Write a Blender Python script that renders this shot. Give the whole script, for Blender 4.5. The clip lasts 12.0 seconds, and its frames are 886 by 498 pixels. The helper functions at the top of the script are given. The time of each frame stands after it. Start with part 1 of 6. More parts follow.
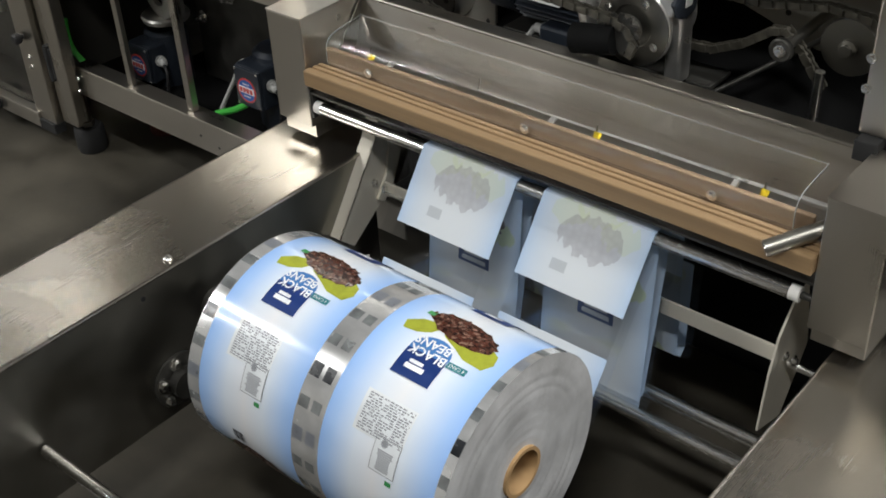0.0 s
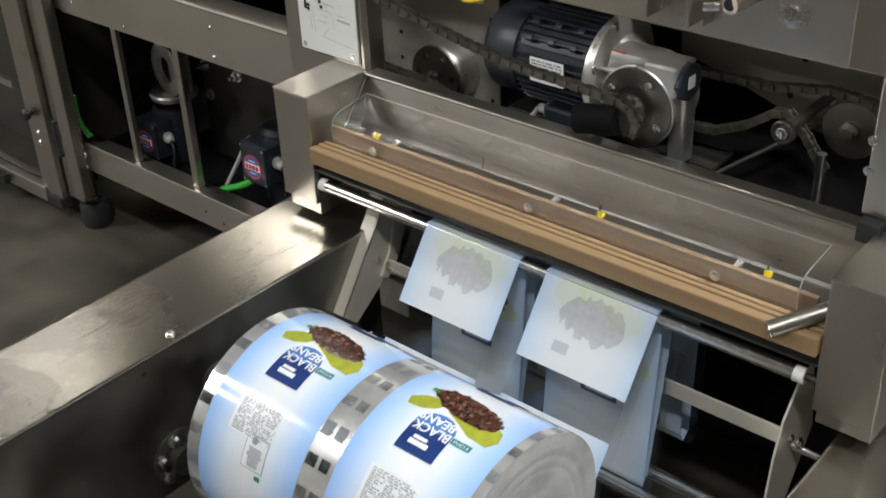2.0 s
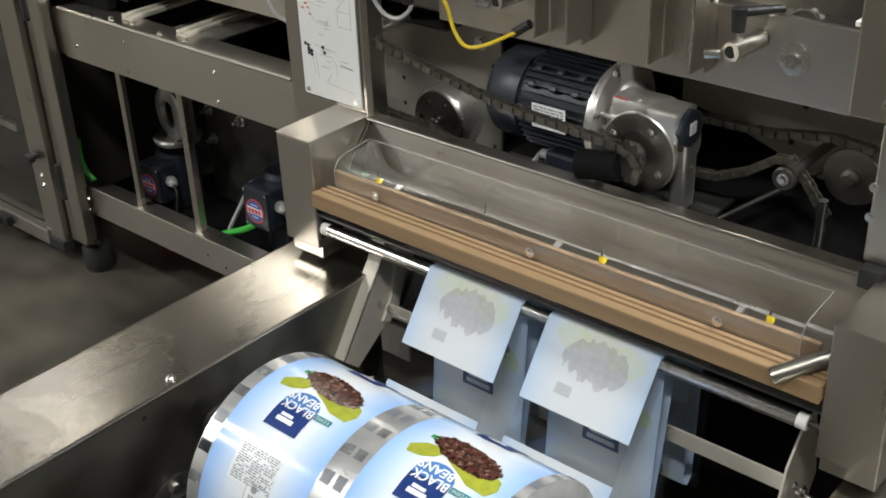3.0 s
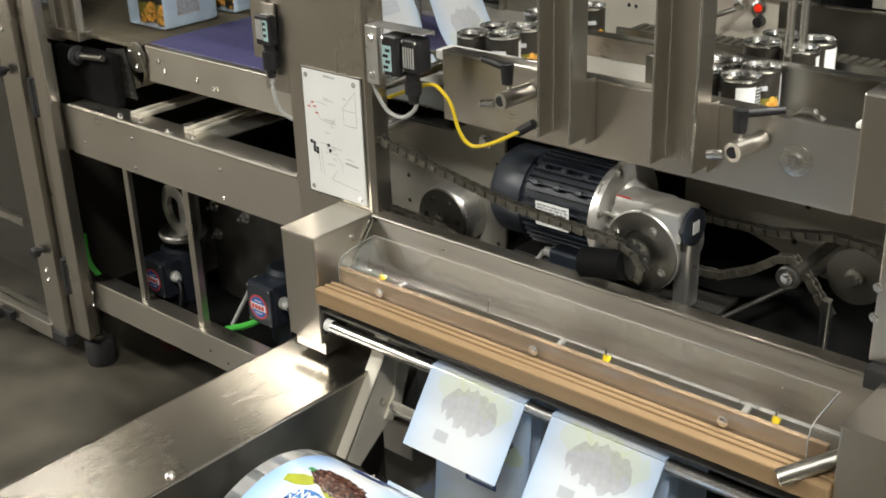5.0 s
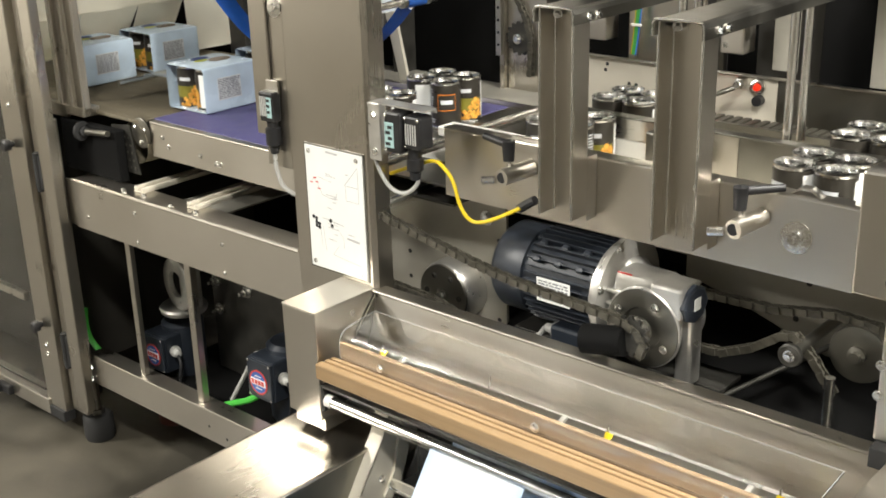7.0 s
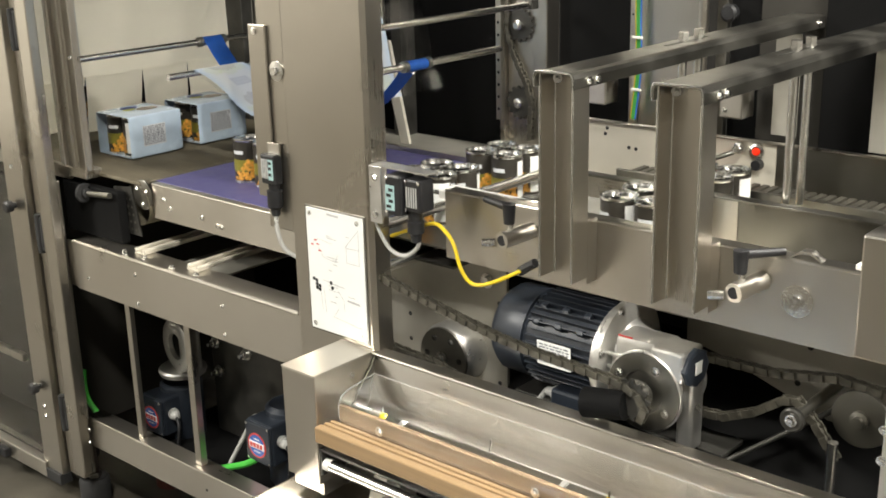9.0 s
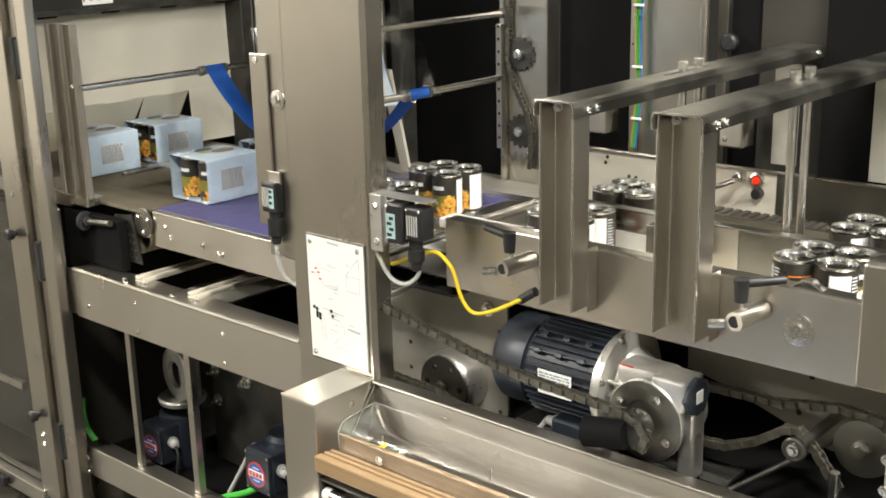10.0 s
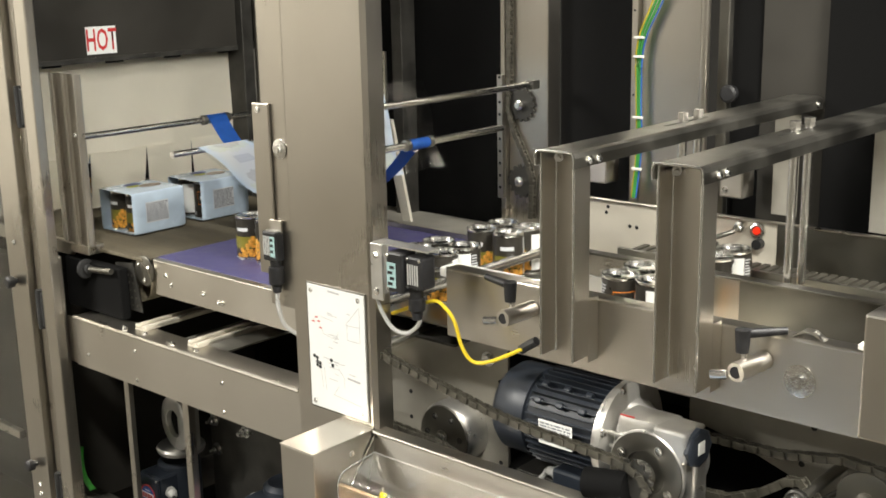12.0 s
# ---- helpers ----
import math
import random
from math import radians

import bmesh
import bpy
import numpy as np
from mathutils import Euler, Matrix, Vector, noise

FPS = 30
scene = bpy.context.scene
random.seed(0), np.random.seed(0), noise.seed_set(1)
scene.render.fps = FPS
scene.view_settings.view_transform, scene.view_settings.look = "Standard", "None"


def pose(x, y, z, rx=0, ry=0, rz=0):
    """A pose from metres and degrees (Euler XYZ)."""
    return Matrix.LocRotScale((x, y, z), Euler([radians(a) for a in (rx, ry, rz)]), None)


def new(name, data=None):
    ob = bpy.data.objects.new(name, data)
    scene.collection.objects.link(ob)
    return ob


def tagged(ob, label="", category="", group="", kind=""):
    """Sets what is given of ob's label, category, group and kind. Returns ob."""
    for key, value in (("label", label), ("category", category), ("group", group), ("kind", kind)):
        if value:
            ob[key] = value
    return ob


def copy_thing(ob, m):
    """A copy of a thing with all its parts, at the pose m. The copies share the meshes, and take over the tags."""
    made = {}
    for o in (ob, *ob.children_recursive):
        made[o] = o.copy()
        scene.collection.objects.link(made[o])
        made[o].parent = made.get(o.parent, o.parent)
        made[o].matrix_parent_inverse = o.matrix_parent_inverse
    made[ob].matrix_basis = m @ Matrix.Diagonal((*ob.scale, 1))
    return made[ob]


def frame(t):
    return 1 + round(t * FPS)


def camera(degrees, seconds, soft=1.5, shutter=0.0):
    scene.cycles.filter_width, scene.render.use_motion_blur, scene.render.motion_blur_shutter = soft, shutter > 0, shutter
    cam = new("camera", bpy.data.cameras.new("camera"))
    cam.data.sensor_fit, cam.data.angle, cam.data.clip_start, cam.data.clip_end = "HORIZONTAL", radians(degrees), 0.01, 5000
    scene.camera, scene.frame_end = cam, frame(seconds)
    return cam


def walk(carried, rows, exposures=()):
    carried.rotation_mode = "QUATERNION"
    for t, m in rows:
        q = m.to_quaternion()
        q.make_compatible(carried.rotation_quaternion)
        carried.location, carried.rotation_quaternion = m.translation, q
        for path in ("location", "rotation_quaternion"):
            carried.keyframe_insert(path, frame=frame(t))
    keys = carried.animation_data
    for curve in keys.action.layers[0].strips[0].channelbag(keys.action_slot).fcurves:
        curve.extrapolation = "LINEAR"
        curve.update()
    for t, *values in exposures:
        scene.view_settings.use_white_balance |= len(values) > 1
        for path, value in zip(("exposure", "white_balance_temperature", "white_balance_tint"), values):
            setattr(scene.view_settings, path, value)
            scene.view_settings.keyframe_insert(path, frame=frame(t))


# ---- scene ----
EXPO = [(0.0, -1.02, 6100, 9), (3.0, -0.80, 6150, 8), (5.0, -0.36, 6450, 7.5), (6.0, 0.08, 6550, 7.5), (7.0, 0.25, 6600, 7.5), (9.0, 0.25, 6600, 7.5), (12.0, 0.25, 6600, 7.5)]
LAMP = 150.0
PRINT_SHIFT = 22
cam = camera(41.18, 12.0, soft=1.7, shutter=0.5)
EYE = (0.0, 0.0, 1.753)
walk(cam, [
    (0.0, pose(*EYE, 55.00, 2.52, 39.99)),
    (0.5, pose(*EYE, 55.88, 2.35, 40.17)),
    (1.0, pose(*EYE, 56.87, 2.26, 40.28)),
    (1.5, pose(*EYE, 57.84, 2.19, 40.35)),
    (2.0, pose(*EYE, 58.79, 2.15, 40.42)),
    (2.5, pose(*EYE, 59.84, 2.10, 40.52)),
    (3.0, pose(*EYE, 60.97, 2.00, 40.61)),
    (5.0, pose(*EYE, 65.69, 1.73, 40.94)),
    (5.5, pose(*EYE, 66.69, 1.67, 41.00)),
    (6.0, pose(*EYE, 67.64, 1.64, 41.02)),
    (6.5, pose(*EYE, 68.54, 1.58, 41.07)),
    (7.0, pose(*EYE, 69.37, 1.52, 41.09)),
    (9.0, pose(*EYE, 72.41, 1.35, 41.17)),
    (9.5, pose(*EYE, 73.15, 1.32, 41.21)),
    (10.0, pose(*EYE, 73.79, 1.29, 41.21)),
    (10.5, pose(*EYE, 74.46, 1.24, 41.25)),
    (11.0, pose(*EYE, 75.12, 1.22, 41.25)),
    (11.5, pose(*EYE, 75.69, 1.18, 41.27)),
    (12.0, pose(*EYE, 76.18, 1.10, 41.30)),
], exposures=EXPO)

# world and light: a closed factory hall, its walls, ceiling and lights added unseen
world = bpy.data.worlds.new("hall_air")
scene.world = world
world.use_nodes = True
world.node_tree.nodes["Background"].inputs[0].default_value = (0.75, 0.82, 0.9, 1)
world.node_tree.nodes["Background"].inputs[1].default_value = 0.05


# ---- materials ----
def mat(name, base, rough=0.5, metal=0.0, vary=0.12, scale=8.0, bump=0.0, bscale=60.0, stretch=(1, 1, 1), rvary=0.1,
        alpha=1.0, transmission=0.0, ior=1.45, emit=None, coat=0.0, dark=None, dscale=2.5, damount=0.0, aniso=None, cloud=0.0):
    m = bpy.data.materials.new(name)
    m.use_nodes = True
    nt = m.node_tree
    b = nt.nodes["Principled BSDF"]
    b.inputs["Roughness"].default_value = rough
    b.inputs["Metallic"].default_value = metal
    b.inputs["IOR"].default_value = ior
    b.inputs["Alpha"].default_value = alpha
    b.inputs["Transmission Weight"].default_value = transmission
    b.inputs["Coat Weight"].default_value = coat
    tc = nt.nodes.new("ShaderNodeTexCoord")
    mp = nt.nodes.new("ShaderNodeMapping")
    mp.inputs["Scale"].default_value = stretch
    nt.links.new(tc.outputs["Object"], mp.inputs[0])
    n1 = nt.nodes.new("ShaderNodeTexNoise")
    n1.inputs["Scale"].default_value, n1.inputs["Detail"].default_value = scale, 6
    nt.links.new(mp.outputs[0], n1.inputs["Vector"])
    ramp = nt.nodes.new("ShaderNodeMapRange")
    ramp.inputs["From Min"].default_value, ramp.inputs["From Max"].default_value = 0.3, 0.7
    ramp.inputs["To Min"].default_value, ramp.inputs["To Max"].default_value = 1 - vary, 1 + vary
    nt.links.new(n1.outputs["Fac"], ramp.inputs["Value"])
    info = nt.nodes.new("ShaderNodeObjectInfo")
    rnd = nt.nodes.new("ShaderNodeMapRange")
    rnd.inputs["To Min"].default_value, rnd.inputs["To Max"].default_value = 0.95, 1.05
    nt.links.new(info.outputs["Random"], rnd.inputs["Value"])
    mul = nt.nodes.new("ShaderNodeMath")
    mul.operation = "MULTIPLY"
    nt.links.new(ramp.outputs[0], mul.inputs[0])
    nt.links.new(rnd.outputs[0], mul.inputs[1])
    col = nt.nodes.new("ShaderNodeVectorMath")
    col.operation = "SCALE"
    col.inputs[0].default_value = base
    nt.links.new(mul.outputs[0], col.inputs["Scale"])
    out = col.outputs[0]
    if dark:
        n2 = nt.nodes.new("ShaderNodeTexNoise")
        n2.inputs["Scale"].default_value, n2.inputs["Detail"].default_value = dscale, 8
        nt.links.new(tc.outputs["Object"], n2.inputs["Vector"])
        r2 = nt.nodes.new("ShaderNodeMapRange")
        r2.inputs["From Min"].default_value, r2.inputs["From Max"].default_value = 0.45, 0.75
        r2.inputs["To Max"].default_value = damount
        nt.links.new(n2.outputs["Fac"], r2.inputs["Value"])
        mx = nt.nodes.new("ShaderNodeMix")
        mx.data_type = "RGBA"
        nt.links.new(r2.outputs[0], mx.inputs["Factor"])
        nt.links.new(out, mx.inputs["A"])
        mx.inputs["B"].default_value = (*dark, 1)
        out = mx.outputs["Result"]
    nt.links.new(out, b.inputs["Base Color"])
    rr = nt.nodes.new("ShaderNodeMapRange")
    rr.inputs["From Min"].default_value, rr.inputs["From Max"].default_value = 0.3, 0.7
    rr.inputs["To Min"].default_value, rr.inputs["To Max"].default_value = max(0.02, rough - rvary), min(1, rough + rvary)
    nt.links.new(n1.outputs["Fac"], rr.inputs["Value"])
    ro = rr.outputs[0]
    if cloud:
        n3 = nt.nodes.new("ShaderNodeTexNoise")
        n3.inputs["Scale"].default_value, n3.inputs["Detail"].default_value, n3.inputs["Distortion"].default_value = 3.5, 5, 0.6
        nt.links.new(tc.outputs["Object"], n3.inputs["Vector"])
        r3 = nt.nodes.new("ShaderNodeMapRange")
        r3.inputs["From Min"].default_value, r3.inputs["From Max"].default_value = 0.3, 0.7
        r3.inputs["To Min"].default_value, r3.inputs["To Max"].default_value = -cloud, cloud
        nt.links.new(n3.outputs["Fac"], r3.inputs["Value"])
        ad = nt.nodes.new("ShaderNodeMath")
        nt.links.new(ro, ad.inputs[0])
        nt.links.new(r3.outputs[0], ad.inputs[1])
        ro = ad.outputs[0]
    nt.links.new(ro, b.inputs["Roughness"])
    if aniso:
        tg = nt.nodes.new("ShaderNodeTangent")
        tg.direction_type, tg.axis = "RADIAL", aniso[1]
        b.inputs["Anisotropic"].default_value = aniso[0]
        nt.links.new(tg.outputs[0], b.inputs["Tangent"])
    if bump:
        nb = nt.nodes.new("ShaderNodeTexNoise")
        nb.inputs["Scale"].default_value, nb.inputs["Detail"].default_value = bscale, 3
        nt.links.new(mp.outputs[0], nb.inputs["Vector"])
        bp = nt.nodes.new("ShaderNodeBump")
        bp.inputs["Strength"].default_value, bp.inputs["Distance"].default_value = bump, 0.002
        nt.links.new(nb.outputs["Fac"], bp.inputs["Height"])
        nt.links.new(bp.outputs[0], b.inputs["Normal"])
    if emit:
        b.inputs["Emission Color"].default_value = (*emit[:3], 1)
        b.inputs["Emission Strength"].default_value = emit[3]
    return m


STEEL = (0.56, 0.53, 0.475)
steel = mat("brushed_steel", STEEL, 0.31, 1, 0.012, 4, 0.0, 12, (2, 260, 260), 0.012, dark=(0.46, 0.43, 0.38), dscale=2.2, damount=0.5, cloud=0.05, aniso=(0.6, "X"))
steel_v = mat("brushed_steel_upright", STEEL, 0.31, 1, 0.012, 4, 0.0, 12, (260, 260, 2), 0.012, dark=(0.46, 0.43, 0.38), dscale=2.2, damount=0.5, cloud=0.05, aniso=(0.5, "Z"))
# warm blotches in the colour stand in for mottled reflections on the cradle tops
steel_y = mat("brushed_steel_crosswise", STEEL, 0.27, 1, 0.012, 4, 0.0, 12, (260, 2, 260), 0.012, dark=(0.44, 0.38, 0.30), dscale=2.0, damount=0.5, cloud=0.05)
# dull steel, also used for shaded cradle sides and the infeed's darker right
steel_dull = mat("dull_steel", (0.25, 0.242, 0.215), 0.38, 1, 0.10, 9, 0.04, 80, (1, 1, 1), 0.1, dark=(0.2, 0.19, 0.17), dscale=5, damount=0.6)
chrome = mat("polished_rod", (0.74, 0.73, 0.70), 0.24, 1, 0.05, 30, 0.02, 90, (3, 60, 60), 0.05)
alu = mat("cast_aluminium", (0.62, 0.61, 0.58), 0.34, 0.85, 0.08, 30, 0.12, 220, (1, 1, 1), 0.08)
# stainless made pale and barely metallic where plain metal mirrored too dark
steel_pale = mat("pale_steel_plate", (0.62, 0.58, 0.49), 0.5, 0.2, 0.06, 9, 0.03, 80, (1, 1, 1), 0.08)
# matt steel, lightened in colour to offset weak light on the inner plates
matt_plate = mat("matt_steel_plate", (0.42, 0.40, 0.345), 0.5, 0.45, 0.10, 9, 0.04, 80, (1, 1, 1), 0.1, dark=(0.2, 0.19, 0.16), dscale=5, damount=0.6)
wire_green = mat("green_wire_sheath", (0.03, 0.20, 0.035), 0.5)
wire_yellow = mat("yellow_wire_sheath", (0.45, 0.36, 0.02), 0.5)
teal_label = mat("pale_teal_label", (0.34, 0.50, 0.50), 0.4)
faint_ink = mat("faint_grey_ink", (0.42, 0.42, 0.42), 0.5)
print_grey = mat("small_print_ink", (0.27, 0.28, 0.30), 0.35, 0, 0.1, 80)
dark_steel = mat("blackened_steel", (0.06, 0.058, 0.052), 0.45, 0.6, 0.3, 18, 0.1, 120, (1, 1, 1), 0.12)
chain_mat = mat("oily_chain_steel", (0.10, 0.093, 0.075), 0.45, 0.6, 0.3, 60, 0.1, 200, (1, 1, 1), 0.12)
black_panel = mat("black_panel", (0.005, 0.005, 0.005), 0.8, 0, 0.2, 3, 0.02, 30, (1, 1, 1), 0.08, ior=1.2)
black_plastic = mat("black_plastic", (0.015, 0.015, 0.016), 0.42, 0, 0.2, 40, 0.05, 200)
rubber = mat("black_rubber", (0.018, 0.018, 0.018), 0.7, 0, 0.3, 20, 0.1, 120)
motor_blue = mat("dark_blue_enamel", (0.02, 0.025, 0.034), 0.38, 0, 0.15, 30, 0.05, 150, (1, 1, 1), 0.08)
concrete = mat("worn_concrete", (0.070, 0.062, 0.047), 0.55, 0, 0.4, 5.0, 0.25, 45, (1, 1, 1), 0.2, dark=(0.028, 0.026, 0.021), dscale=2.6, damount=0.9)
wood = mat("tan_plastic_wood", (0.26, 0.172, 0.088), 0.5, 0, 0.12, 3, 0.1, 60, (0.6, 30, 30), 0.08)
white_plastic = mat("white_plastic", (0.72, 0.71, 0.67), 0.45, 0, 0.05, 10)
paper = mat("white_card", (0.78, 0.79, 0.77), 0.5, 0, 0.03, 10)
red_paint = mat("red_ink", (0.5, 0.03, 0.03), 0.5)
yellow = mat("yellow_plastic", (0.75, 0.55, 0.02), 0.45, 0, 0.06, 20)
green = mat("green_plastic", (0.06, 0.42, 0.05), 0.45, 0, 0.06, 20)
blue_strap = mat("blue_belt_fabric", (0.025, 0.12, 0.46), 0.55, 0, 0.1, 60, 0.2, 400)
blue_wire = mat("blue_wire", (0.02, 0.08, 0.3), 0.5)
grey_cable = mat("grey_cable", (0.42, 0.42, 0.40), 0.5)
purple_belt = mat("purple_belt", (0.075, 0.07, 0.17), 0.55, 0, 0.12, 30, 0.1, 300)
mesh_belt = mat("brown_mesh_belt", (0.17, 0.148, 0.105), 0.6, 0.3, 0.25, 90, 0.6, 500)
curtain_mat = mat("cream_curtain_fabric", (0.87, 0.83, 0.71), 0.75, 0, 0.06, 3, 0.08, 14)
tunnel_mat = mat("dark_tunnel_steel", (0.045, 0.042, 0.036), 0.5, 0.4, 0.2, 4, 0.05, 30)
# hall tones set what the steel mirrors: pale west, dark north and ceiling
hall_mid = mat("grey_reflector_wall", (0.28, 0.265, 0.235), 0.8, 0, 0.1, 1.5)
hall_wall = mat("pale_reflector_wall", (0.6, 0.57, 0.51), 0.8, 0, 0.1, 1.5)
hall_dark = mat("dark_reflection_hall", (0.05, 0.048, 0.044), 0.8, 0, 0.2, 1.0)
core_card = mat("brown_cardboard", (0.38, 0.24, 0.11), 0.8, 0, 0.12, 20, 0.1, 90)
ink_navy = mat("navy_ink", (0.012, 0.035, 0.16), 0.42, 0, 0.08, 60)
ink_white = mat("white_ink", (0.82, 0.84, 0.86), 0.3)
ink_lime = mat("lime_ink", (0.34, 0.37, 0.035), 0.4, 0, 0.15, 60)
ink_grey = mat("grey_ink", (0.17, 0.18, 0.20), 0.35, 0, 0.1, 80)
ink_dark = mat("black_ink", (0.02, 0.022, 0.025), 0.25, 0, 0.2, 60)
ink_pale = mat("pale_grey_ink", (0.62, 0.64, 0.66), 0.3, 0, 0.05, 60)
bean = mat("brown_beans_print", (0.075, 0.032, 0.022), 0.22, 0, 0.6, 220, coat=0.5)
chick = mat("golden_beans_print", (0.62, 0.30, 0.05), 0.35, 0, 0.5, 150)
can_steel = mat("tinplate", (0.72, 0.72, 0.70), 0.2, 1, 0.05, 40)
can_dark = mat("dark_can_label", (0.03, 0.027, 0.022), 0.35, 0, 0.2, 30)
can_green = mat("olive_can_label", (0.20, 0.18, 0.03), 0.35, 0, 0.2, 30)
can_orange = mat("orange_ink", (0.7, 0.22, 0.03), 0.4)
red_lamp = mat("red_plastic", (0.8, 0.03, 0.01), 0.3, emit=(1, 0.05, 0.02, 0.25))
acrylic = mat("clear_acrylic", (0.96, 0.97, 0.96), 0.04, 0, 0.01, 10, transmission=1.0, ior=1.42, rvary=0.02)
badge_blue = mat("badge_blue", (0.03, 0.10, 0.35), 0.35)
badge_red = mat("badge_red", (0.5, 0.05, 0.04), 0.35)
dull_red = mat("dull_red_rubber", (0.09, 0.022, 0.015), 0.7)
lamp_glow = mat("lamp_diffuser", (0.9, 0.9, 0.9), 0.5, emit=(1.0, 0.93, 0.82, 6.0))


# ---- mesh helpers ----
def finish(bm, name, material, parent=None, label="", smooth=False, at=None):
    me = bpy.data.meshes.new(name)
    bmesh.ops.recalc_face_normals(bm, faces=bm.faces)
    bm.to_mesh(me)
    bm.free()
    mats = material if isinstance(material, (list, tuple)) else [material]
    for k in mats:
        me.materials.append(k)
    if smooth:
        me.shade_smooth()
        me.set_sharp_from_angle(angle=radians(35))
    ob = new(name, me)
    if parent:
        ob.parent = parent
    if at is not None:
        ob.matrix_basis = at
    if label:
        ob["label"] = label
    return ob


def part(name, bm, material, parent=None, label="", smooth=False, at=None):
    return finish(bm, name, material, parent, label, smooth, at)


def empty(name, m=None):
    ob = new(name)
    ob.empty_display_size = 0.05
    if m is not None:
        ob.matrix_basis = m
    return ob


def add_box(bm, x0, x1, y0, y1, z0, z1, bevel=0.0, mi=0, m=None):
    v = [bm.verts.new((x, y, z)) for x in (x0, x1) for y in (y0, y1) for z in (z0, z1)]
    q = [(0, 1, 3, 2), (4, 6, 7, 5), (0, 4, 5, 1), (2, 3, 7, 6), (0, 2, 6, 4), (1, 5, 7, 3)]
    f = [bm.faces.new([v[i] for i in k]) for k in q]
    if m is not None:
        for k in v:
            k.co = m @ k.co
    for k in f:
        k.material_index = mi
    if bevel:
        es = list({e for k in f for e in k.edges})
        r = bmesh.ops.bevel(bm, geom=es, offset=bevel, segments=2, profile=0.5, affect="EDGES")
        for k in r["faces"]:
            k.material_index = mi
    return v


def box(x0, x1, y0, y1, z0, z1, bevel=0.0015):
    bm = bmesh.new()
    add_box(bm, x0, x1, y0, y1, z0, z1, bevel)
    return bm


def add_cyl(bm, a, b, r, r2=None, n=20, mi=0, cap=True):
    a, b = Vector(a), Vector(b)
    d = b - a
    q = d.to_track_quat("Z", "Y").to_matrix()
    r2 = r if r2 is None else r2
    ra = [bm.verts.new(a + q @ Vector((r * math.cos(t), r * math.sin(t), 0))) for t in (2 * math.pi * i / n for i in range(n))]
    rb = [bm.verts.new(b + q @ Vector((r2 * math.cos(t), r2 * math.sin(t), 0))) for t in (2 * math.pi * i / n for i in range(n))]
    fs = [bm.faces.new((ra[i], ra[(i + 1) % n], rb[(i + 1) % n], rb[i])) for i in range(n)]
    if cap:
        fs += [bm.faces.new(list(reversed(ra))), bm.faces.new(rb)]
    for f in fs:
        f.material_index = mi
    return bm


def cyl(a, b, r, r2=None, n=20):
    return add_cyl(bmesh.new(), a, b, r, r2, n)


def add_lathe(bm, a, axis, prof, n=28, mi=0):
    """Turns the profile, (distance along the axis, radius) pairs, round the axis from a."""
    a, q = Vector(a), Vector(axis).normalized().to_track_quat("Z", "Y").to_matrix()
    rings = []
    for d, r in prof:
        if r < 1e-6:
            rings.append([bm.verts.new(a + q @ Vector((0, 0, d)))])
        else:
            rings.append([bm.verts.new(a + q @ Vector((r * math.cos(2 * math.pi * i / n), r * math.sin(2 * math.pi * i / n), d))) for i in range(n)])
    for s, t in zip(rings, rings[1:]):
        for i in range(n):
            j = (i + 1) % n
            c = [s[i], s[j], t[j], t[i]] if len(s) > 1 and len(t) > 1 else ([s[0], t[j], t[i]] if len(s) == 1 else [s[i], s[j], t[0]])
            bm.faces.new(c).material_index = mi
    return bm


def lathe(a, axis, prof, n=28):
    return add_lathe(bmesh.new(), a, axis, prof, n)


def add_prism(bm, pts, axis, lo, hi, mi=0):
    """A plate: an outline in the plane across the axis, from lo to hi along it."""
    k = "xyz".index(axis)

    def at(u, v, w):
        c = [u, v]
        c.insert(k, w)
        return c
    a = [bm.verts.new(at(u, v, lo)) for u, v in pts]
    b = [bm.verts.new(at(u, v, hi)) for u, v in pts]
    n = len(pts)
    fs = [bm.faces.new((a[i], a[(i + 1) % n], b[(i + 1) % n], b[i])) for i in range(n)]
    fs += [bm.faces.new(list(reversed(a))), bm.faces.new(b)]
    for f in fs:
        f.material_index = mi
    return bm


def prism(pts, axis, lo, hi, bevel=0.0):
    bm = add_prism(bmesh.new(), pts, axis, lo, hi)
    if bevel:
        bmesh.ops.bevel(bm, geom=list(bm.edges), offset=bevel, segments=2, profile=0.5, affect="EDGES")
    return bm


def tube(pts, r, n=8, smooth_steps=6):
    """A cable along a smooth line through the points."""
    P = [Vector(p) for p in pts]
    line = []
    for i in range(len(P) - 1):
        p0, p1, p2, p3 = P[max(i - 1, 0)], P[i], P[i + 1], P[min(i + 2, len(P) - 1)]
        for k in range(smooth_steps):
            t = k / smooth_steps
            line.append(0.5 * (2 * p1 + (p2 - p0) * t + (2 * p0 - 5 * p1 + 4 * p2 - p3) * t * t + (3 * p1 - p0 - 3 * p2 + p3) * t ** 3))
    line.append(P[-1])
    bm = bmesh.new()
    rings = []
    for i, p in enumerate(line):
        d = (line[min(i + 1, len(line) - 1)] - line[max(i - 1, 0)]).normalized()
        q = d.to_track_quat("Z", "Y").to_matrix()
        rings.append([bm.verts.new(p + q @ Vector((r * math.cos(2 * math.pi * j / n), r * math.sin(2 * math.pi * j / n), 0))) for j in range(n)])
    for a, b in zip(rings, rings[1:]):
        for j in range(n):
            bm.faces.new((a[j], a[(j + 1) % n], b[(j + 1) % n], b[j]))
    bm.faces.new(list(reversed(rings[0])))
    bm.faces.new(rings[-1])
    return bm


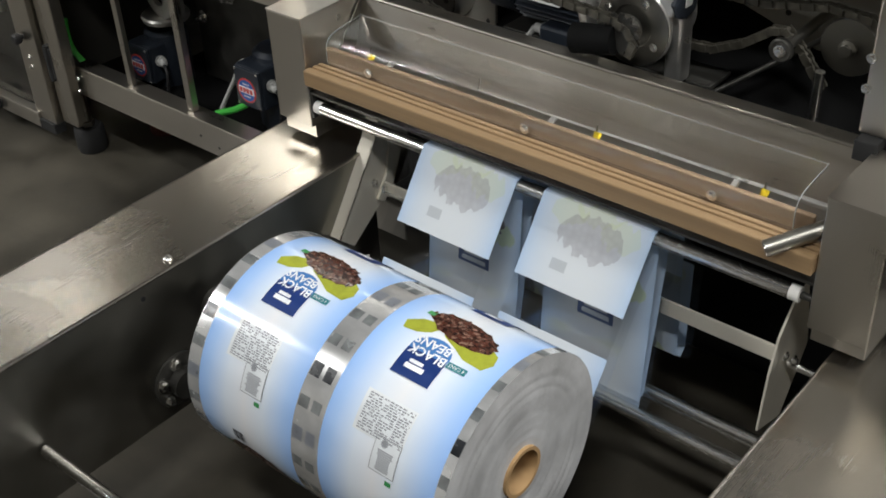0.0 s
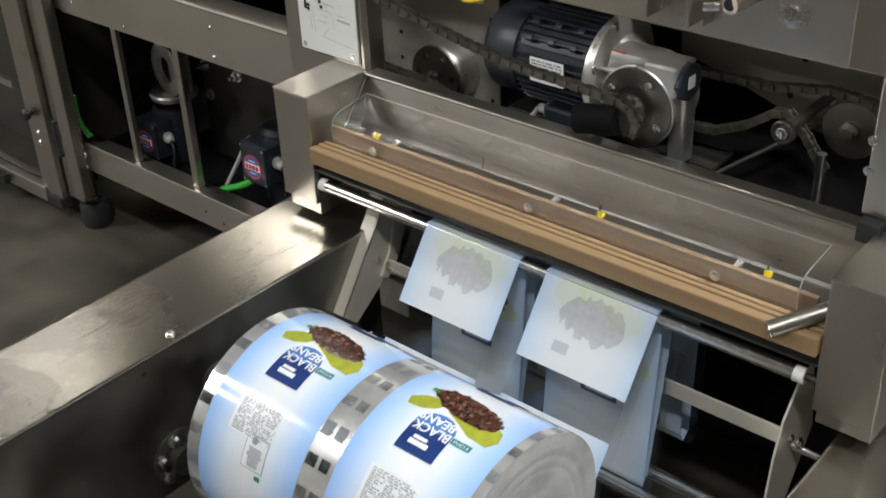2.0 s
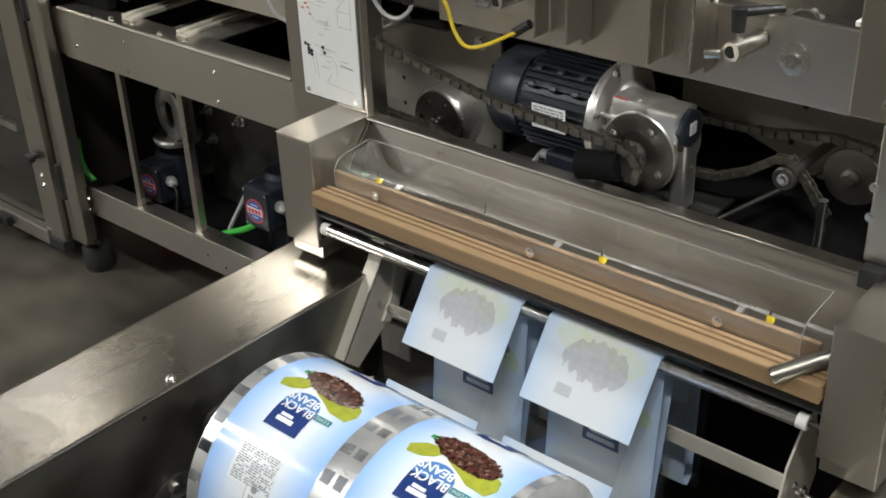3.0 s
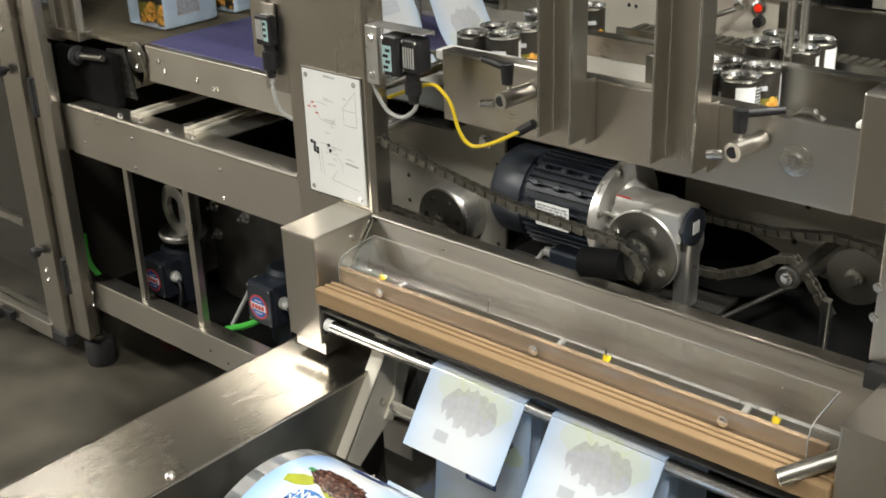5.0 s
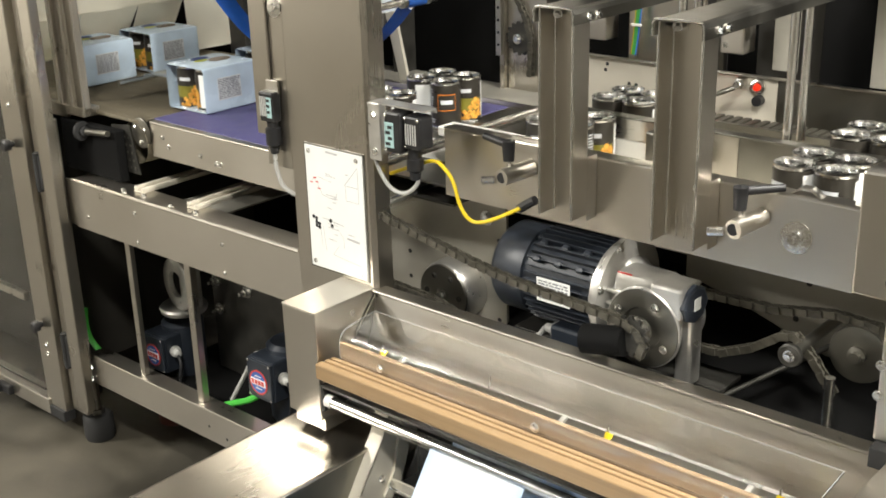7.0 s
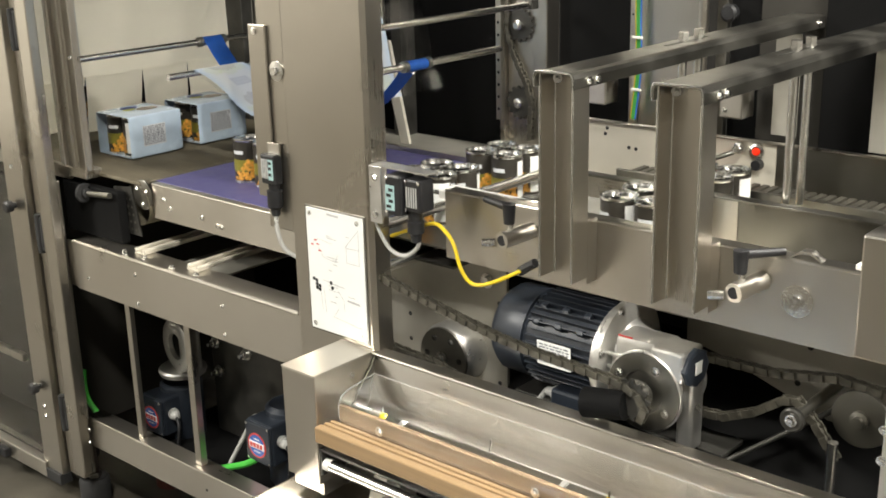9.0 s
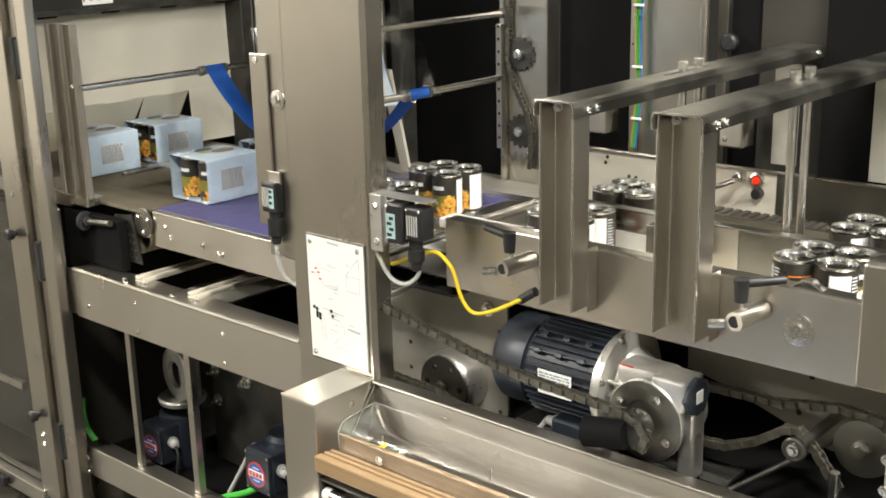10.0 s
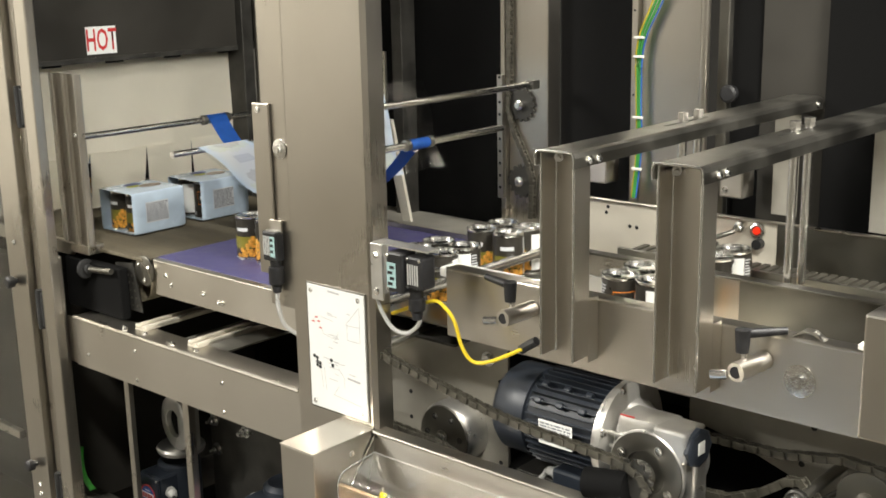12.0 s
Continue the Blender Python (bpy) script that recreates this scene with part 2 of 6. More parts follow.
def add_bolt(bm, p, axis, r=0.006, h=0.005, mi=0):
    p, axis = Vector(p), Vector(axis).normalized()
    add_cyl(bm, p, p + axis * h * 0.35, r * 1.35, n=12, mi=mi)
    add_cyl(bm, p + axis * h * 0.35, p + axis * h, r, r * 0.8, n=6, mi=mi)


def bolt(p, axis, parent, r=0.006, h=0.005, material=None):
    bm = bmesh.new()
    add_bolt(bm, p, axis, r, h)
    return part("bolt", bm, material or chrome, parent)


def thing(name, label, category, group="", kind=""):
    return tagged(empty(name), label, category, group, kind)


def text_mesh(words, size, bold=0.0, spacing=1.0):
    """The outline of words as a flat bmesh, centred, in the xy plane."""
    cu = bpy.data.curves.new("words", "FONT")
    cu.body, cu.size, cu.align_x, cu.align_y = words, size, "CENTER", "CENTER"
    cu.offset, cu.space_character, cu.resolution_u = bold, spacing, 2
    ob = bpy.data.objects.new("words", cu)
    scene.collection.objects.link(ob)
    me = ob.evaluated_get(bpy.context.evaluated_depsgraph_get()).to_mesh()
    bm = bmesh.new()
    bm.from_mesh(me)
    ob.evaluated_get(bpy.context.evaluated_depsgraph_get()).to_mesh_clear()
    bpy.data.objects.remove(ob)
    bpy.data.curves.remove(cu)
    return bm


# ---- hall: added walls and ceiling, toned for the steel's reflections ----
def structure(name, bm, material, label, category):
    return tagged(finish(bm, name, material), label, category, kind="structure")


structure("floor", box(-8, 5, -5, 7, -0.2, 0, 0), concrete, "worn grey concrete factory floor with stains", "floor")
structure("wall_north", box(-8, 5, 7, 7.2, 0, 5.2, 0), hall_dark, "dark hall wall added to keep steel reflections low", "wall")
structure("wall_south", box(-8, 5, -5.2, -5, 0, 5.2, 0), hall_mid, "unseen grey hall wall behind the viewer for the steel to reflect", "wall")
structure("wall_west", box(-8.2, -8, -5.2, 7.2, 0, 5.2, 0), hall_wall, "pale hall wall added for bright reflections in the left steel", "wall")
structure("wall_east", box(5, 5.2, -5.2, 7.2, 0, 5.2, 0), hall_mid, "unseen grey hall wall for the steel to reflect", "wall")
structure("ceiling", box(-8.2, 5.2, -5.2, 7.2, 5.2, 5.3, 0), hall_dark, "unseen dark hall ceiling that keeps steel tops dim", "ceiling")


def ceiling_light(x, y, z, power):
    t = thing("ceiling_light", "unseen long white hall light fitting, placed to light the machine", "ceiling light", "hall lights")
    part("housing", box(x - 0.75, x + 0.75, y - 0.2, y + 0.2, z + 0.02, z + 0.10), white_plastic, t)
    part("diffuser", box(x - 0.72, x + 0.72, y - 0.17, y + 0.17, z, z + 0.019), lamp_glow, t)
    for s in (-0.6, 0.6):
        part("hanger", cyl((x + s, y, z + 0.10), (x + s, y, 5.2), 0.008, n=6), dark_steel, t)
    la = bpy.data.lights.new("hall_lamp", "AREA")
    la.shape, la.size, la.size_y, la.energy, la.color = "RECTANGLE", 1.4, 0.32, power, (1.0, 0.96, 0.90)
    lo = new("hall_lamp", la)
    lo.matrix_basis = pose(x, y, z - 0.01)


# unseen fittings, each placed to brighten certain parts: steel faces, roll end, curtain
for lx, ly, lz, k in ((-6.6, 3.2, 4.2, 0.8), (-5.6, -2.2, 3.4, 1.6), (-4.8, -1.2, 3.6, 1.3), (0.3, -0.9, 4.6, 1.6), (0.6, 1.9, 3.1, 1.0), (3.2, 0.7, 3.4, 1.0)):
    ceiling_light(lx, ly, lz, LAMP * k)

# ---- machine frame ----
Z0 = 1.022      # belt height


def machine_frame():
    t = thing("packaging_machine", "brushed stainless steel packaging machine frame on levelling feet", "machine")
    bm = box(-2.79, -1.80, 1.61, 1.615, 0.71, 0.838, 0)
    add_box(bm, -2.76, -1.80, 1.61, 1.68, 0.838, 0.842, 0)
    add_box(bm, -2.76, -1.80, 1.61, 1.64, 0.706, 0.71, 0)
    bmesh.ops.remove_doubles(bm, verts=bm.verts, dist=1e-5)
    part("upper_beam", bm, steel, t)
    # bead along the fold, widened to draw the bright edge highlight
    part("beam_edge", cyl((-2.76, 1.613, 0.838), (-1.86, 1.613, 0.838), 0.006, n=10), steel, t, smooth=True)
    bm = box(-2.80, -1.55, 1.61, 1.615, 0.222, 0.308, 0)
    add_box(bm, -2.80, -1.55, 1.61, 1.66, 0.308, 0.312, 0)
    part("lower_beam", bm, steel, t)
    part("beam_edge", cyl((-2.80, 1.613, 0.308), (-1.55, 1.613, 0.308), 0.004, n=8), steel, t, smooth=True)
    part("corner_post", box(-2.86, -2.80, 1.605, 1.617, 0.16, 1.0, 0.003), steel_v, t)
    part("upright", box(-2.570, -2.549, 1.625, 1.640, 0.312, 0.708, 0.002), steel_v, t)
    part("upright", box(-2.318, -2.294, 1.625, 1.645, 0.312, 0.708, 0.002), steel_v, t)
    for x, y in ((-2.87, 1.65), (-2.87, 2.4)):
        f = part("levelling_foot", lathe((x, y, 0.0), (0, 0, 1), [(0, 0), (0, 0.042), (0.01, 0.045), (0.07, 0.045), (0.08, 0.038), (0.08, 0)]), rubber, t, "black rubber levelling foot", smooth=True)
        part("stem", cyl((x, y, 0.079), (x, y, 0.2), 0.014), steel_dull, f, smooth=True)
        part("nut", cyl((x, y, 0.08), (x, y, 0.095), 0.022, n=6), steel_dull, f)
    for x, z in ((-2.70, 0.745), (-2.48, 0.722), (-2.13, 0.722), (-2.13, 0.795), (-2.48, 0.80)):
        bolt((x, 1.61, z), (0, -1, 0), t, 0.004, 0.004)
    for x, y in ((-2.555, 1.635), (-2.535, 1.622), (-2.468, 1.635), (-2.345, 1.628), (-2.252, 1.632)):
        bolt((x, y, 0.842), (0, 0, 1), t, 0.006, 0.006)
    for x, z in ((-2.26, 0.262), (-2.19, 0.248), (-2.11, 0.272), (-2.06, 0.285)):
        part("bolt_hole", cyl((x, 1.6095, z), (x, 1.611, z), 0.004, n=10), black_plastic, t)
    for x, z in ((-2.845, 0.20), (-2.845, 0.225), (-2.79, 0.235), (-2.785, 0.275)):
        bolt((x, 1.605, z), (0, -1, 0), t, 0.006, 0.005)
    part("rear_beam", box(-2.76, -0.2, 2.40, 2.45, 0.71, 0.84, 0.002), steel, t)
    part("rear_lower_beam", box(-2.80, -0.2, 2.40, 2.45, 0.20, 0.31, 0.002), steel, t)
    for x in (-2.505, -2.285):
        b = part("cross_bar", box(x - 0.020, x + 0.020, 1.645, 2.40, 0.8425, 0.846, 0.001), steel_pale, t, "folded light steel cross channel")
        for d in (-0.016, 0.016):
            part("lip", box(x + d - 0.006, x + d + 0.006, 1.647, 2.40, 0.846, 0.856, 0.003), steel_pale, b)
    part("pan", box(-2.484, -2.306, 1.685, 2.39, 0.79, 0.795, 0), matt_plate, t, "dull steel drip pan")


machine_frame()


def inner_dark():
    t = thing("machine_back_panel", "black sheet added as the dark inside the lower frame", "panel")
    # black sheets close the view, drawing the dark interior as colour
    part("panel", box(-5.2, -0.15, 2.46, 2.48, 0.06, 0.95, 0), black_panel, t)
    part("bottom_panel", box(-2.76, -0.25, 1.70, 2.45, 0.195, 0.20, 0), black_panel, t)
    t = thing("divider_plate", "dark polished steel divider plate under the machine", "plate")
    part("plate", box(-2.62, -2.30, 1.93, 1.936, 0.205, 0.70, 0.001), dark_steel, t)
    for x, z in ((-2.622 + 0.03, 0.487), (-2.454, 0.486), (-2.585, 0.40)):
        b = part("stud", lathe((x, 1.93, z), (0, -1, 0), [(0, 0), (0, 0.018), (0.008, 0.018), (0.008, 0.011), (0.02, 0.011), (0.02, 0.006), (0.035, 0.005), (0.035, 0)], 16), chrome, t, smooth=True)


inner_dark()


def drive_motor(x, y, z, with_flange):
    t = thing("gear_motor", "small dark blue gear motor with an oval badge", "motor", "gear motors under the frame")
    part("terminal_box", box(x - 0.052, x + 0.045, y, y + 0.09, z - 0.055, z + 0.058, 0.006), motor_blue, t)
    part("lid", box(x - 0.050, x + 0.043, y - 0.008, y, z - 0.053, z + 0.056, 0.004), motor_blue, t)
    b = part("badge", lathe((x - 0.006, y - 0.008, z - 0.004), (0, -1, 0), [(0, 0.034), (0.0015, 0.034), (0.0015, 0.0295)], 28), badge_red, t, "round red, white and blue badge")
    b2 = part("badge_centre", lathe((x - 0.006, y - 0.008, z - 0.004), (0, -1, 0), [(0, 0.030), (0.001, 0.030), (0.001, 0)], 28), badge_blue, b)
    part("badge_band", box(x - 0.034, x + 0.022, y - 0.0105, y - 0.009, z - 0.013, z + 0.006, 0.001), ink_white, b)
    for k in range(4):
        part("badge_bar", box(x - 0.030 + k * 0.0125, x - 0.0205 + k * 0.0125, y - 0.0115, y - 0.0105, z - 0.010, z + 0.003, 0.0005), badge_red, b)
    for k in (-1, 1):
        part("badge_stripe", box(x - 0.018, x + 0.006, y - 0.0102, y - 0.009, z - 0.0055 + k * 0.017, z - 0.0025 + k * 0.017, 0.0004), ink_pale, b)
    for dx, dz in ((-0.044, -0.047), (0.037, -0.047), (-0.044, 0.05), (0.037, 0.05)):
        bolt((x + dx, y - 0.008, z + dz), (0, -1, 0), t, 0.003, 0.002)
    part("motor_body", lathe((x, y + 0.10, z - 0.15), (0, 0, 1), [(0, 0), (0, 0.05), (0.02, 0.062), (0.22, 0.062), (0.23, 0.05), (0.23, 0)], 24), motor_blue, t, smooth=True)
    g = part("cable_gland", lathe((x + 0.047, y + 0.03, z + 0.01), (1, -0.3, 0), [(0, 0.016), (0.012, 0.016), (0.014, 0.012), (0.03, 0.011), (0.034, 0.006), (0.034, 0)], 14), grey_cable, t, "grey plastic cable gland", smooth=True)
    part("cable", tube([(x + 0.075, y + 0.02, z + 0.008), (x + 0.10, y + 0.01, z - 0.01), (x + 0.10, y + 0.0, z - 0.07), (x + 0.06, y + 0.03, z - 0.10)], 0.005), black_plastic, t, smooth=True)
    if with_flange:
        part("flange", lathe((x + 0.03, y + 0.09, z + 0.115), (0, 0, 1), [(0, 0), (0, 0.066), (0.012, 0.070), (0.018, 0.066), (0.018, 0.02), (0.03, 0.02), (0.03, 0)], 30), alu, t, "bare aluminium flange", smooth=True)
        part("ring_flange", lathe((x + 0.055, y + 0.07, z + 0.21), (-0.14, -1, 0), [(0, 0.042), (0, 0.078), (0.012, 0.078), (0.016, 0.070), (0.016, 0.040), (0.004, 0.038), (0.0, 0.042)], 32), alu, t, "bare aluminium ring flange", smooth=True)
        part("gear_neck", cyl((x + 0.06, y + 0.1, z + 0.13), (x + 0.06, y + 0.1, z + 0.30), 0.03), alu, t, smooth=True)
    return t


drive_motor(-2.695, 1.765, 0.285, True)
drive_motor(-2.158, 1.715, 0.385, False)


def cable(name, label, pts, r, material):
    return tagged(finish(tube(pts, r), name, material, smooth=True), label, "cable")


cable("green_cable", "bright green cable tied to the frame post", [(-2.995, 1.73, 0.36), (-2.985, 1.72, 0.315), (-2.955, 1.71, 0.282), (-2.90, 1.70, 0.262), (-2.835, 1.69, 0.256)], 0.009, green)
cable("green_cable", "bright green cable under the gear motor", [(-2.30, 1.66, 0.27), (-2.26, 1.67, 0.300), (-2.20, 1.70, 0.322), (-2.16, 1.76, 0.35)], 0.009, green)
cable("grey_cable", "grey cable behind the frame upright", [(-2.30, 1.72, 0.28), (-2.26, 1.74, 0.36), (-2.22, 1.75, 0.43), (-2.19, 1.76, 0.42)], 0.006, grey_cable)
tagged(finish(lathe((-2.78, 1.86, 0.0), (0, 0, 1), [(0, 0), (0, 0.05), (0.12, 0.05), (0.13, 0.045), (0.13, 0)], 20), "rubber_pad", dull_red, smooth=True), "dull red rubber pad standing under the machine", "pad")


# ---- left guard door ----
def guard_door():
    t = thing("guard_door", "open steel framed guard door with a clear pane", "door")
    part("hinge_post", box(-2.915, -2.84, 1.60, 1.625, 0.10, 2.2, 0.003), steel_v, t)
    part("stile", box(-2.838, -2.785, 1.572, 1.60, 0.14, 2.2, 0.004), steel_v, t)
    part("stile_edge", cyl((-2.838, 1.574, 0.14), (-2.838, 1.574, 2.2), 0.003, n=8), steel_v, t, smooth=True)
    part("outer_stile", box(-3.02, -2.925, 1.58, 1.61, 0.09, 2.2, 0.003), steel_v, t)
    part("bottom_rail", box(-3.95, -3.0, 1.57, 1.60, 0.065, 0.115, 0.003), steel, t)
    part("lower_rail", box(-3.95, -3.10, 1.60, 1.62, 0.40, 0.425, 0.003), steel, t)
    p = part("pane", box(-3.95, -3.02, 1.598, 1.603, 0.12, 2.1, 0), acrylic, t, "clear plastic pane")
    part("end_cap", box(-3.02, -2.925, 1.572, 1.612, 0.06, 0.095, 0.003), rubber, t)
    for z in (1.40, 0.85, 0.315):
        h = part("hinge", box(-2.884, -2.842, 1.572, 1.599, z - 0.05, z + 0.05, 0.006), rubber, t, "black plastic hinge")
        part("hinge_pin", cyl((-2.863, 1.577, z - 0.054), (-2.863, 1.577, z + 0.054), 0.011), rubber, h, smooth=True)
    for z in (1.02, 0.30, 0.27):
        bolt((-2.975, 1.58, z), (0, -1, 0), t, 0.006, 0.006)
    for z in (0.909, 0.363):
        part("knob", lathe((-2.984, 1.58, z), (0, -1, 0), [(0, 0.008), (0.01, 0.008), (0.012, 0.016), (0.028, 0.017), (0.032, 0.012), (0.032, 0)], 16), black_plastic, t, "black knob", smooth=True)
    part("latch", box(-3.27, -3.20, 1.55, 1.57, 0.07, 0.10, 0.004), black_plastic, t, "black latch")
    part("catch", cyl((-3.26, 1.55, 0.085), (-3.26, 1.53, 0.085), 0.02, n=12), black_plastic, t)


guard_door()


# ---- columns ----
def front_column():
    t = thing("front_column", "tall brushed stainless steel column of the machine", "column")
    bm = bmesh.new()
    add_prism(bm, [(-1.845, 1.60), (-1.62, 1.60), (-1.608, 1.606), (-1.608, 1.648), (-1.612, 1.648), (-1.612, 1.608), (-1.622, 1.604), (-1.841, 1.604), (-1.841, 1.648), (-1.845, 1.648)], "z", 0.70, 3.2)
    part("face", bm, steel_v, t)
    part("side_strip", box(-1.925, -1.846, 1.602, 1.64, 1.03, 3.2, 0.003), steel_v, t)
    part("rod_bracket", box(-1.945, -1.893, 1.594, 1.600, 1.10, 1.468, 0.002), steel_v, t)
    bolt((-1.925, 1.594, 1.455), (0, -1, 0), t, 0.006, 0.006)
    b = part("washer", lathe((-1.868, 1.602, 1.375), (0, -1, 0), [(0, 0), (0, 0.021), (0.004, 0.021), (0.006, 0.012), (0.006, 0.009), (0.014, 0.008), (0.014, 0)], 20), chrome, t, smooth=True)
    return t


front_column()


def column_sign():
    t = thing("instruction_sign", "white instruction plate with line drawings screwed to the column", "sign")
    x0, x1, z0, z1 = -1.800, -1.632, 0.828, 1.098
    part("plate", box(x0, x1, 1.5955, 1.5995, z0, z1, 0.001), paper, t)
    part("border", box(x0 - 0.004, x1 + 0.004, 1.5975, 1.5998, z0 - 0.004, z1 + 0.004, 0.0005), steel_dull, t)
    for x in (x0 + 0.012, x1 - 0.016):
        for z in (z0 + 0.012, z1 - 0.012):
            bolt((x, 1.5955, z), (0, -1, 0), t, 0.004, 0.003)
    rnd = random.Random(4)
    bm = bmesh.new()

    def line(u0, v0, u1, v1, w=0.0007):
        a = Vector((x0 + u0 * (x1 - x0), 1.5951, z0 + v0 * (z1 - z0)))
        b = Vector((x0 + u1 * (x1 - x0), 1.5951, z0 + v1 * (z1 - z0)))
        d = (b - a).normalized()
        n = Vector((-d.z, 0, d.x)) * w
        bm.faces.new([bm.verts.new(k) for k in (a + n, b + n, b - n, a - n)])
    for u0, v0, u1, v1 in ((0.68, 0.74, 0.92, 0.90), (0.92, 0.90, 0.92, 0.62), (0.70, 0.62, 0.92, 0.62), (0.70, 0.62, 0.70, 0.74), (0.70, 0.74, 0.92, 0.74), (0.2, 0.70, 0.28, 0.62), (0.28, 0.62, 0.5, 0.60), (0.5, 0.60, 0.54, 0.66),
                           (0.22, 0.76, 0.45, 0.74), (0.1, 0.72, 0.2, 0.76), (0.2, 0.38, 0.23, 0.18), (0.26, 0.36, 0.29, 0.16), (0.52, 0.37, 0.62, 0.30), (0.62, 0.30, 0.62, 0.22), (0.42, 0.14, 0.9, 0.11), (0.42, 0.14, 0.52, 0.22)):
        line(u0, v0, u1, v1, 0.0005)
    for k in range(16):
        u, v = rnd.choice((0.1, 0.25, 0.35, 0.45, 0.7)), rnd.uniform(0.2, 0.95)
        line(u, v, u + rnd.uniform(0.06, 0.2), v - 0.004, 0.0007)
    line(0.38, 0.975, 0.58, 0.97, 0.002)
    line(0.68, 0.31, 0.9, 0.30, 0.0022)
    tagged(part("line_drawing", bm, faint_ink, t, "fine grey line drawings and bars of writing"), kind="stuff")
    bm = bmesh.new()
    for u, v in ((0.09, 0.42), (0.14, 0.41), (0.14, 0.38), (0.19, 0.37), (0.14, 0.35), (0.19, 0.34), (0.40, 0.42), (0.42, 0.38)):
        p = (x0 + u * (x1 - x0), 1.5955, z0 + v * (z1 - z0))
        add_cyl(bm, p, (p[0], 1.5948, p[2]), 0.0042, n=12)
    tagged(part("printed_dots", bm, ink_dark, t, "black printed rings"), kind="stuff")
    bm = bmesh.new()
    for u, v in ((0.07, 0.70), (0.13, 0.74), (0.2, 0.66), (0.17, 0.71)):
        a = x0 + u * (x1 - x0)
        add_box(bm, a, a + 0.008, 1.5948, 1.5956, z0 + v * (z1 - z0), z0 + v * (z1 - z0) + 0.0025)
    part("printed_marks", bm, red_paint, t, "red printed marks")


column_sign()


def sensor(x, y, z, face, label):
    """A photo eye; face: the direction of its window along y or x."""
    t = thing("photo_sensor", label, "sensor", "photo sensors on the column")
    part("housing", box(x - 0.03, x + 0.012, y - 0.03, y + 0.014, z - 0.04, z + 0.04, 0.004), black_plastic, t)
    part("face_label", box(x - 0.027, x - 0.004, y - 0.0315, y - 0.030, z - 0.03, z + 0.02, 0.0005), teal_label, t, "pale teal label with black marks")
    for k in range(4):
        part("label_mark", box(x - 0.024 + (k % 2) * 0.006, x - 0.012 + (k % 2) * 0.005, y - 0.0325, y - 0.0315, z - 0.025 + k * 0.011, z - 0.019 + k * 0.011, 0), black_plastic, t)
    part("window_block", box(x + 0.012, x + 0.055, y - 0.02, y + 0.02, z - 0.030, z + 0.036, 0.005), black_plastic, t)
    for k in range(5):
        part("side_bar", box(x + 0.018 + k * 0.006, x + 0.0205 + k * 0.006, y - 0.0215, y - 0.020, z - 0.02, z + 0.02, 0), grey_cable, t)
    for dx, dz in ((-0.026, 0.034), (-0.026, -0.034), (0.015, 0.03), (0.049, 0.03), (0.015, -0.026)):
        bolt((x + dx, y - 0.03 if dx < 0.01 else y - 0.02, z + dz), (0, -1, 0), t, 0.003, 0.002)
    part("connector", lathe((x + 0.022, y, z - 0.03), (0, 0, -1), [(0, 0.014), (0.02, 0.014), (0.022, 0.017), (0.045, 0.017), (0.05, 0.012), (0.065, 0.010), (0.065, 0)], 14), black_plastic, t, smooth=True)
    return t


s = sensor(-1.525, 1.615, 1.165, "y", "black photo sensor on a bent steel bracket")
bm = box(-1.606, -1.603, 1.60, 1.64, 1.10, 1.215, 0.001)
add_box(bm, -1.606, -1.46, 1.632, 1.635, 1.205, 1.215, 0)
add_box(bm, -1.606, -1.46, 1.60, 1.635, 1.212, 1.215, 0)
add_box(bm, -1.604, -1.572, 1.592, 1.598, 1.10, 1.215, 0.001)
part("bracket", bm, alu, s, "bent stainless bracket")
for z in (1.118, 1.192):
    bolt((-1.589, 1.592, z), (0, -1, 0), s, 0.006, 0.005)
for z in (1.125, 1.19):
    bolt((-1.603, 1.615, z), (1, 0, 0), s, 0.005, 0.005)


def left_sensor():
    t = thing("photo_sensor", "slim black photo sensor beside the belt", "sensor", "photo sensors on the column")
    part("housing", box(-1.912, -1.868, 1.575, 1.60, 1.135, 1.20, 0.004), black_plastic, t)
    for k in range(4):
        part("label_bar", box(-1.908 + k * 0.0055, -1.905 + k * 0.0055, 1.5735, 1.575, 1.148, 1.19, 0.0003), grey_cable, t)
    part("face_label", box(-1.886, -1.872, 1.5735, 1.575, 1.146, 1.19, 0.0005), teal_label, t, "pale teal label with black marks")
    for z in (1.155, 1.168, 1.180):
        part("label_mark", box(-1.884, -1.876, 1.5725, 1.5735, z, z + 0.006, 0), black_plastic, t)
    part("connector", lathe((-1.886, 1.588, 1.135), (0, 0, -1), [(0, 0.013), (0.012, 0.012), (0.014, 0.017), (0.05, 0.017), (0.055, 0.011), (0.07, 0.009), (0.07, 0)], 14), black_plastic, t, smooth=True)
    part("bracket", box(-1.905, -1.868, 1.592, 1.598, 1.195, 1.222, 0.001), steel, t)
    part("cable", tube([(-1.886, 1.588, 1.07), (-1.885, 1.588, 1.03), (-1.875, 1.60, 0.985), (-1.83, 1.63, 0.955)], 0.005), grey_cable, t, smooth=True)


left_sensor()
cable("grey_loop_cable", "light grey cable loop tied to the column", [(-1.60, 1.605, 1.165), (-1.603, 1.606, 1.10), (-1.575, 1.612, 1.045), (-1.535, 1.615, 1.035), (-1.50, 1.615, 1.06), (-1.497, 1.615, 1.09)], 0.0042, grey_cable)
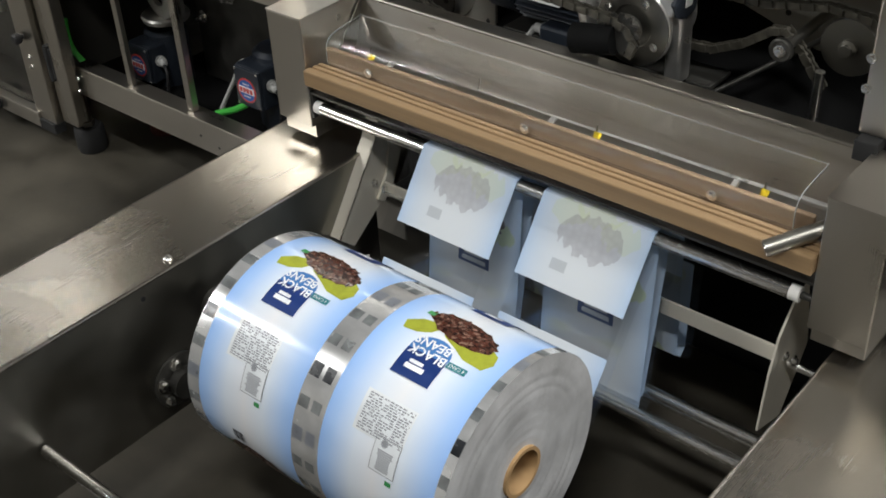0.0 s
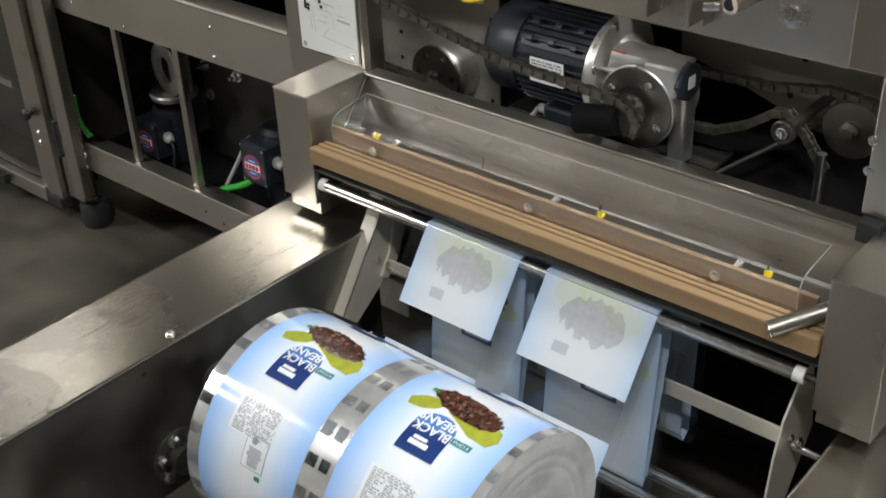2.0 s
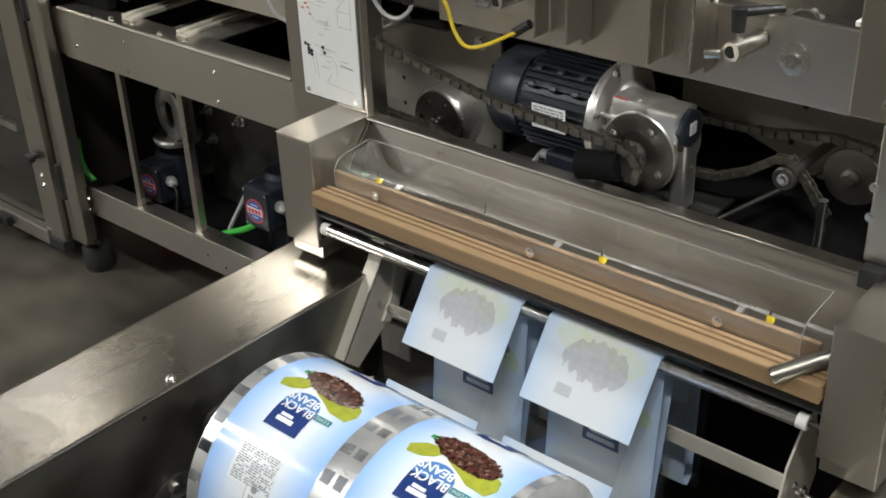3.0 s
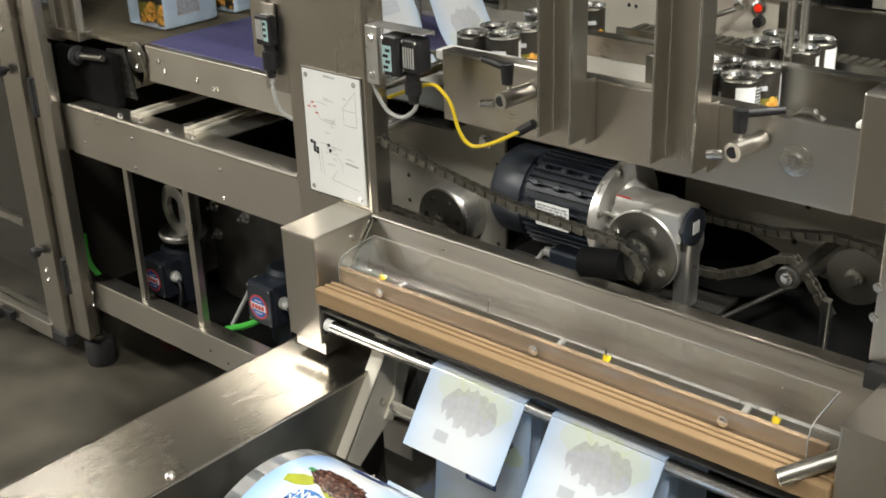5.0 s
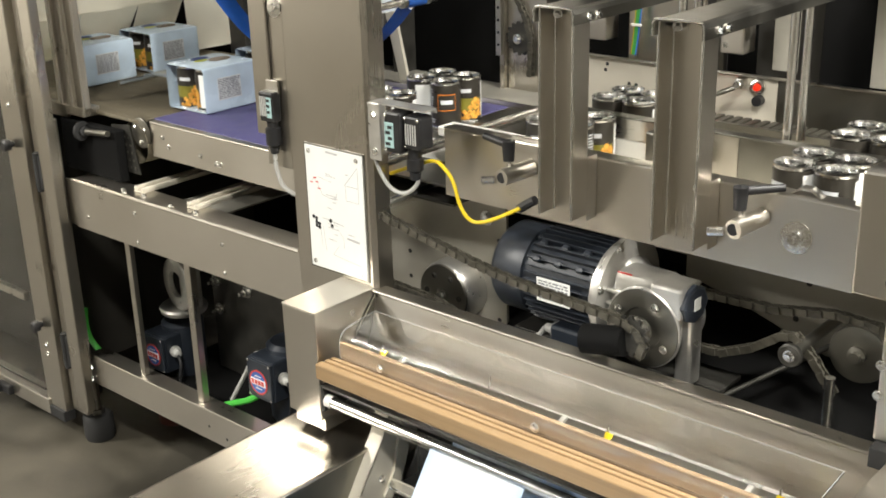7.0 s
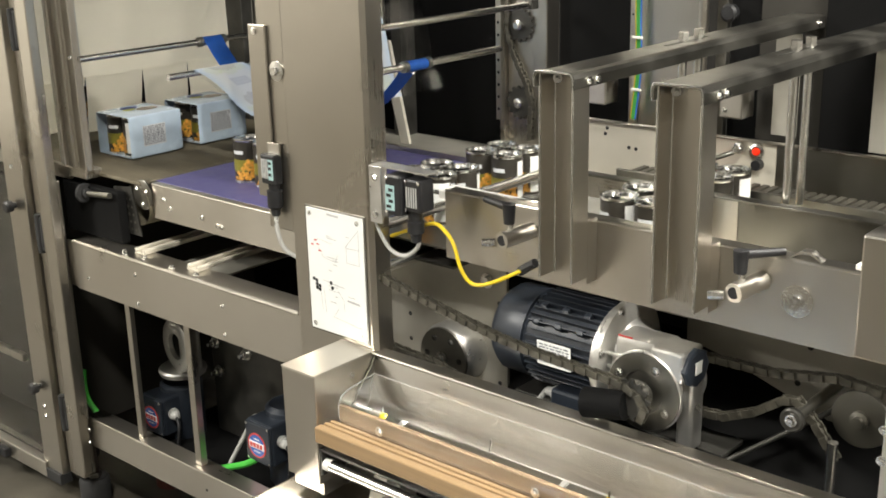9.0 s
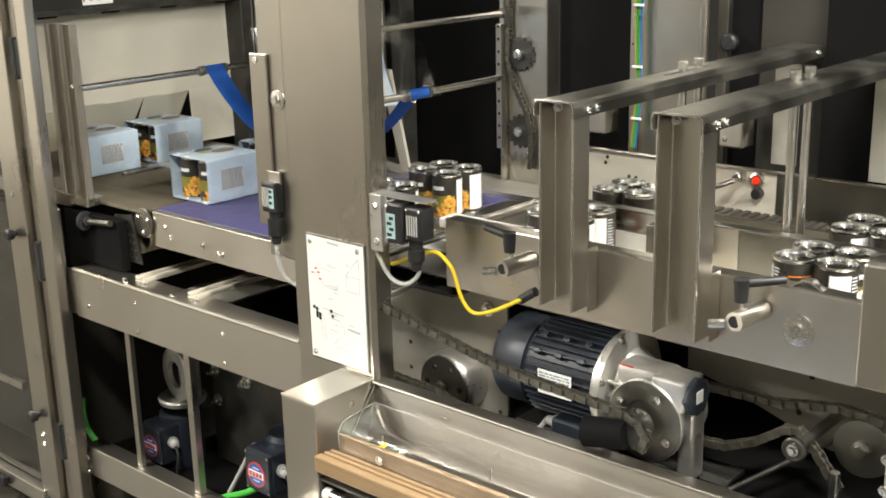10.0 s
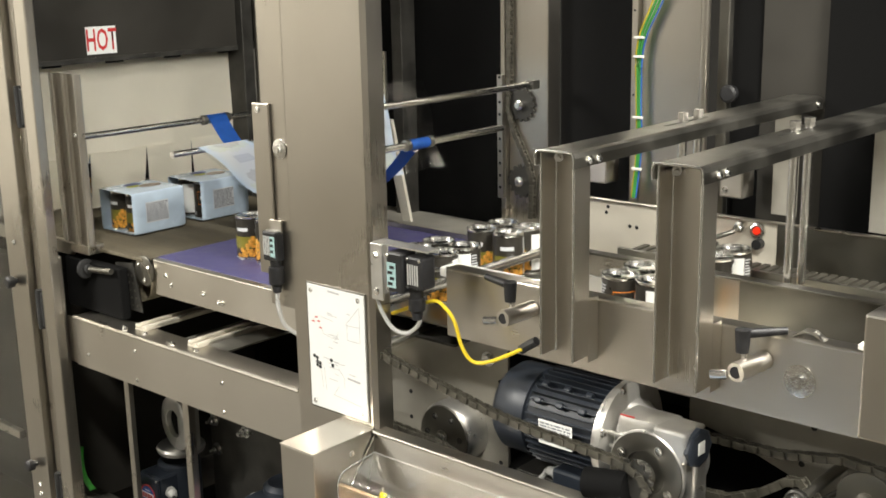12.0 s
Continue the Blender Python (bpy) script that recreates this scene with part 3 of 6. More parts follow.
cable("yellow_cable", "bright yellow sensor cable", [(-1.6, 1.645, 1.057), (-1.535, 1.645, 1.085), (-1.47, 1.632, 1.109), (-1.442, 1.632, 1.098), (-1.421, 1.632, 1.075), (-1.403, 1.632, 1.028), (-1.375, 1.632, 1.005), (-1.329, 1.632, 1.017), (-1.275, 1.655, 1.046)], 0.0038, yellow)
cable("yellow_cable_end", "dark strain relief on the yellow cable", [(-1.282, 1.66, 1.042), (-1.265, 1.66, 1.054), (-1.246, 1.66, 1.066)], 0.009, black_plastic)


# ---- outfeed belt, tunnel ----
def belt_conveyor():
    t = thing("belt_conveyor", "stainless conveyor with a purple belt", "conveyor")
    bm = box(-2.50, -1.80, 1.70, 1.705, 0.928, Z0 - 0.004, 0)
    add_box(bm, -2.50, -1.80, 1.70, 1.72, Z0 - 0.006, Z0 - 0.002, 0)
    part("side_plate", bm, steel, t)
    part("plate_edge", cyl((-2.50, 1.702, Z0 - 0.005), (-1.80, 1.702, Z0 - 0.005), 0.0035, n=8), steel, t, smooth=True)
    part("belt", box(-2.51, -1.842, 1.72, 2.34, Z0 - 0.006, Z0, 0.002), purple_belt, t, "smooth purple conveyor belt")
    part("rear_plate", box(-2.50, -1.50, 2.345, 2.35, 0.93, Z0 + 0.01, 0), steel, t)
    part("roller", cyl((-2.505, 1.71, 0.995), (-2.505, 2.34, 0.995), 0.025), dark_steel, t, smooth=True)
    part("dead_plate", box(-1.838, -1.474, 1.735, 2.34, Z0 - 0.006, Z0 - 0.001, 0.001), steel_dull, t, "dull steel transfer plate")
    part("slider_bed", box(-2.48, -1.5, 1.72, 2.34, 0.985, 0.99, 0), dark_steel, t)
    for x, z in ((-2.30, 0.962), (-2.24, 0.951), (-2.225, 0.951), (-2.45, 0.985), (-2.43, 0.962)):
        bolt((x, 1.70, z), (0, -1, 0), t, 0.005, 0.005)
    t = thing("mesh_conveyor", "brown wire mesh conveyor leading into the tunnel", "conveyor")
    part("belt", box(-4.0, -2.535, 1.69, 2.40, Z0 - 0.014, Z0 - 0.004, 0.003), mesh_belt, t)
    bm = bmesh.new()
    add_lathe(bm, (-2.56, 1.69, 0.955), (0, 1, 0), [(0, 0.055), (0.7, 0.055)], 28)
    part("belt_turn", bm, mesh_belt, t)
    wire = box(-0.0015, 0.0015, 1.69, 2.40, Z0 - 0.005, Z0 - 0.0025, 0)
    wire_mesh = bpy.data.meshes.new("cross_wire")
    wire.to_mesh(wire_mesh)
    wire.free()
    wire_mesh.materials.append(mesh_belt)
    for k in range(46):
        o = new("cross_wire", wire_mesh)
        o.parent = t
        o.matrix_basis = pose(-2.54 - k * 0.012, 0, 0)
    part("side_rail", box(-4.0, -2.84, 1.672, 1.685, 0.985, Z0 + 0.002, 0.002), steel, t)
    part("drive_box", box(-2.86, -2.60, 1.66, 1.688, 0.846, 0.985, 0.004), black_panel, t, "black bearing plate")
    part("roller_shaft", cyl((-2.73, 1.65, 0.968), (-2.62, 1.65, 0.978), 0.008), steel_dull, t, smooth=True)
    part("pulley", lathe((-2.745, 1.65, 0.968), (1, 0, 0), [(0, 0), (0, 0.025), (0.005, 0.027), (0.010, 0.025), (0.010, 0.013), (0.025, 0.013), (0.025, 0)], 24), rubber, t, "dark collar disc on the shaft", smooth=True)
    c = part("pivot_plate", lathe((-2.535, 1.70, 0.985), (0, -1, 0), [(0, 0), (0, 0.038), (0.006, 0.04), (0.008, 0.036), (0.008, 0)], 24), steel_dull, t, smooth=True)
    for dx, dz in ((0.02, 0.012), (0.0, -0.025), (-0.02, 0.015)):
        bolt((-2.535 + dx, 1.692, 0.985 + dz), (0, -1, 0), c, 0.005, 0.005)
    for r in range(5):
        for c in range(3):
            part("guard_hole", cyl((-2.622 + c * 0.018 + r * 0.004, 1.6885, 0.965 - r * 0.02), (-2.622 + c * 0.018 + r * 0.004, 1.6875, 0.965 - r * 0.02), 0.004, n=8), steel_dull, t)
    part("guard", prism([(-2.66, 0.99), (-2.58, 1.0), (-2.55, 0.87), (-2.64, 0.87)], "y", 1.689, 1.693), dark_steel, t, "perforated dark guard")


belt_conveyor()


FLAPS = []


def cloth(y0, y1, z0, z1, n, rows, narrow=0.0):
    """A hanging sheet of cloth in the yz plane with slight folds, narrowing towards its lower edge."""
    bm = bmesh.new()
    grid = []
    for i in range(rows + 1):
        v = i / rows
        grid.append([bm.verts.new((0.004 * math.sin(4 * v + 30 * (y0 + (y1 - y0) * j / n)) * (v if narrow else 1), y0 + (y1 - y0) * j / n - 2 * narrow * v * (j / n - 0.5), z0 + (z1 - z0) * v)) for j in range(n + 1)])
    for i in range(rows):
        for j in range(n):
            bm.faces.new((grid[i][j], grid[i][j + 1], grid[i + 1][j + 1], grid[i + 1][j]))
    bmesh.ops.solidify(bm, geom=bm.faces[:], thickness=0.003)
    return bm


def tunnel():
    t = thing("heat_tunnel", "dark steel shrink tunnel entrance with a cream fabric curtain", "heat tunnel")
    part("front_panel", box(-3.09, -3.05, 1.66, 2.70, 1.487, 2.4, 0.003), tunnel_mat, t)
    part("edge_strip", box(-3.052, -3.045, 1.66, 2.55, 1.480, 1.494, 0.001), dark_steel, t)
    part("side_frame", box(-3.10, -3.02, 2.455, 2.50, 0.95, 2.4, 0.003), dark_steel, t)
    part("inner_strip", box(-3.02, -3.005, 2.50, 2.55, 0.95, 2.4, 0.003), steel_dull, t)
    # black sheets line the cavity, putting its inner dark into the colour
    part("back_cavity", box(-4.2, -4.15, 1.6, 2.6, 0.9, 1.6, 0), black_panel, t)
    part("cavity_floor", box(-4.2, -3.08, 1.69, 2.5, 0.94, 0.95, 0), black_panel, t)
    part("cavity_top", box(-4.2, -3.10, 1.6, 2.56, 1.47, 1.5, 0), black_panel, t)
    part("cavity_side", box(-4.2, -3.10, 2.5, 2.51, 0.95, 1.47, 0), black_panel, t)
    for y in (2.10, 2.22, 1.93):
        bolt((-3.05, y, 1.49), (1, 0, 0), t, 0.005, 0.003)
    # curtain: a plain upper sheet, four flaps hang below it
    part("curtain_top", cloth(1.66, 2.505, 1.50, 1.205, 20, 10), curtain_mat, t, "cream fabric curtain", smooth=True, at=pose(-3.098, 0, 0))
    ys = (1.66, 1.915, 2.115, 2.285, 2.505)
    for k in range(4):
        f = part("curtain_flap", cloth(ys[k], ys[k + 1], 0.003, -0.172, 8, 6, 0.007 if k < 3 else 0.003), curtain_mat, t, "cream fabric curtain flap", smooth=True, at=pose(-3.098, 0, 1.207))
        FLAPS.append(f)
    part("base_cabinet", box(-4.2, -3.06, 1.72, 2.5, 0.14, 0.935, 0.004), tunnel_mat, t, "dark steel base cabinet of the tunnel")
    for x, z in ((-3.10, 0.84), (-3.10, 0.52), (-3.10, 0.2), (-3.6, 0.84), (-3.6, 0.2)):
        bolt((x, 1.72, z), (0, -1, 0), t, 0.007, 0.005)
    for x in (-4.1, -3.14):
        for y in (1.8, 2.42):
            part("tunnel_foot", cyl((x, y, 0), (x, y, 0.14), 0.03), rubber, t)
    s = thing("hot_sign", "white warning label with red letters HOT", "sign")
    part("card", box(-3.0498, -3.047, 1.905, 2.005, 1.503, 1.582, 0.0005), paper, s)
    bm = text_mesh("HOT", 0.078, 0.0012)
    for v in bm.verts:
        v.co = Vector((-3.0465, 1.955 + v.co.x * 0.62, 1.541 + v.co.y * 1.12))
    part("letters", bm, red_paint, s, "red printed letters")


tunnel()


def rod_post():
    t = thing("rod_post", "folded stainless post beside the tunnel belt", "post")
    bm = bmesh.new()
    zig = [(-2.86, 1.664), (-2.825, 1.652), (-2.812, 1.660), (-2.776, 1.650), (-2.764, 1.660), (-2.718, 1.650), (-2.711, 1.664)]
    add_prism(bm, zig + [(x, y + 0.004) for x, y in reversed(zig)], "z", 1.03, 1.483)
    part("folded_sheet", bm, steel_v, t)
    for x in (-2.822, -2.77, -2.718):
        part("fold_edge", cyl((x, 1.652, 1.03), (x, 1.652, 1.482), 0.003, n=8), steel_v, t, smooth=True)
    part("foot_tab", box(-2.86, -2.72, 1.65, 1.70, 1.006, 1.03, 0.002), steel, t)
    bolt((-2.725, 1.647, 1.328), (0, -1, 0), t, 0.005, 0.006)


rod_post()


def strap_rod(x, y0, y1, z, ys, name, label, way):
    t = thing(name, label, "rod", "rods with blue straps")
    part("rod", cyl((x, y0, z), (x, y1, z), 0.0085), chrome, t, smooth=True)
    for d in (-0.04, 0.04):
        part("collar", cyl((x, ys + d - 0.006, z), (x, ys + d + 0.006, z), 0.014), steel_dull, t, smooth=True)
    bm = bmesh.new()
    prof = []
    for k in range(9):
        a = radians(250 - k * 26)
        prof.append((x + way * 0.013 * math.cos(a), z + 0.013 * math.sin(a)))
    for k in range(1, 13):
        u = k / 12
        prof.append((prof[8][0] + way * 0.26 * u ** 1.15, prof[8][1] - 0.19 * u ** 1.0 - 0.02 * math.sin(u * 3.1)))
    rows = [[bm.verts.new((px, ys + s, pz)) for s in (-0.032, 0.032)] for px, pz in prof]
    for a, b in zip(rows, rows[1:]):
        bm.faces.new((a[0], a[1], b[1], b[0]))
    bmesh.ops.solidify(bm, geom=bm.faces[:], thickness=0.003)
    part("strap", bm, blue_strap, t, "curved blue belt strap", smooth=True)
    bolt((x + way * 0.012, ys, z - 0.014), (0.8, -0.6, 0.3), t, 0.006, 0.004)


strap_rod(-2.70, 1.655, 2.52, 1.325, 2.08, "strap_rod", "steel rod carrying a curved blue strap above the belt", 1)
strap_rod(-1.90, 1.70, 2.38, 1.325, 2.06, "strap_rod", "steel rod carrying a blue strap behind the column", -1)


# ---- film cradle in front ----
def cradle_side(x0, x1, name, label):
    t = thing(name, label, "side plate", "film cradle sides")
    bm = bmesh.new()
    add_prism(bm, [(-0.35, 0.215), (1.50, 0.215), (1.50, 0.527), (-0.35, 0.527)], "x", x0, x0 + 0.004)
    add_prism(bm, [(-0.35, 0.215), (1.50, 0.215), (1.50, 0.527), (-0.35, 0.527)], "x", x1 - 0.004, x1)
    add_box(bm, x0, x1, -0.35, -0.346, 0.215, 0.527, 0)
    # same stainless as the top; the sides' shade is put into a darker steel
    part("side_sheet", bm, shaded_side, t)
    part("top_sheet", box(x0 - 0.001, x1 + 0.001, -0.352, 1.60, 0.527, 0.532, 0.002), steel_y, t)
    for x in (x0, x1):
        part("folded_edge", cyl((x, -0.35, 0.529), (x, 1.50, 0.529), 0.004, n=8), steel_y, t, smooth=True)
    for y in (0.98, 0.2):
        part("dome_nut", lathe((x1 - 0.02 if x0 < -1 else x0 + 0.02, y, 0.532), (0, 0, 1), [(0, 0.009), (0.004, 0.009), (0.008, 0.005), (0.009, 0)], 14), chrome, t, smooth=True)
    for y in (-0.25, 1.40):
        for x in (x0 + 0.05, x1 - 0.05):
            part("foot", cyl((x, y, 0), (x, y, 0.22), 0.022), rubber, t)
    return t


shaded_side = steel_dull
cl = cradle_side(-1.75, -1.525, "film_cradle_side", "long stainless box side of the film roll cradle")
cr = cradle_side(-0.485, -0.25, "film_cradle_side", "long stainless box side of the film roll cradle")
part("foot_plate", box(-1.75, -1.53, 1.50, 1.62, 0.40, 0.527, 0.003), steel, cl)
part("foot_plate", box(-0.48, -0.25, 1.50, 1.62, 0.40, 0.527, 0.003), steel, cr)
for y, z in ((0.90, 0.50), (1.23, 0.452)):
    part("side_hole", cyl((-1.5255, y, z), (-1.524, y, z), 0.005, n=10), black_plastic, cl)


def cradle_parts():
    t = thing("near_cross_rod", "plain steel rod across the film cradle", "rod")
    part("rod", cyl((-1.52, 0.645, 0.33), (-0.49, 0.645, 0.33), 0.011), chrome, t, smooth=True)
    for k, (y, z, r) in enumerate(((1.403, 0.258, 0.013), (1.445, 0.285, 0.011), (1.455, 0.262, 0.009))):
        t = thing("film_guide_roller", "thin steel film guide roller under the hood", "roller", "film guide rollers")
        part("roller", cyl((-1.50, y, z), (-0.50, y, z), r), chrome, t, smooth=True)
        for x in (-1.51, -0.50):
            part("end_cap", cyl((x, y, z), (x + 0.01, y, z), r * 0.7), white_plastic, t)
    # pivoting arms at both ends, with a flat bar between them
    for x, s in ((-1.50, 1), (-0.575, -1)):
        t = thing("dancer_lever", "folded stainless dancer arm with a pivot bolt", "arm", "dancer arms")
        o = [(1.36, 0.382), (1.398, 0.347), (1.493, 0.414), (1.518, 0.432), (1.553, 0.513), (1.545, 0.60), (1.50, 0.60), (1.483, 0.559)] if s > 0 else \
            [(1.414, 0.339), (1.50, 0.312), (1.575, 0.427), (1.56, 0.50), (1.54, 0.575), (1.50, 0.575), (1.45, 0.515), (1.43, 0.45)]
        part("web", prism(o, "x", x, x + s * 0.004), steel_pale, t)
        if s > 0:
            bm = bmesh.new()
            for (ya, za), (yb, zb) in (((1.36, 0.382), (1.483, 0.559)), ((1.483, 0.559), (1.50, 0.60))):
                c = [(x - 0.032, ya, za), (x + 0.004, ya, za), (x + 0.004, yb, zb), (x - 0.032, yb, zb)]
                bm.faces.new([bm.verts.new(k) for k in c])
            bmesh.ops.remove_doubles(bm, verts=bm.verts, dist=1e-5)
            bmesh.ops.solidify(bm, geom=bm.faces[:], thickness=0.003)
            part("flange", bm, steel_pale, t)
            part("gusset", prism([(1.475, 0.425), (1.493, 0.412), (1.52, 0.432), (1.555, 0.515), (1.548, 0.58), (1.53, 0.575), (1.505, 0.47)], "x", x + 0.004, x + 0.010), steel_pale, t)
        bolt((x + 0.01, 1.495, 0.445), (1, 0, 0), t, 0.008, 0.008)
        bolt((x + 0.006, 1.47, 0.47), (1, 0, 0), t, 0.006, 0.005)
        part("stop_bolt", cyl((x - 0.01, 1.50, 0.43), (x + 0.07, 1.50, 0.43), 0.007, n=10), chrome, t)
    t = thing("dancer_bar", "flat light steel bar between the dancer arms", "bar")
    part("bar", box(-1.494, -0.58, 1.497, 1.503, 0.424, 0.456, 0.001), steel_pale, t)
    t = thing("roll_hub", "dark hub flange for the film roll shaft", "hub")
    part("disc", lathe((-1.5245, 0.935, 0.29), (1, 0, 0), [(0, 0), (0, 0.058), (0.006, 0.058), (0.008, 0.054), (0.008, 0.03), (0.03, 0.03), (0.03, 0)], 32), dark_steel, t, smooth=True)
    for a in (100, 160, 220, 40):
        bolt((-1.5165, 0.935 + 0.044 * math.cos(radians(a)), 0.29 + 0.044 * math.sin(radians(a))), (1, 0, 0), t, 0.010, 0.012)


cradle_parts()


# ---- hood over the film entry ----
def hood():
    t = thing("film_entry_hood", "stainless film entry hood with boxed ends", "hood")
    for x0, x1 in ((-1.712, -1.615), (-0.527, -0.43)):
        b = part("end_box", box(x0, x1, 1.427, 1.597, 0.578, 0.816, 0.0025), steel_v, t, "folded steel end box")
        part("top_cover", box(x0 - 0.001, x1 + 0.001, 1.426, 1.598, 0.816, 0.8185, 0.001), steel, b)
        part("lower_tab", box(x0 + 0.004, x1 - 0.004, 1.44, 1.52, 0.548, 0.578, 0.001), steel, b)
        bolt((x1 if x0 < -1 else x0, 1.53, 0.785), (1 if x0 < -1 else -1, 0, 0), b, 0.005, 0.004)
    part("back_plate", prism([(1.597, 0.814), (1.60, 0.814), (1.563, 0.661), (1.560, 0.661)], "x", -1.614, -0.528), steel, t)
    part("top_flange", box(-1.614, -0.528, 1.590, 1.625, 0.812, 0.816, 0.0015), steel, t)
    part("flange_edge", cyl((-1.614, 1.591, 0.814), (-0.528, 1.591, 0.814), 0.0035, n=8), steel, t, smooth=True)
    part("trough", box(-1.614, -0.528, 1.43, 1.60, 0.655, 0.66, 0), dark_steel, t, "dark trough sheet")
    for x, s in ((-1.612, 1), (-0.53, -1)):
        part("gusset", prism([(1.598, 0.812), (1.598, 0.66), (1.47, 0.66)], "x", x, x + s * 0.003), steel_dull, t)
        bm = bmesh.new()
        v = [bm.verts.new(k) for k in ((x, 1.594, 0.813), (x + s * 0.10, 1.592, 0.72), (x, 1.594, 0.70))]
        bm.faces.new(v)
        bmesh.ops.solidify(bm, geom=bm.faces[:], thickness=0.002)
        part("corner_fold", bm, steel_dull, t)
    # tan board with its stepped profile
    w = thing("tan_edge_board", "tan grooved guide board along the hood", "board")
    part("front_strip", box(-1.612, -0.529, 1.416, 1.436, 0.680, 0.714, 0.003), wood, w)
    part("middle_strip", box(-1.606, -0.53, 1.4365, 1.446, 0.680, 0.7165, 0.002), wood, w)
    part("back_strip", box(-1.60, -0.53, 1.4468, 1.457, 0.680, 0.719, 0.002), wood, w)
    part("upper_board", box(-1.585, -0.556, 1.4635, 1.474, 0.68, 0.752, 0.002), shaded_board, w, "upright backing board, tan darkened for the acrylic before it")
    # clear cover
    c = thing("clear_cover", "bent clear acrylic cover over the film entry", "cover")
    prof = [(1.4585, 0.722), (1.4578, 0.748), (1.460, 0.760), (1.467, 0.771), (1.478, 0.777), (1.495, 0.780), (1.562, 0.787)]
    inner = [(y + 0.004 * (1 if k < 3 else 0.5), z - 0.004 * (0 if k < 2 else 1)) for k, (y, z) in enumerate(prof)]
    bm = bmesh.new()
    add_prism(bm, prof + inner[::-1], "x", -1.582, -0.585)
    o = part("sheet", bm, acrylic, c, "clear bent acrylic sheet", smooth=True)
    o.visible_shadow = False
    # thin grey rods along the cut edges draw their glint
    bm = bmesh.new()
    for x in (-1.582, -0.585):
        for (ya, za), (yb, zb) in zip(prof, prof[1:]):
            add_cyl(bm, (x, ya, za), (x, yb, zb), 0.0008, n=6)
    for k in (6,):
        add_cyl(bm, (-1.582, *prof[k]), (-0.585, *prof[k]), 0.0007, n=6)
    part("polished_edge", bm, edge_glass, c, "cut edges of the acrylic, their glint drawn as thin rods")
    for x in (-1.470, -1.094, -0.724):
        bolt((x, 1.458, 0.7315), (0, -1, 0), c, 0.007, 0.006)
    r = thing("entry_rail", "thin bright steel rail under the clear cover", "rail")
    part("rail", box(-1.60, -0.53, 1.504, 1.515, 0.741, 0.750, 0.002), alu, r)
    for x in (-1.435, -1.055, -0.70):
        part("cross_tab", box(x - 0.005, x + 0.005, 1.475, 1.5035, 0.742, 0.748, 0.001), alu, r)
    for x in (-1.497, -0.968, -0.654):
        y = thing("yellow_clip", "small yellow plastic clip on the rail", "clip", "yellow clips on the rail")
        part("clip", box(x - 0.0055, x + 0.0055, 1.492, 1.503, 0.734, 0.752, 0.002), yellow, y)
        part("stem", cyl((x, 1.499, 0.750), (x, 1.499, 0.760), 0.002, n=8), steel_dull, y)
    part("stem", cyl((-1.235, 1.51, 0.740), (-1.235, 1.51, 0.766), 0.0015, n=6), steel_dull, r)
    g = thing("film_guide_rod", "polished film guide rod with white end caps", "rod")
    part("rod", cyl((-1.590, 1.44, 0.624), (-0.565, 1.44, 0.624), 0.0125), chrome, g, smooth=True)
    for x in (-1.607, -0.565):
        part("end_cap", cyl((x, 1.44, 0.624), (x + 0.017, 1.44, 0.624), 0.0135), white_plastic, g, "white plastic end cap", smooth=True)
    part("stub", cyl((-1.63, 1.44, 0.624), (-1.60, 1.44, 0.624), 0.006), dark_steel, g)
    part("stub", cyl((-0.56, 1.44, 0.624), (-0.52, 1.44, 0.624), 0.006), dark_steel, g)
    part("hanger", box(-1.617, -1.609, 1.43, 1.50, 0.60, 0.66, 0.002), dark_steel, g)
    h = part("handle_bar", cyl((-0.5275, 1.4705, 0.7453), (-0.526, 1.472, 0.746), 0.016), steel_dull, t, "short grey round handle bar")
    part("bar", cyl((-0.527, 1.47, 0.745), (-0.60, 1.40, 0.712), 0.0135), steel_dull, h, smooth=True)
    part("end_face", cyl((-0.60, 1.40, 0.712), (-0.601, 1.399, 0.7115), 0.012), chrome, h)


# tan board darkened for the acrylic in front, its shading in the colour
shaded_board = mat("shaded_board", (0.135, 0.092, 0.055), 0.5, 0, 0.12, 3, 0.1, 60, (0.6, 30, 30), 0.08)
edge_glass = mat("acrylic_edge", (0.32, 0.33, 0.32), 0.25, 0, 0.05, 30)
hood()


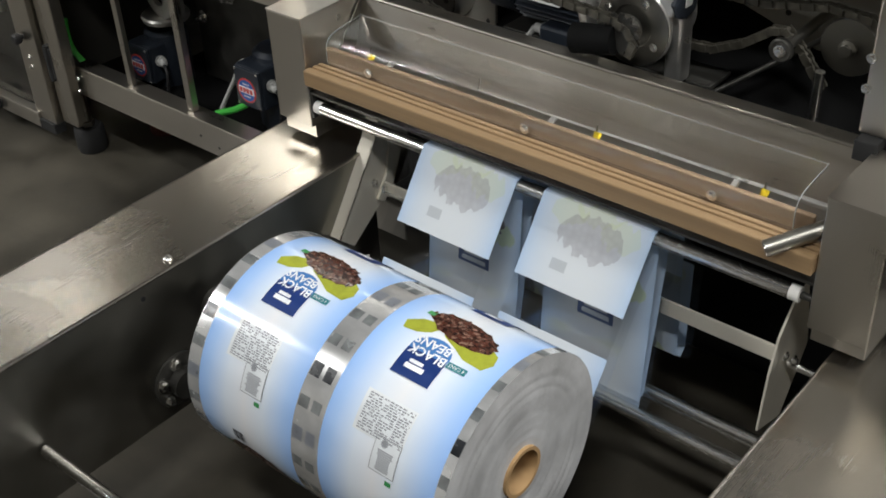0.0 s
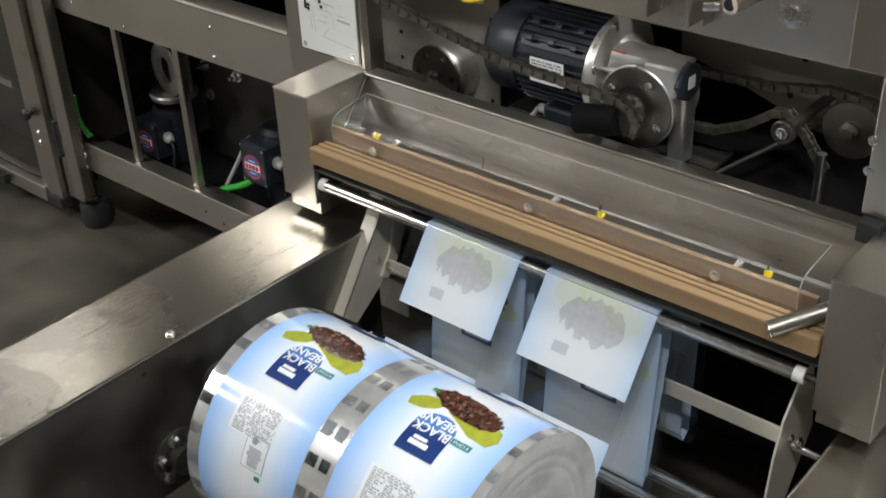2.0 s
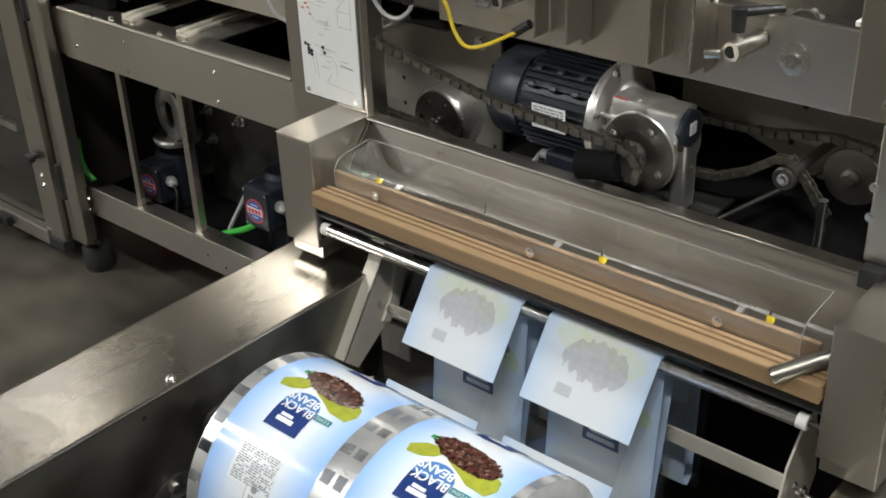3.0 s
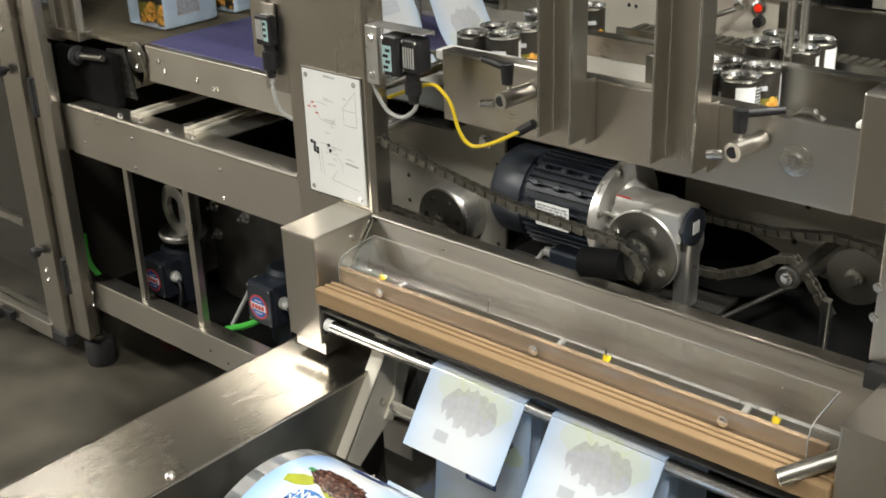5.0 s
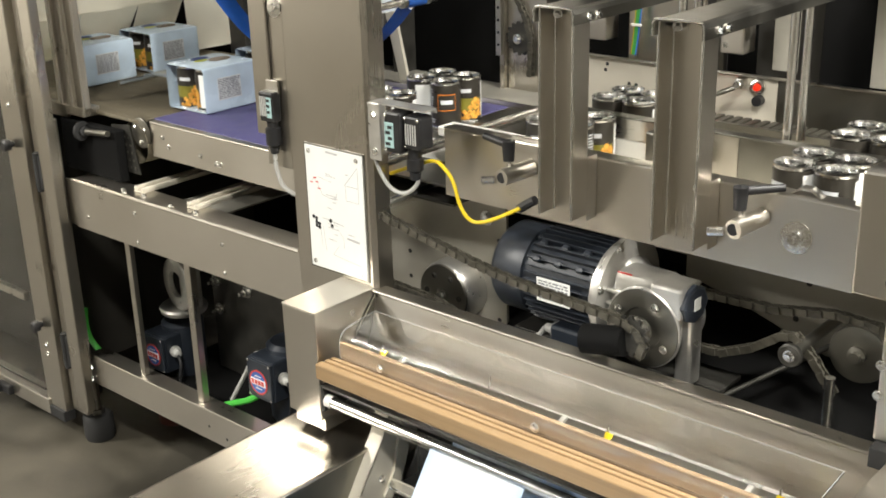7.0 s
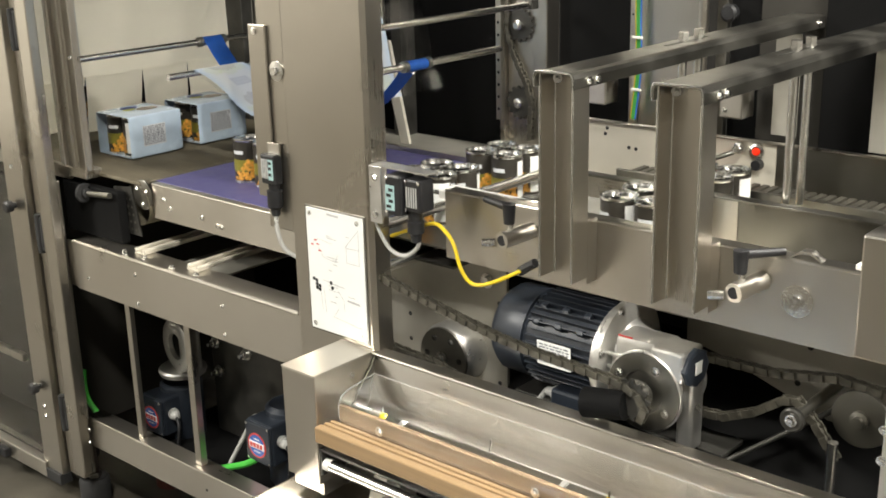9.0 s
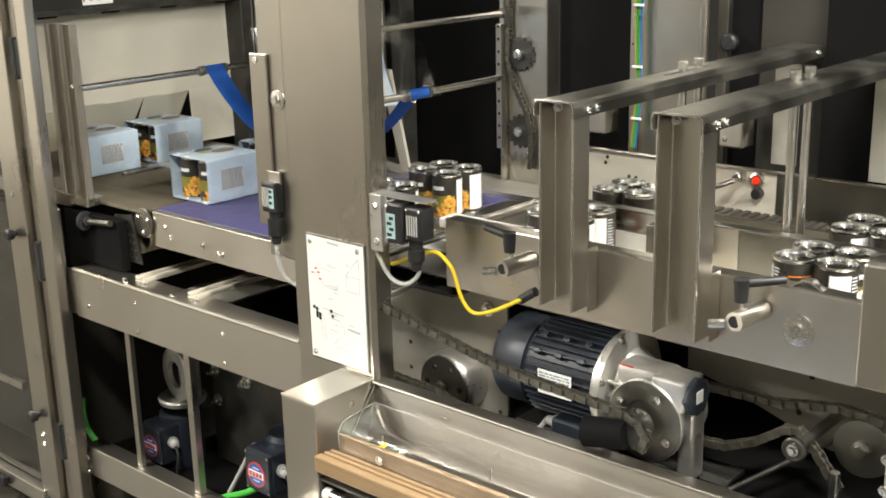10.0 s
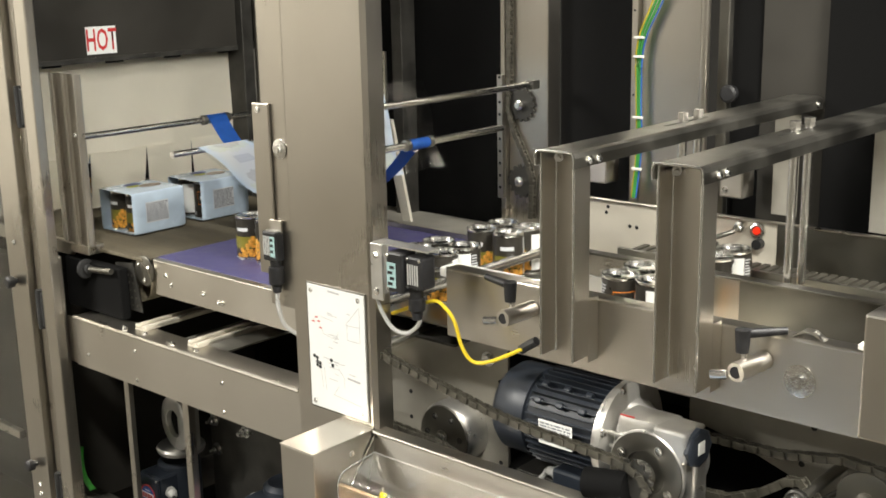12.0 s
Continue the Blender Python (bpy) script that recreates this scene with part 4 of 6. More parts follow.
# ---- infeed ----
def infeed():
    t = thing("infeed_conveyor", "stainless can infeed conveyor with side plates", "conveyor")
    bm = box(-1.50, -0.655, 1.70, 1.705, 1.02, 1.155, 0)
    add_box(bm, -1.50, -0.655, 1.70, 1.735, 1.153, 1.157, 0)
    part("front_plate", bm, steel, t)
    part("plate_edge", cyl((-1.50, 1.703, 1.155), (-0.655, 1.703, 1.155), 0.004, n=8), steel, t, smooth=True)
    part("lower_fold", box(-1.50, -0.655, 1.70, 1.74, 1.017, 1.02, 0), steel, t)
    part("end_wall", box(-1.505, -1.50, 1.705, 1.72, 1.02, 1.155, 0.001), steel, t)
    # bed and rail split in tone: the left's reflected light is in its colour
    part("bed", box(-1.47, -0.95, 1.78, 2.36, Z0 - 0.02, Z0 + 0.0235, 0), steel_pale, t, "slide bed, left length with reflected light in its pale colour")
    part("rear_bed", box(-0.949, 2.4, 1.78, 2.36, Z0 - 0.02, Z0 + 0.0235, 0), steel_dull, t, "slide bed, right length darker for less reflected light")
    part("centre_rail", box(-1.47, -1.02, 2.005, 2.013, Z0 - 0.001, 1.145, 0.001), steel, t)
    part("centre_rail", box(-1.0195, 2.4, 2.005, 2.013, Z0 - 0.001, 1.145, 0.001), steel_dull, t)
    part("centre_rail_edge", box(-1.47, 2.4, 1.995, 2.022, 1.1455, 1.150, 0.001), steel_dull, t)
    part("face_strip", box(-1.47, -1.12, 1.998, 2.004, Z0 + 0.024, 1.10, 0.001), white_plastic, t, "white plastic wear strip")
    part("rear_rail", box(-1.45, 2.4, 2.24, 2.25, Z0, 1.10, 0.001), steel_dull, t)
    bm = bmesh.new()
    for k in range(60):
        x = -1.45 + k * 0.022
        add_box(bm, x, x + 0.014, 2.26, 2.36, 1.075, 1.085)
    part("link_chain", bm, chain_mat, t, "dark link chain strip")
    part("white_bar", box(-1.78, -1.30, 1.86, 1.92, Z0, Z0 + 0.028, 0.002), white_plastic, t, "white plastic transfer bar")
    part("white_ledge", box(-1.585, -1.25, 1.775, 1.826, 1.110, 1.130, 0.003), white_plastic, t, "white plastic ledge")
    part("ledge_leg", box(-1.45, -1.43, 1.787, 1.80, Z0 + 0.02, 1.110, 0.001), steel_dull, t)
    part("transfer_bar", box(-1.24, -1.06, 1.83, 1.95, Z0, Z0 + 0.012, 0.002), alu, t)
    part("sensor_box", box(-1.20, -1.08, 1.962, 2.0, Z0 + 0.055, Z0 + 0.115, 0.003), steel_dull, t)
    part("side_rod", cyl((-1.640, 1.80, 1.112), (-1.30, 1.80, 1.138), 0.005), chrome, t, smooth=True)
    for x, y0, z in ((-1.62, 1.64, 0.985), (-1.62, 1.64, 1.078)):
        part("tie_rod", cyl((x, y0 - 0.02, z), (x + 0.005, 2.3, z), 0.012), chrome, t, smooth=True)
    for x in (0.6, 2.2):
        for y in (1.82, 2.30):
            part("leg", box(x - 0.025, x + 0.025, y - 0.025, y + 0.025, 0, Z0 - 0.02, 0.003), steel_v, t)
    # clamp handles on round bosses
    for x in (-1.285, -0.815):
        c = part("boss", cyl((x, 1.70, 1.112), (x - 0.012, 1.625, 1.108), 0.016), steel, t, "round clamp boss", smooth=True)
        part("boss_bore", cyl((x - 0.012, 1.6255, 1.108), (x - 0.012, 1.624, 1.108), 0.010), black_plastic, c)
        part("boss_screw", cyl((x - 0.03, 1.63, 1.10), (x - 0.055, 1.622, 1.097), 0.008, n=10), chrome, c)
        h = part("clamp_stem", cyl((x - 0.012, 1.652, 1.120), (x - 0.012, 1.652, 1.142), 0.006), chrome, t)
        bm = bmesh.new()
        add_cyl(bm, (x - 0.016, 1.652, 1.134), (x - 0.016, 1.652, 1.172), 0.0105, 0.013, n=16)
        ex, ey = (0.052, 0.048) if x > -1 else (-0.066, 0.012)
        add_cyl(bm, (x - 0.016, 1.652, 1.165), (x - 0.016 + ex, 1.652 + ey, 1.168), 0.0085, 0.0065, n=12)
        part("clamp_lever", bm, black_plastic, h, "black plastic clamp lever", smooth=True)
    d = part("shaft_washer", lathe((-0.753, 1.70, 1.089), (0, -1, 0), [(0, 0), (0, 0.027), (0.003, 0.027), (0.004, 0.012), (0.012, 0.012), (0.012, 0)], 28), chrome, t, smooth=True)
    part("bent_tab", prism([(-0.775, 1.157), (-0.757, 1.170), (-0.740, 1.170), (-0.722, 1.157), (-0.725, 1.157), (-0.742, 1.167), (-0.755, 1.167), (-0.772, 1.157)], "y", 1.71, 1.728), steel, t)
    part("corner_block", box(-0.668, -0.622, 1.71, 1.80, 1.157, 1.166, 0.002), white_plastic, t, "white plastic corner block")
    part("peg", cyl((-1.235, 1.70, 1.09), (-1.235, 1.685, 1.09), 0.01), chrome, t)
    # upright folded posts with long brackets to the rear
    for x0, x1 in ((-1.210, -1.137), (-0.976, -0.893)):
        p = thing("bracket_post", "folded stainless post with an arm to the rear", "post", "infeed bracket posts")
        bm = bmesh.new()
        add_prism(bm, [(x0, 1.622), (x0 + 0.004, 1.622), (x0 + 0.004, 1.664), (x1 - 0.004, 1.664), (x1 - 0.004, 1.622), (x1, 1.622), (x1, 1.668), (x0, 1.668)], "z", 1.058, 1.426)
        part("channel", bm, steel_v, p)
        for xe in (x0 + 0.002, x1 - 0.002):
            part("fold_edge", cyl((xe, 1.622, 1.058), (xe, 1.622, 1.426), 0.0024, n=8), chrome, p, smooth=True)
        part("inner_fold", cyl((x0 + 0.0055, 1.6625, 1.058), (x0 + 0.0055, 1.6625, 1.426), 0.002, n=8), chrome, p, smooth=True)
        part("mount_plate", box(x1 - 0.004, x1, 1.668, 1.699, 1.045, 1.165, 0.001), steel_v, p)
        for z in (1.085, 1.150):
            bolt((x1 - 0.022, 1.664, z), (0, -1, 0), p, 0.006, 0.006)
        # an inverted channel with round bends
        bend = [(x0 - 0.004, 1.404), (x0 - 0.004, 1.422), (x0 - 0.001, 1.429), (x0 + 0.006, 1.432), (x1 - 0.006, 1.432), (x1 + 0.001, 1.429), (x1 + 0.004, 1.422), (x1 + 0.004, 1.404)]
        inner = [(x0 - 0.001, 1.404), (x0 - 0.001, 1.421), (x0 + 0.001, 1.427), (x0 + 0.007, 1.429), (x1 - 0.007, 1.429), (x1 - 0.001, 1.427), (x1 + 0.001, 1.421), (x1 + 0.001, 1.404)]
        a = part("arm", prism(bend + inner[::-1], "y", 1.612, 2.60), steel_dull, p)
        part("arm_end_edge", tube([(u, 1.612, w) for u, w in bend], 0.0018, 6, 2), chrome, a, smooth=True)
        part("slot", box(x0 + 0.03, x0 + 0.037, 1.98, 2.14, 1.4322, 1.4330, 0), dark_steel, a)
        for y in (1.66, 1.685):
            bolt((x1 + 0.004, y, 1.414), (1, 0, 0), p, 0.006, 0.007)
        bolt((x0 + 0.010, 1.664, 1.414), (0.6, -1, 0), p, 0.006, 0.03)
        for y in (2.045, 2.105):
            r = part("hanging_rod", cyl((x0 + 0.034, y, 1.13), (x0 + 0.034, y, 1.435), 0.0085), chrome, p, smooth=True)
            part("rod_nut", cyl((x0 + 0.034, y, 1.436), (x0 + 0.034, y, 1.452), 0.011, n=6), chrome, r)
        bolt((x1 + 0.003, 2.57, 1.416), (1, 0, 0), p, 0.006, 0.007)
    # right hand column
    c = thing("right_column", "brushed stainless column at the infeed end", "column")
    part("face", box(-0.618, -0.34, 1.60, 1.66, 1.06, 1.25, 0.004), steel_v, c)
    part("side_return", box(-0.616, -0.612, 1.66, 1.74, 1.06, 1.248, 0.001), steel_v, c)
    part("lower_face", box(-0.562, -0.34, 1.598, 1.66, 0.835, 1.06, 0.004), steel_v, c)
    part("rubber_block", box(-0.557, -0.52, 1.575, 1.64, 0.80, 0.8345, 0.002), rubber, c)
    part("base_block", box(-0.525, -0.34, 1.54, 1.66, 0.735, 0.7995, 0.003), steel, c)
    for z in (1.09, 0.96, 0.91, 1.15):
        bolt((-0.56, 1.598, z), (0, -1, 0), c, 0.006, 0.006)


infeed()


def chain(pts, name, label, pitch=0.0127, width=0.012, plane="y"):
    """A roller chain along a polyline: one mesh of links, alternately wide and narrow."""
    bm = bmesh.new()
    P = [Vector(p) for p in pts]
    seg = [(b - a).length for a, b in zip(P, P[1:])]
    total = sum(seg)
    side = Vector((0, 1, 0)) if plane == "y" else Vector((1, 0, 0))
    n = int(total / pitch)
    for k in range(n):
        d = (k + 0.5) * pitch
        i = 0
        while i < len(seg) - 1 and d > seg[i]:
            d -= seg[i]
            i += 1
        u = (P[i + 1] - P[i]).normalized()
        c = P[i] + u * d
        w = side
        v = u.cross(w)
        m = Matrix.Translation(c) @ Matrix((u, w, v)).transposed().to_4x4()
        o = width * 0.65 if k % 2 else width * 0.65 - 0.003
        for s in (-1, 1):
            add_box(bm, -0.0092, 0.0092, s * o - 0.0013, s * o + 0.0013, -0.0068, 0.0068, 0, m=m)
        add_cyl(bm, m @ Vector((-0.006, -o, 0)), m @ Vector((-0.006, o, 0)), 0.0042, n=8)
    t = thing(name, label, "chain")
    tagged(part("chain_run", bm, chain_mat, t), kind="stuff")
    return t


def sprocket(p, axis, r, teeth, w, parent, material=None):
    a = Vector(axis).normalized()
    q = a.to_track_quat("Z", "Y").to_matrix()
    bm = bmesh.new()
    n = teeth * 4
    lo, hi = [], []
    for i in range(n):
        rr = r + (0.005 if i % 4 in (0, 1) else -0.002)
        e = q @ Vector((rr * math.cos(2 * math.pi * i / n), rr * math.sin(2 * math.pi * i / n), 0))
        lo.append(bm.verts.new(Vector(p) + e))
        hi.append(bm.verts.new(Vector(p) + e + a * w))
    for i in range(n):
        bm.faces.new((lo[i], lo[(i + 1) % n], hi[(i + 1) % n], hi[i]))
    bm.faces.new(lo[::-1])
    bm.faces.new(hi)
    return part("sprocket", bm, material or dark_steel, parent)


def drive():
    t = thing("side_bearing_plate", "dull steel bearing plate with bolt holes", "plate", "bearing plates")
    part("plate", box(-1.82, -1.425, 1.80, 1.808, 0.55, 1.0, 0.001), matt_plate, t)
    for k in range(5):
        part("bolt_hole", cyl((-1.70, 1.7995, 0.70 + k * 0.06), (-1.70, 1.801, 0.70 + k * 0.06), 0.005, n=10), black_plastic, t)
        part("bolt_hole", cyl((-1.445, 1.7995, 0.66 + k * 0.06), (-1.445, 1.801, 0.66 + k * 0.06), 0.005, n=10), black_plastic, t)
    part("nut", lathe((-1.475, 1.80, 0.945), (0, -1, 0), [(0, 0.016), (0.004, 0.016), (0.004, 0.010), (0.012, 0.010), (0.012, 0)], 18), chrome, t, smooth=True)
    w = thing("hub_wheel", "pale rimmed steel hub wheel with bolts", "wheel")
    part("rim", lathe((-1.548, 1.80, 0.775), (0, -1, 0), [(0, 0.0), (0, 0.070), (0.052, 0.070), (0.058, 0.067), (0.060, 0.065), (0.060, 0.0)], 36), alu, w, smooth=True)
    part("face", lathe((-1.548, 1.739, 0.775), (0, -1, 0), [(0, 0.0), (0, 0.066), (0.004, 0.064), (0.004, 0.0)], 36), steel_dull, w, smooth=True)
    for a in range(0, 360, 60):
        bolt((-1.548 + 0.045 * math.cos(radians(a)), 1.735, 0.775 + 0.045 * math.sin(radians(a))), (0, -1, 0), w, 0.005, 0.004, dark_steel)
    part("hub_nut", lathe((-1.548, 1.735, 0.775), (0, -1, 0), [(0, 0.014), (0.006, 0.014), (0.008, 0.009), (0.016, 0.009), (0.016, 0)], 16), chrome, w, smooth=True)
    # motor and gearbox
    m = thing("drive_motor", "dark blue electric motor with a bare aluminium gearbox", "motor")
    mx, my, mz = -1.362, 1.76, 0.885
    R = 0.092
    part("fan_cowl", lathe((mx - 0.015, my, mz), (1, 0, 0), [(0, 0), (0, R * 0.72), (0.006, R * 0.86), (0.02, R * 0.97), (0.085, R * 0.98), (0.085, R * 0.9)], 36), motor_blue, m, smooth=True)
    body = part("motor_barrel", lathe((mx + 0.065, my, mz), (1, 0, 0), [(0, R * 0.9), (0.19, R * 0.9)], 36), motor_blue, m, "dark blue finned motor body", smooth=True)
    fin = bpy.data.meshes.new("fin")
    fb = box(0.08, 0.245, -R * 1.03, -R * 0.88, -0.0013, 0.0013, 0.0006)
    fb.to_mesh(fin)
    fb.free()
    fin.materials.append(motor_blue)
    for k in range(40):
        f = new("fin", fin)
        f.parent = body
        f.matrix_basis = pose(mx, my, mz, k * 9)
    part("end_shield", lathe((mx + 0.235, my, mz), (1, 0, 0), [(0, R * 0.9), (0, R * 1.06), (0.012, R * 1.07), (0.014, R * 1.2), (0.026, R * 1.2), (0.030, R * 1.02), (0.034, R * 0.8), (0.06, R * 0.62), (0.06, 0)], 36), alu, m, "bare aluminium end shield", smooth=True)
    for bx in (0.10, 0.15, 0.20):
        for ba in (52, 74):
            part("boss", box(-0.008, 0.008, -R * 1.05, -R * 0.9, -0.006, 0.006, 0.003), motor_blue, m, at=pose(mx + bx, my, mz, -ba + 16))
    for ba in (20, 70, 120, 200, 250, 300):
        bolt((mx + 0.261, my - R * 1.12 * math.cos(radians(ba)), mz + R * 1.12 * math.sin(radians(ba))), (1, 0, 0), m, 0.006, 0.006)
    pl = box(-0.038, 0.038, -0.0008, 0.0008, -0.024, 0.024, 0)
    part("name_plate", pl, paper, m, "white rating plate with grey bars", at=pose(mx + 0.155, my - R * 1.035, mz + 0.004, 2, 0, 0))
    bm = bmesh.new()
    rr = random.Random(9)
    for k in range(7):
        z = 0.018 - k * 0.0058
        a = -0.034
        while a < 0.03:
            wd = rr.uniform(0.004, 0.016)
            add_box(bm, a, min(a + wd, 0.035), -0.0012, -0.0008, z - 0.0014, z + 0.0014)
            a += wd + 0.003
    part("plate_bars", bm, ink_grey, m, "bars of small print", at=pose(mx + 0.155, my - R * 1.035, mz + 0.004, 2, 0, 0))
    part("terminal_box", box(mx + 0.150, mx + 0.265, my - 0.10, my - 0.02, mz - 0.145, mz - 0.062, 0.006), motor_blue, m)
    part("cable_gland", lathe((mx + 0.150, my - 0.07, mz - 0.085), (-1, 0, 0), [(0, 0.015), (0.01, 0.015), (0.012, 0.010), (0.028, 0.009), (0.03, 0)], 14), grey_cable, m, smooth=True)
    part("motor_cable", tube([(mx + 0.12, my - 0.07, mz - 0.085), (mx + 0.09, my - 0.07, mz - 0.12), (mx + 0.0, my - 0.06, mz - 0.17), (mx - 0.03, my - 0.03, mz - 0.2)], 0.006), grey_cable, m, smooth=True)
    # gearbox
    gx, gy, gz = -1.0, 1.70, 0.872
    part("gear_neck", lathe((mx + 0.285, my, mz), (1, 0, 0), [(0, 0.055), (0.05, 0.046), (0.10, 0.05)], 24), alu, m, smooth=True)
    bm = lathe((gx - 0.012, gy + 0.085, gz), (0, -1, 0), [(0, 0), (0, 0.058), (0.01, 0.066), (0.10, 0.068), (0.112, 0.060), (0.115, 0.0)], 32)
    add_cyl(bm, (mx + 0.30, my - 0.02, mz + 0.012), (gx + 0.05, gy + 0.0, gz + 0.055), 0.040, 0.034, n=24)
    add_box(bm, gx - 0.085, gx + 0.02, gy - 0.02, gy + 0.05, gz + 0.02, gz + 0.088, 0.014)
    add_box(bm, gx - 0.005, gx + 0.055, gy - 0.034, gy + 0.045, gz - 0.02, gz + 0.07, 0.016)
    for q in (0.02, 0.045):
        add_box(bm, gx - 0.10, gx - 0.03, gy - 0.026, gy - 0.018, gz + q, gz + q + 0.006, 0.002)
    part("gear_case", bm, alu, m, "cast aluminium gear case", smooth=True)
    part("gear_lid", box(gx + 0.0, gx + 0.066, gy - 0.035, gy + 0.035, gz + 0.03, gz + 0.088, 0.006), alu, m)
    part("gear_cover", lathe((gx + 0.066, gy + 0.0, gz + 0.055), (1, -0.1, 0), [(0, 0), (0, 0.036), (0.008, 0.036), (0.01, 0.031), (0.01, 0)], 8), motor_blue, m, "dark end cover")
    part("gear_label", box(gx + 0.077, gx + 0.0785, gy - 0.012, gy + 0.010, gz + 0.045, gz + 0.068, 0.0005), paper, m)
    part("gear_leg", box(gx + 0.042, gx + 0.074, gy - 0.012, gy + 0.03, gz - 0.105, gz + 0.035, 0.006), alu, m)
    fl = part("round_flange", lathe((gx - 0.01, gy - 0.03, gz), (0, -1, 0), [(0, 0.076), (0.006, 0.076), (0.008, 0.074)], 36), alu, m, "bright flange rim", smooth=True)
    part("flange_face", lathe((gx - 0.01, gy - 0.032, gz), (0, -1, 0), [(0, 0.074), (0.007, 0.073), (0.007, 0.040), (0.003, 0.038), (0.003, 0.0)], 36), steel_dull, m, "dull flange face", smooth=True)
    for a in (60, 150, 240, 330):
        bolt((gx - 0.01 + 0.055 * math.cos(radians(a)), gy - 0.042, gz + 0.055 * math.sin(radians(a))), (0, -1, 0), fl, 0.006, 0.005)
    part("shaft_collar", cyl((gx - 0.01, gy - 0.05, gz), (gx - 0.01, gy - 0.075, gz), 0.028), chrome, m, smooth=True)
    sp = sprocket((gx - 0.01, gy - 0.075, gz), (0, -1, 0), 0.034, 13, 0.006, m)
    part("shaft_guard", cyl((gx - 0.016, gy - 0.084, gz - 0.012), (gx - 0.095, gy - 0.092, gz - 0.024), 0.026, 0.028), black_panel, m, "black shaft guard", smooth=True)
    part("red_mark", box(gx - 0.075, gx - 0.045, gy - 0.021, gy - 0.0195, gz + 0.086, gz + 0.0885, 0), red_paint, m)
    part("mount_bar", box(mx + 0.02, gx + 0.12, 1.72, 1.80, 0.755, 0.765, 0.002), dark_steel, m)
    chain([(-1.68, 1.622, 0.992), (-1.583, 1.622, 0.968), (-1.386, 1.622, 0.930), (-1.31, 1.622, 0.917), (-1.233, 1.622, 0.908), (-1.135, 1.622, 0.903), (-1.064, 1.622, 0.899), (-1.019, 1.622, 0.895), (-0.991, 1.622, 0.881), (-0.980, 1.622, 0.86), (-0.99, 1.622, 0.835)], "drive_chain", "oily black drive chain to the gearbox")
    chain([(-1.70, 1.655, 0.83), (-1.612, 1.655, 0.807), (-1.492, 1.655, 0.80), (-1.38, 1.655, 0.77), (-1.25, 1.655, 0.70)], "drive_chain", "oily black drive chain behind the hood")
    chain([(-1.02, 1.80, 0.912), (-0.96, 1.80, 0.906), (-0.83, 1.80, 0.909), (-0.713, 1.80, 0.930), (-0.64, 1.80, 0.925), (-0.60, 1.80, 0.89)], "drive_chain", "oily upper conveyor chain")
    chain([(-0.99, 1.76, 0.825), (-0.948, 1.76, 0.816), (-0.90, 1.76, 0.820), (-0.843, 1.76, 0.846), (-0.79, 1.76, 0.884), (-0.765, 1.76, 0.888), (-0.73, 1.76, 0.855), (-0.69, 1.76, 0.80)], "drive_chain", "sagging lower conveyor chain")
    t = thing("side_bearing_plate", "dull steel bearing plate behind the chains", "plate", "bearing plates")
    part("plate", prism([(-1.06, 1.02), (-1.06, 0.886), (-0.975, 0.868), (-0.80, 0.81), (-0.72, 0.78), (-0.30, 0.78), (-0.30, 1.02)], "y", 1.90, 1.908), matt_plate, t)
    for x, z in ((-1.03, 0.975), (-0.985, 0.955), (-0.81, 0.93), (-0.83, 0.855), (-0.99, 0.975)):
        part("bolt_hole", cyl((x, 1.8995, z), (x, 1.901, z), 0.006, n=10), black_plastic, t)
    for x, z in ((-1.04, 0.99), (-0.945, 0.945), (-0.815, 0.965)):
        bolt((x, 1.90, z), (0, -1, 0), t, 0.008, 0.008)
    i = thing("idler_wheel", "black idler wheel with a bright bolt", "wheel")
    part("wheel", lathe((-0.752, 1.72, 0.876), (0, -1, 0), [(0, 0), (0, 0.018), (0.004, 0.021), (0.012, 0.021), (0.014, 0.018), (0.012, 0.013), (0.012, 0)], 24), dark_steel, i, smooth=True)
    bolt((-0.752, 1.708, 0.876), (0, -1, 0), i, 0.008, 0.010)
    part("axle", cyl((-0.752, 1.72, 0.876), (-0.752, 1.90, 0.876), 0.01), steel_dull, i)
    g = thing("round_disc", "brushed steel disc on the conveyor shaft", "disc")
    # dull colour stands in for the dark surroundings this steel disc mirrors
    part("disc", lathe((-0.668, 1.80, 0.872), (0, -1, 0), [(0, 0), (0, 0.050), (0.006, 0.052), (0.012, 0.050), (0.012, 0.016), (0.02, 0.016), (0.022, 0.01), (0.03, 0.01), (0.03, 0)], 40), steel_dull, g, smooth=True)
    part("axle", cyl((-0.668, 1.80, 0.872), (-0.668, 1.90, 0.872), 0.012), steel_dull, g)
    part("standoff", cyl((-0.692, 1.74, 0.64), (-0.692, 1.74, 0.842), 0.009), chrome, g, smooth=True)
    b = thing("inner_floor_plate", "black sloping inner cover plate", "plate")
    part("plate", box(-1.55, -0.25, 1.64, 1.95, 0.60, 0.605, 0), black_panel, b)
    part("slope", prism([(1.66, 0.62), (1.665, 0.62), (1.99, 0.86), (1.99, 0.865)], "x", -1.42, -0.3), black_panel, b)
    part("edge", cyl((-0.95, 1.68, 0.70), (-0.72, 1.86, 0.86), 0.005), dark_steel, b)


drive()


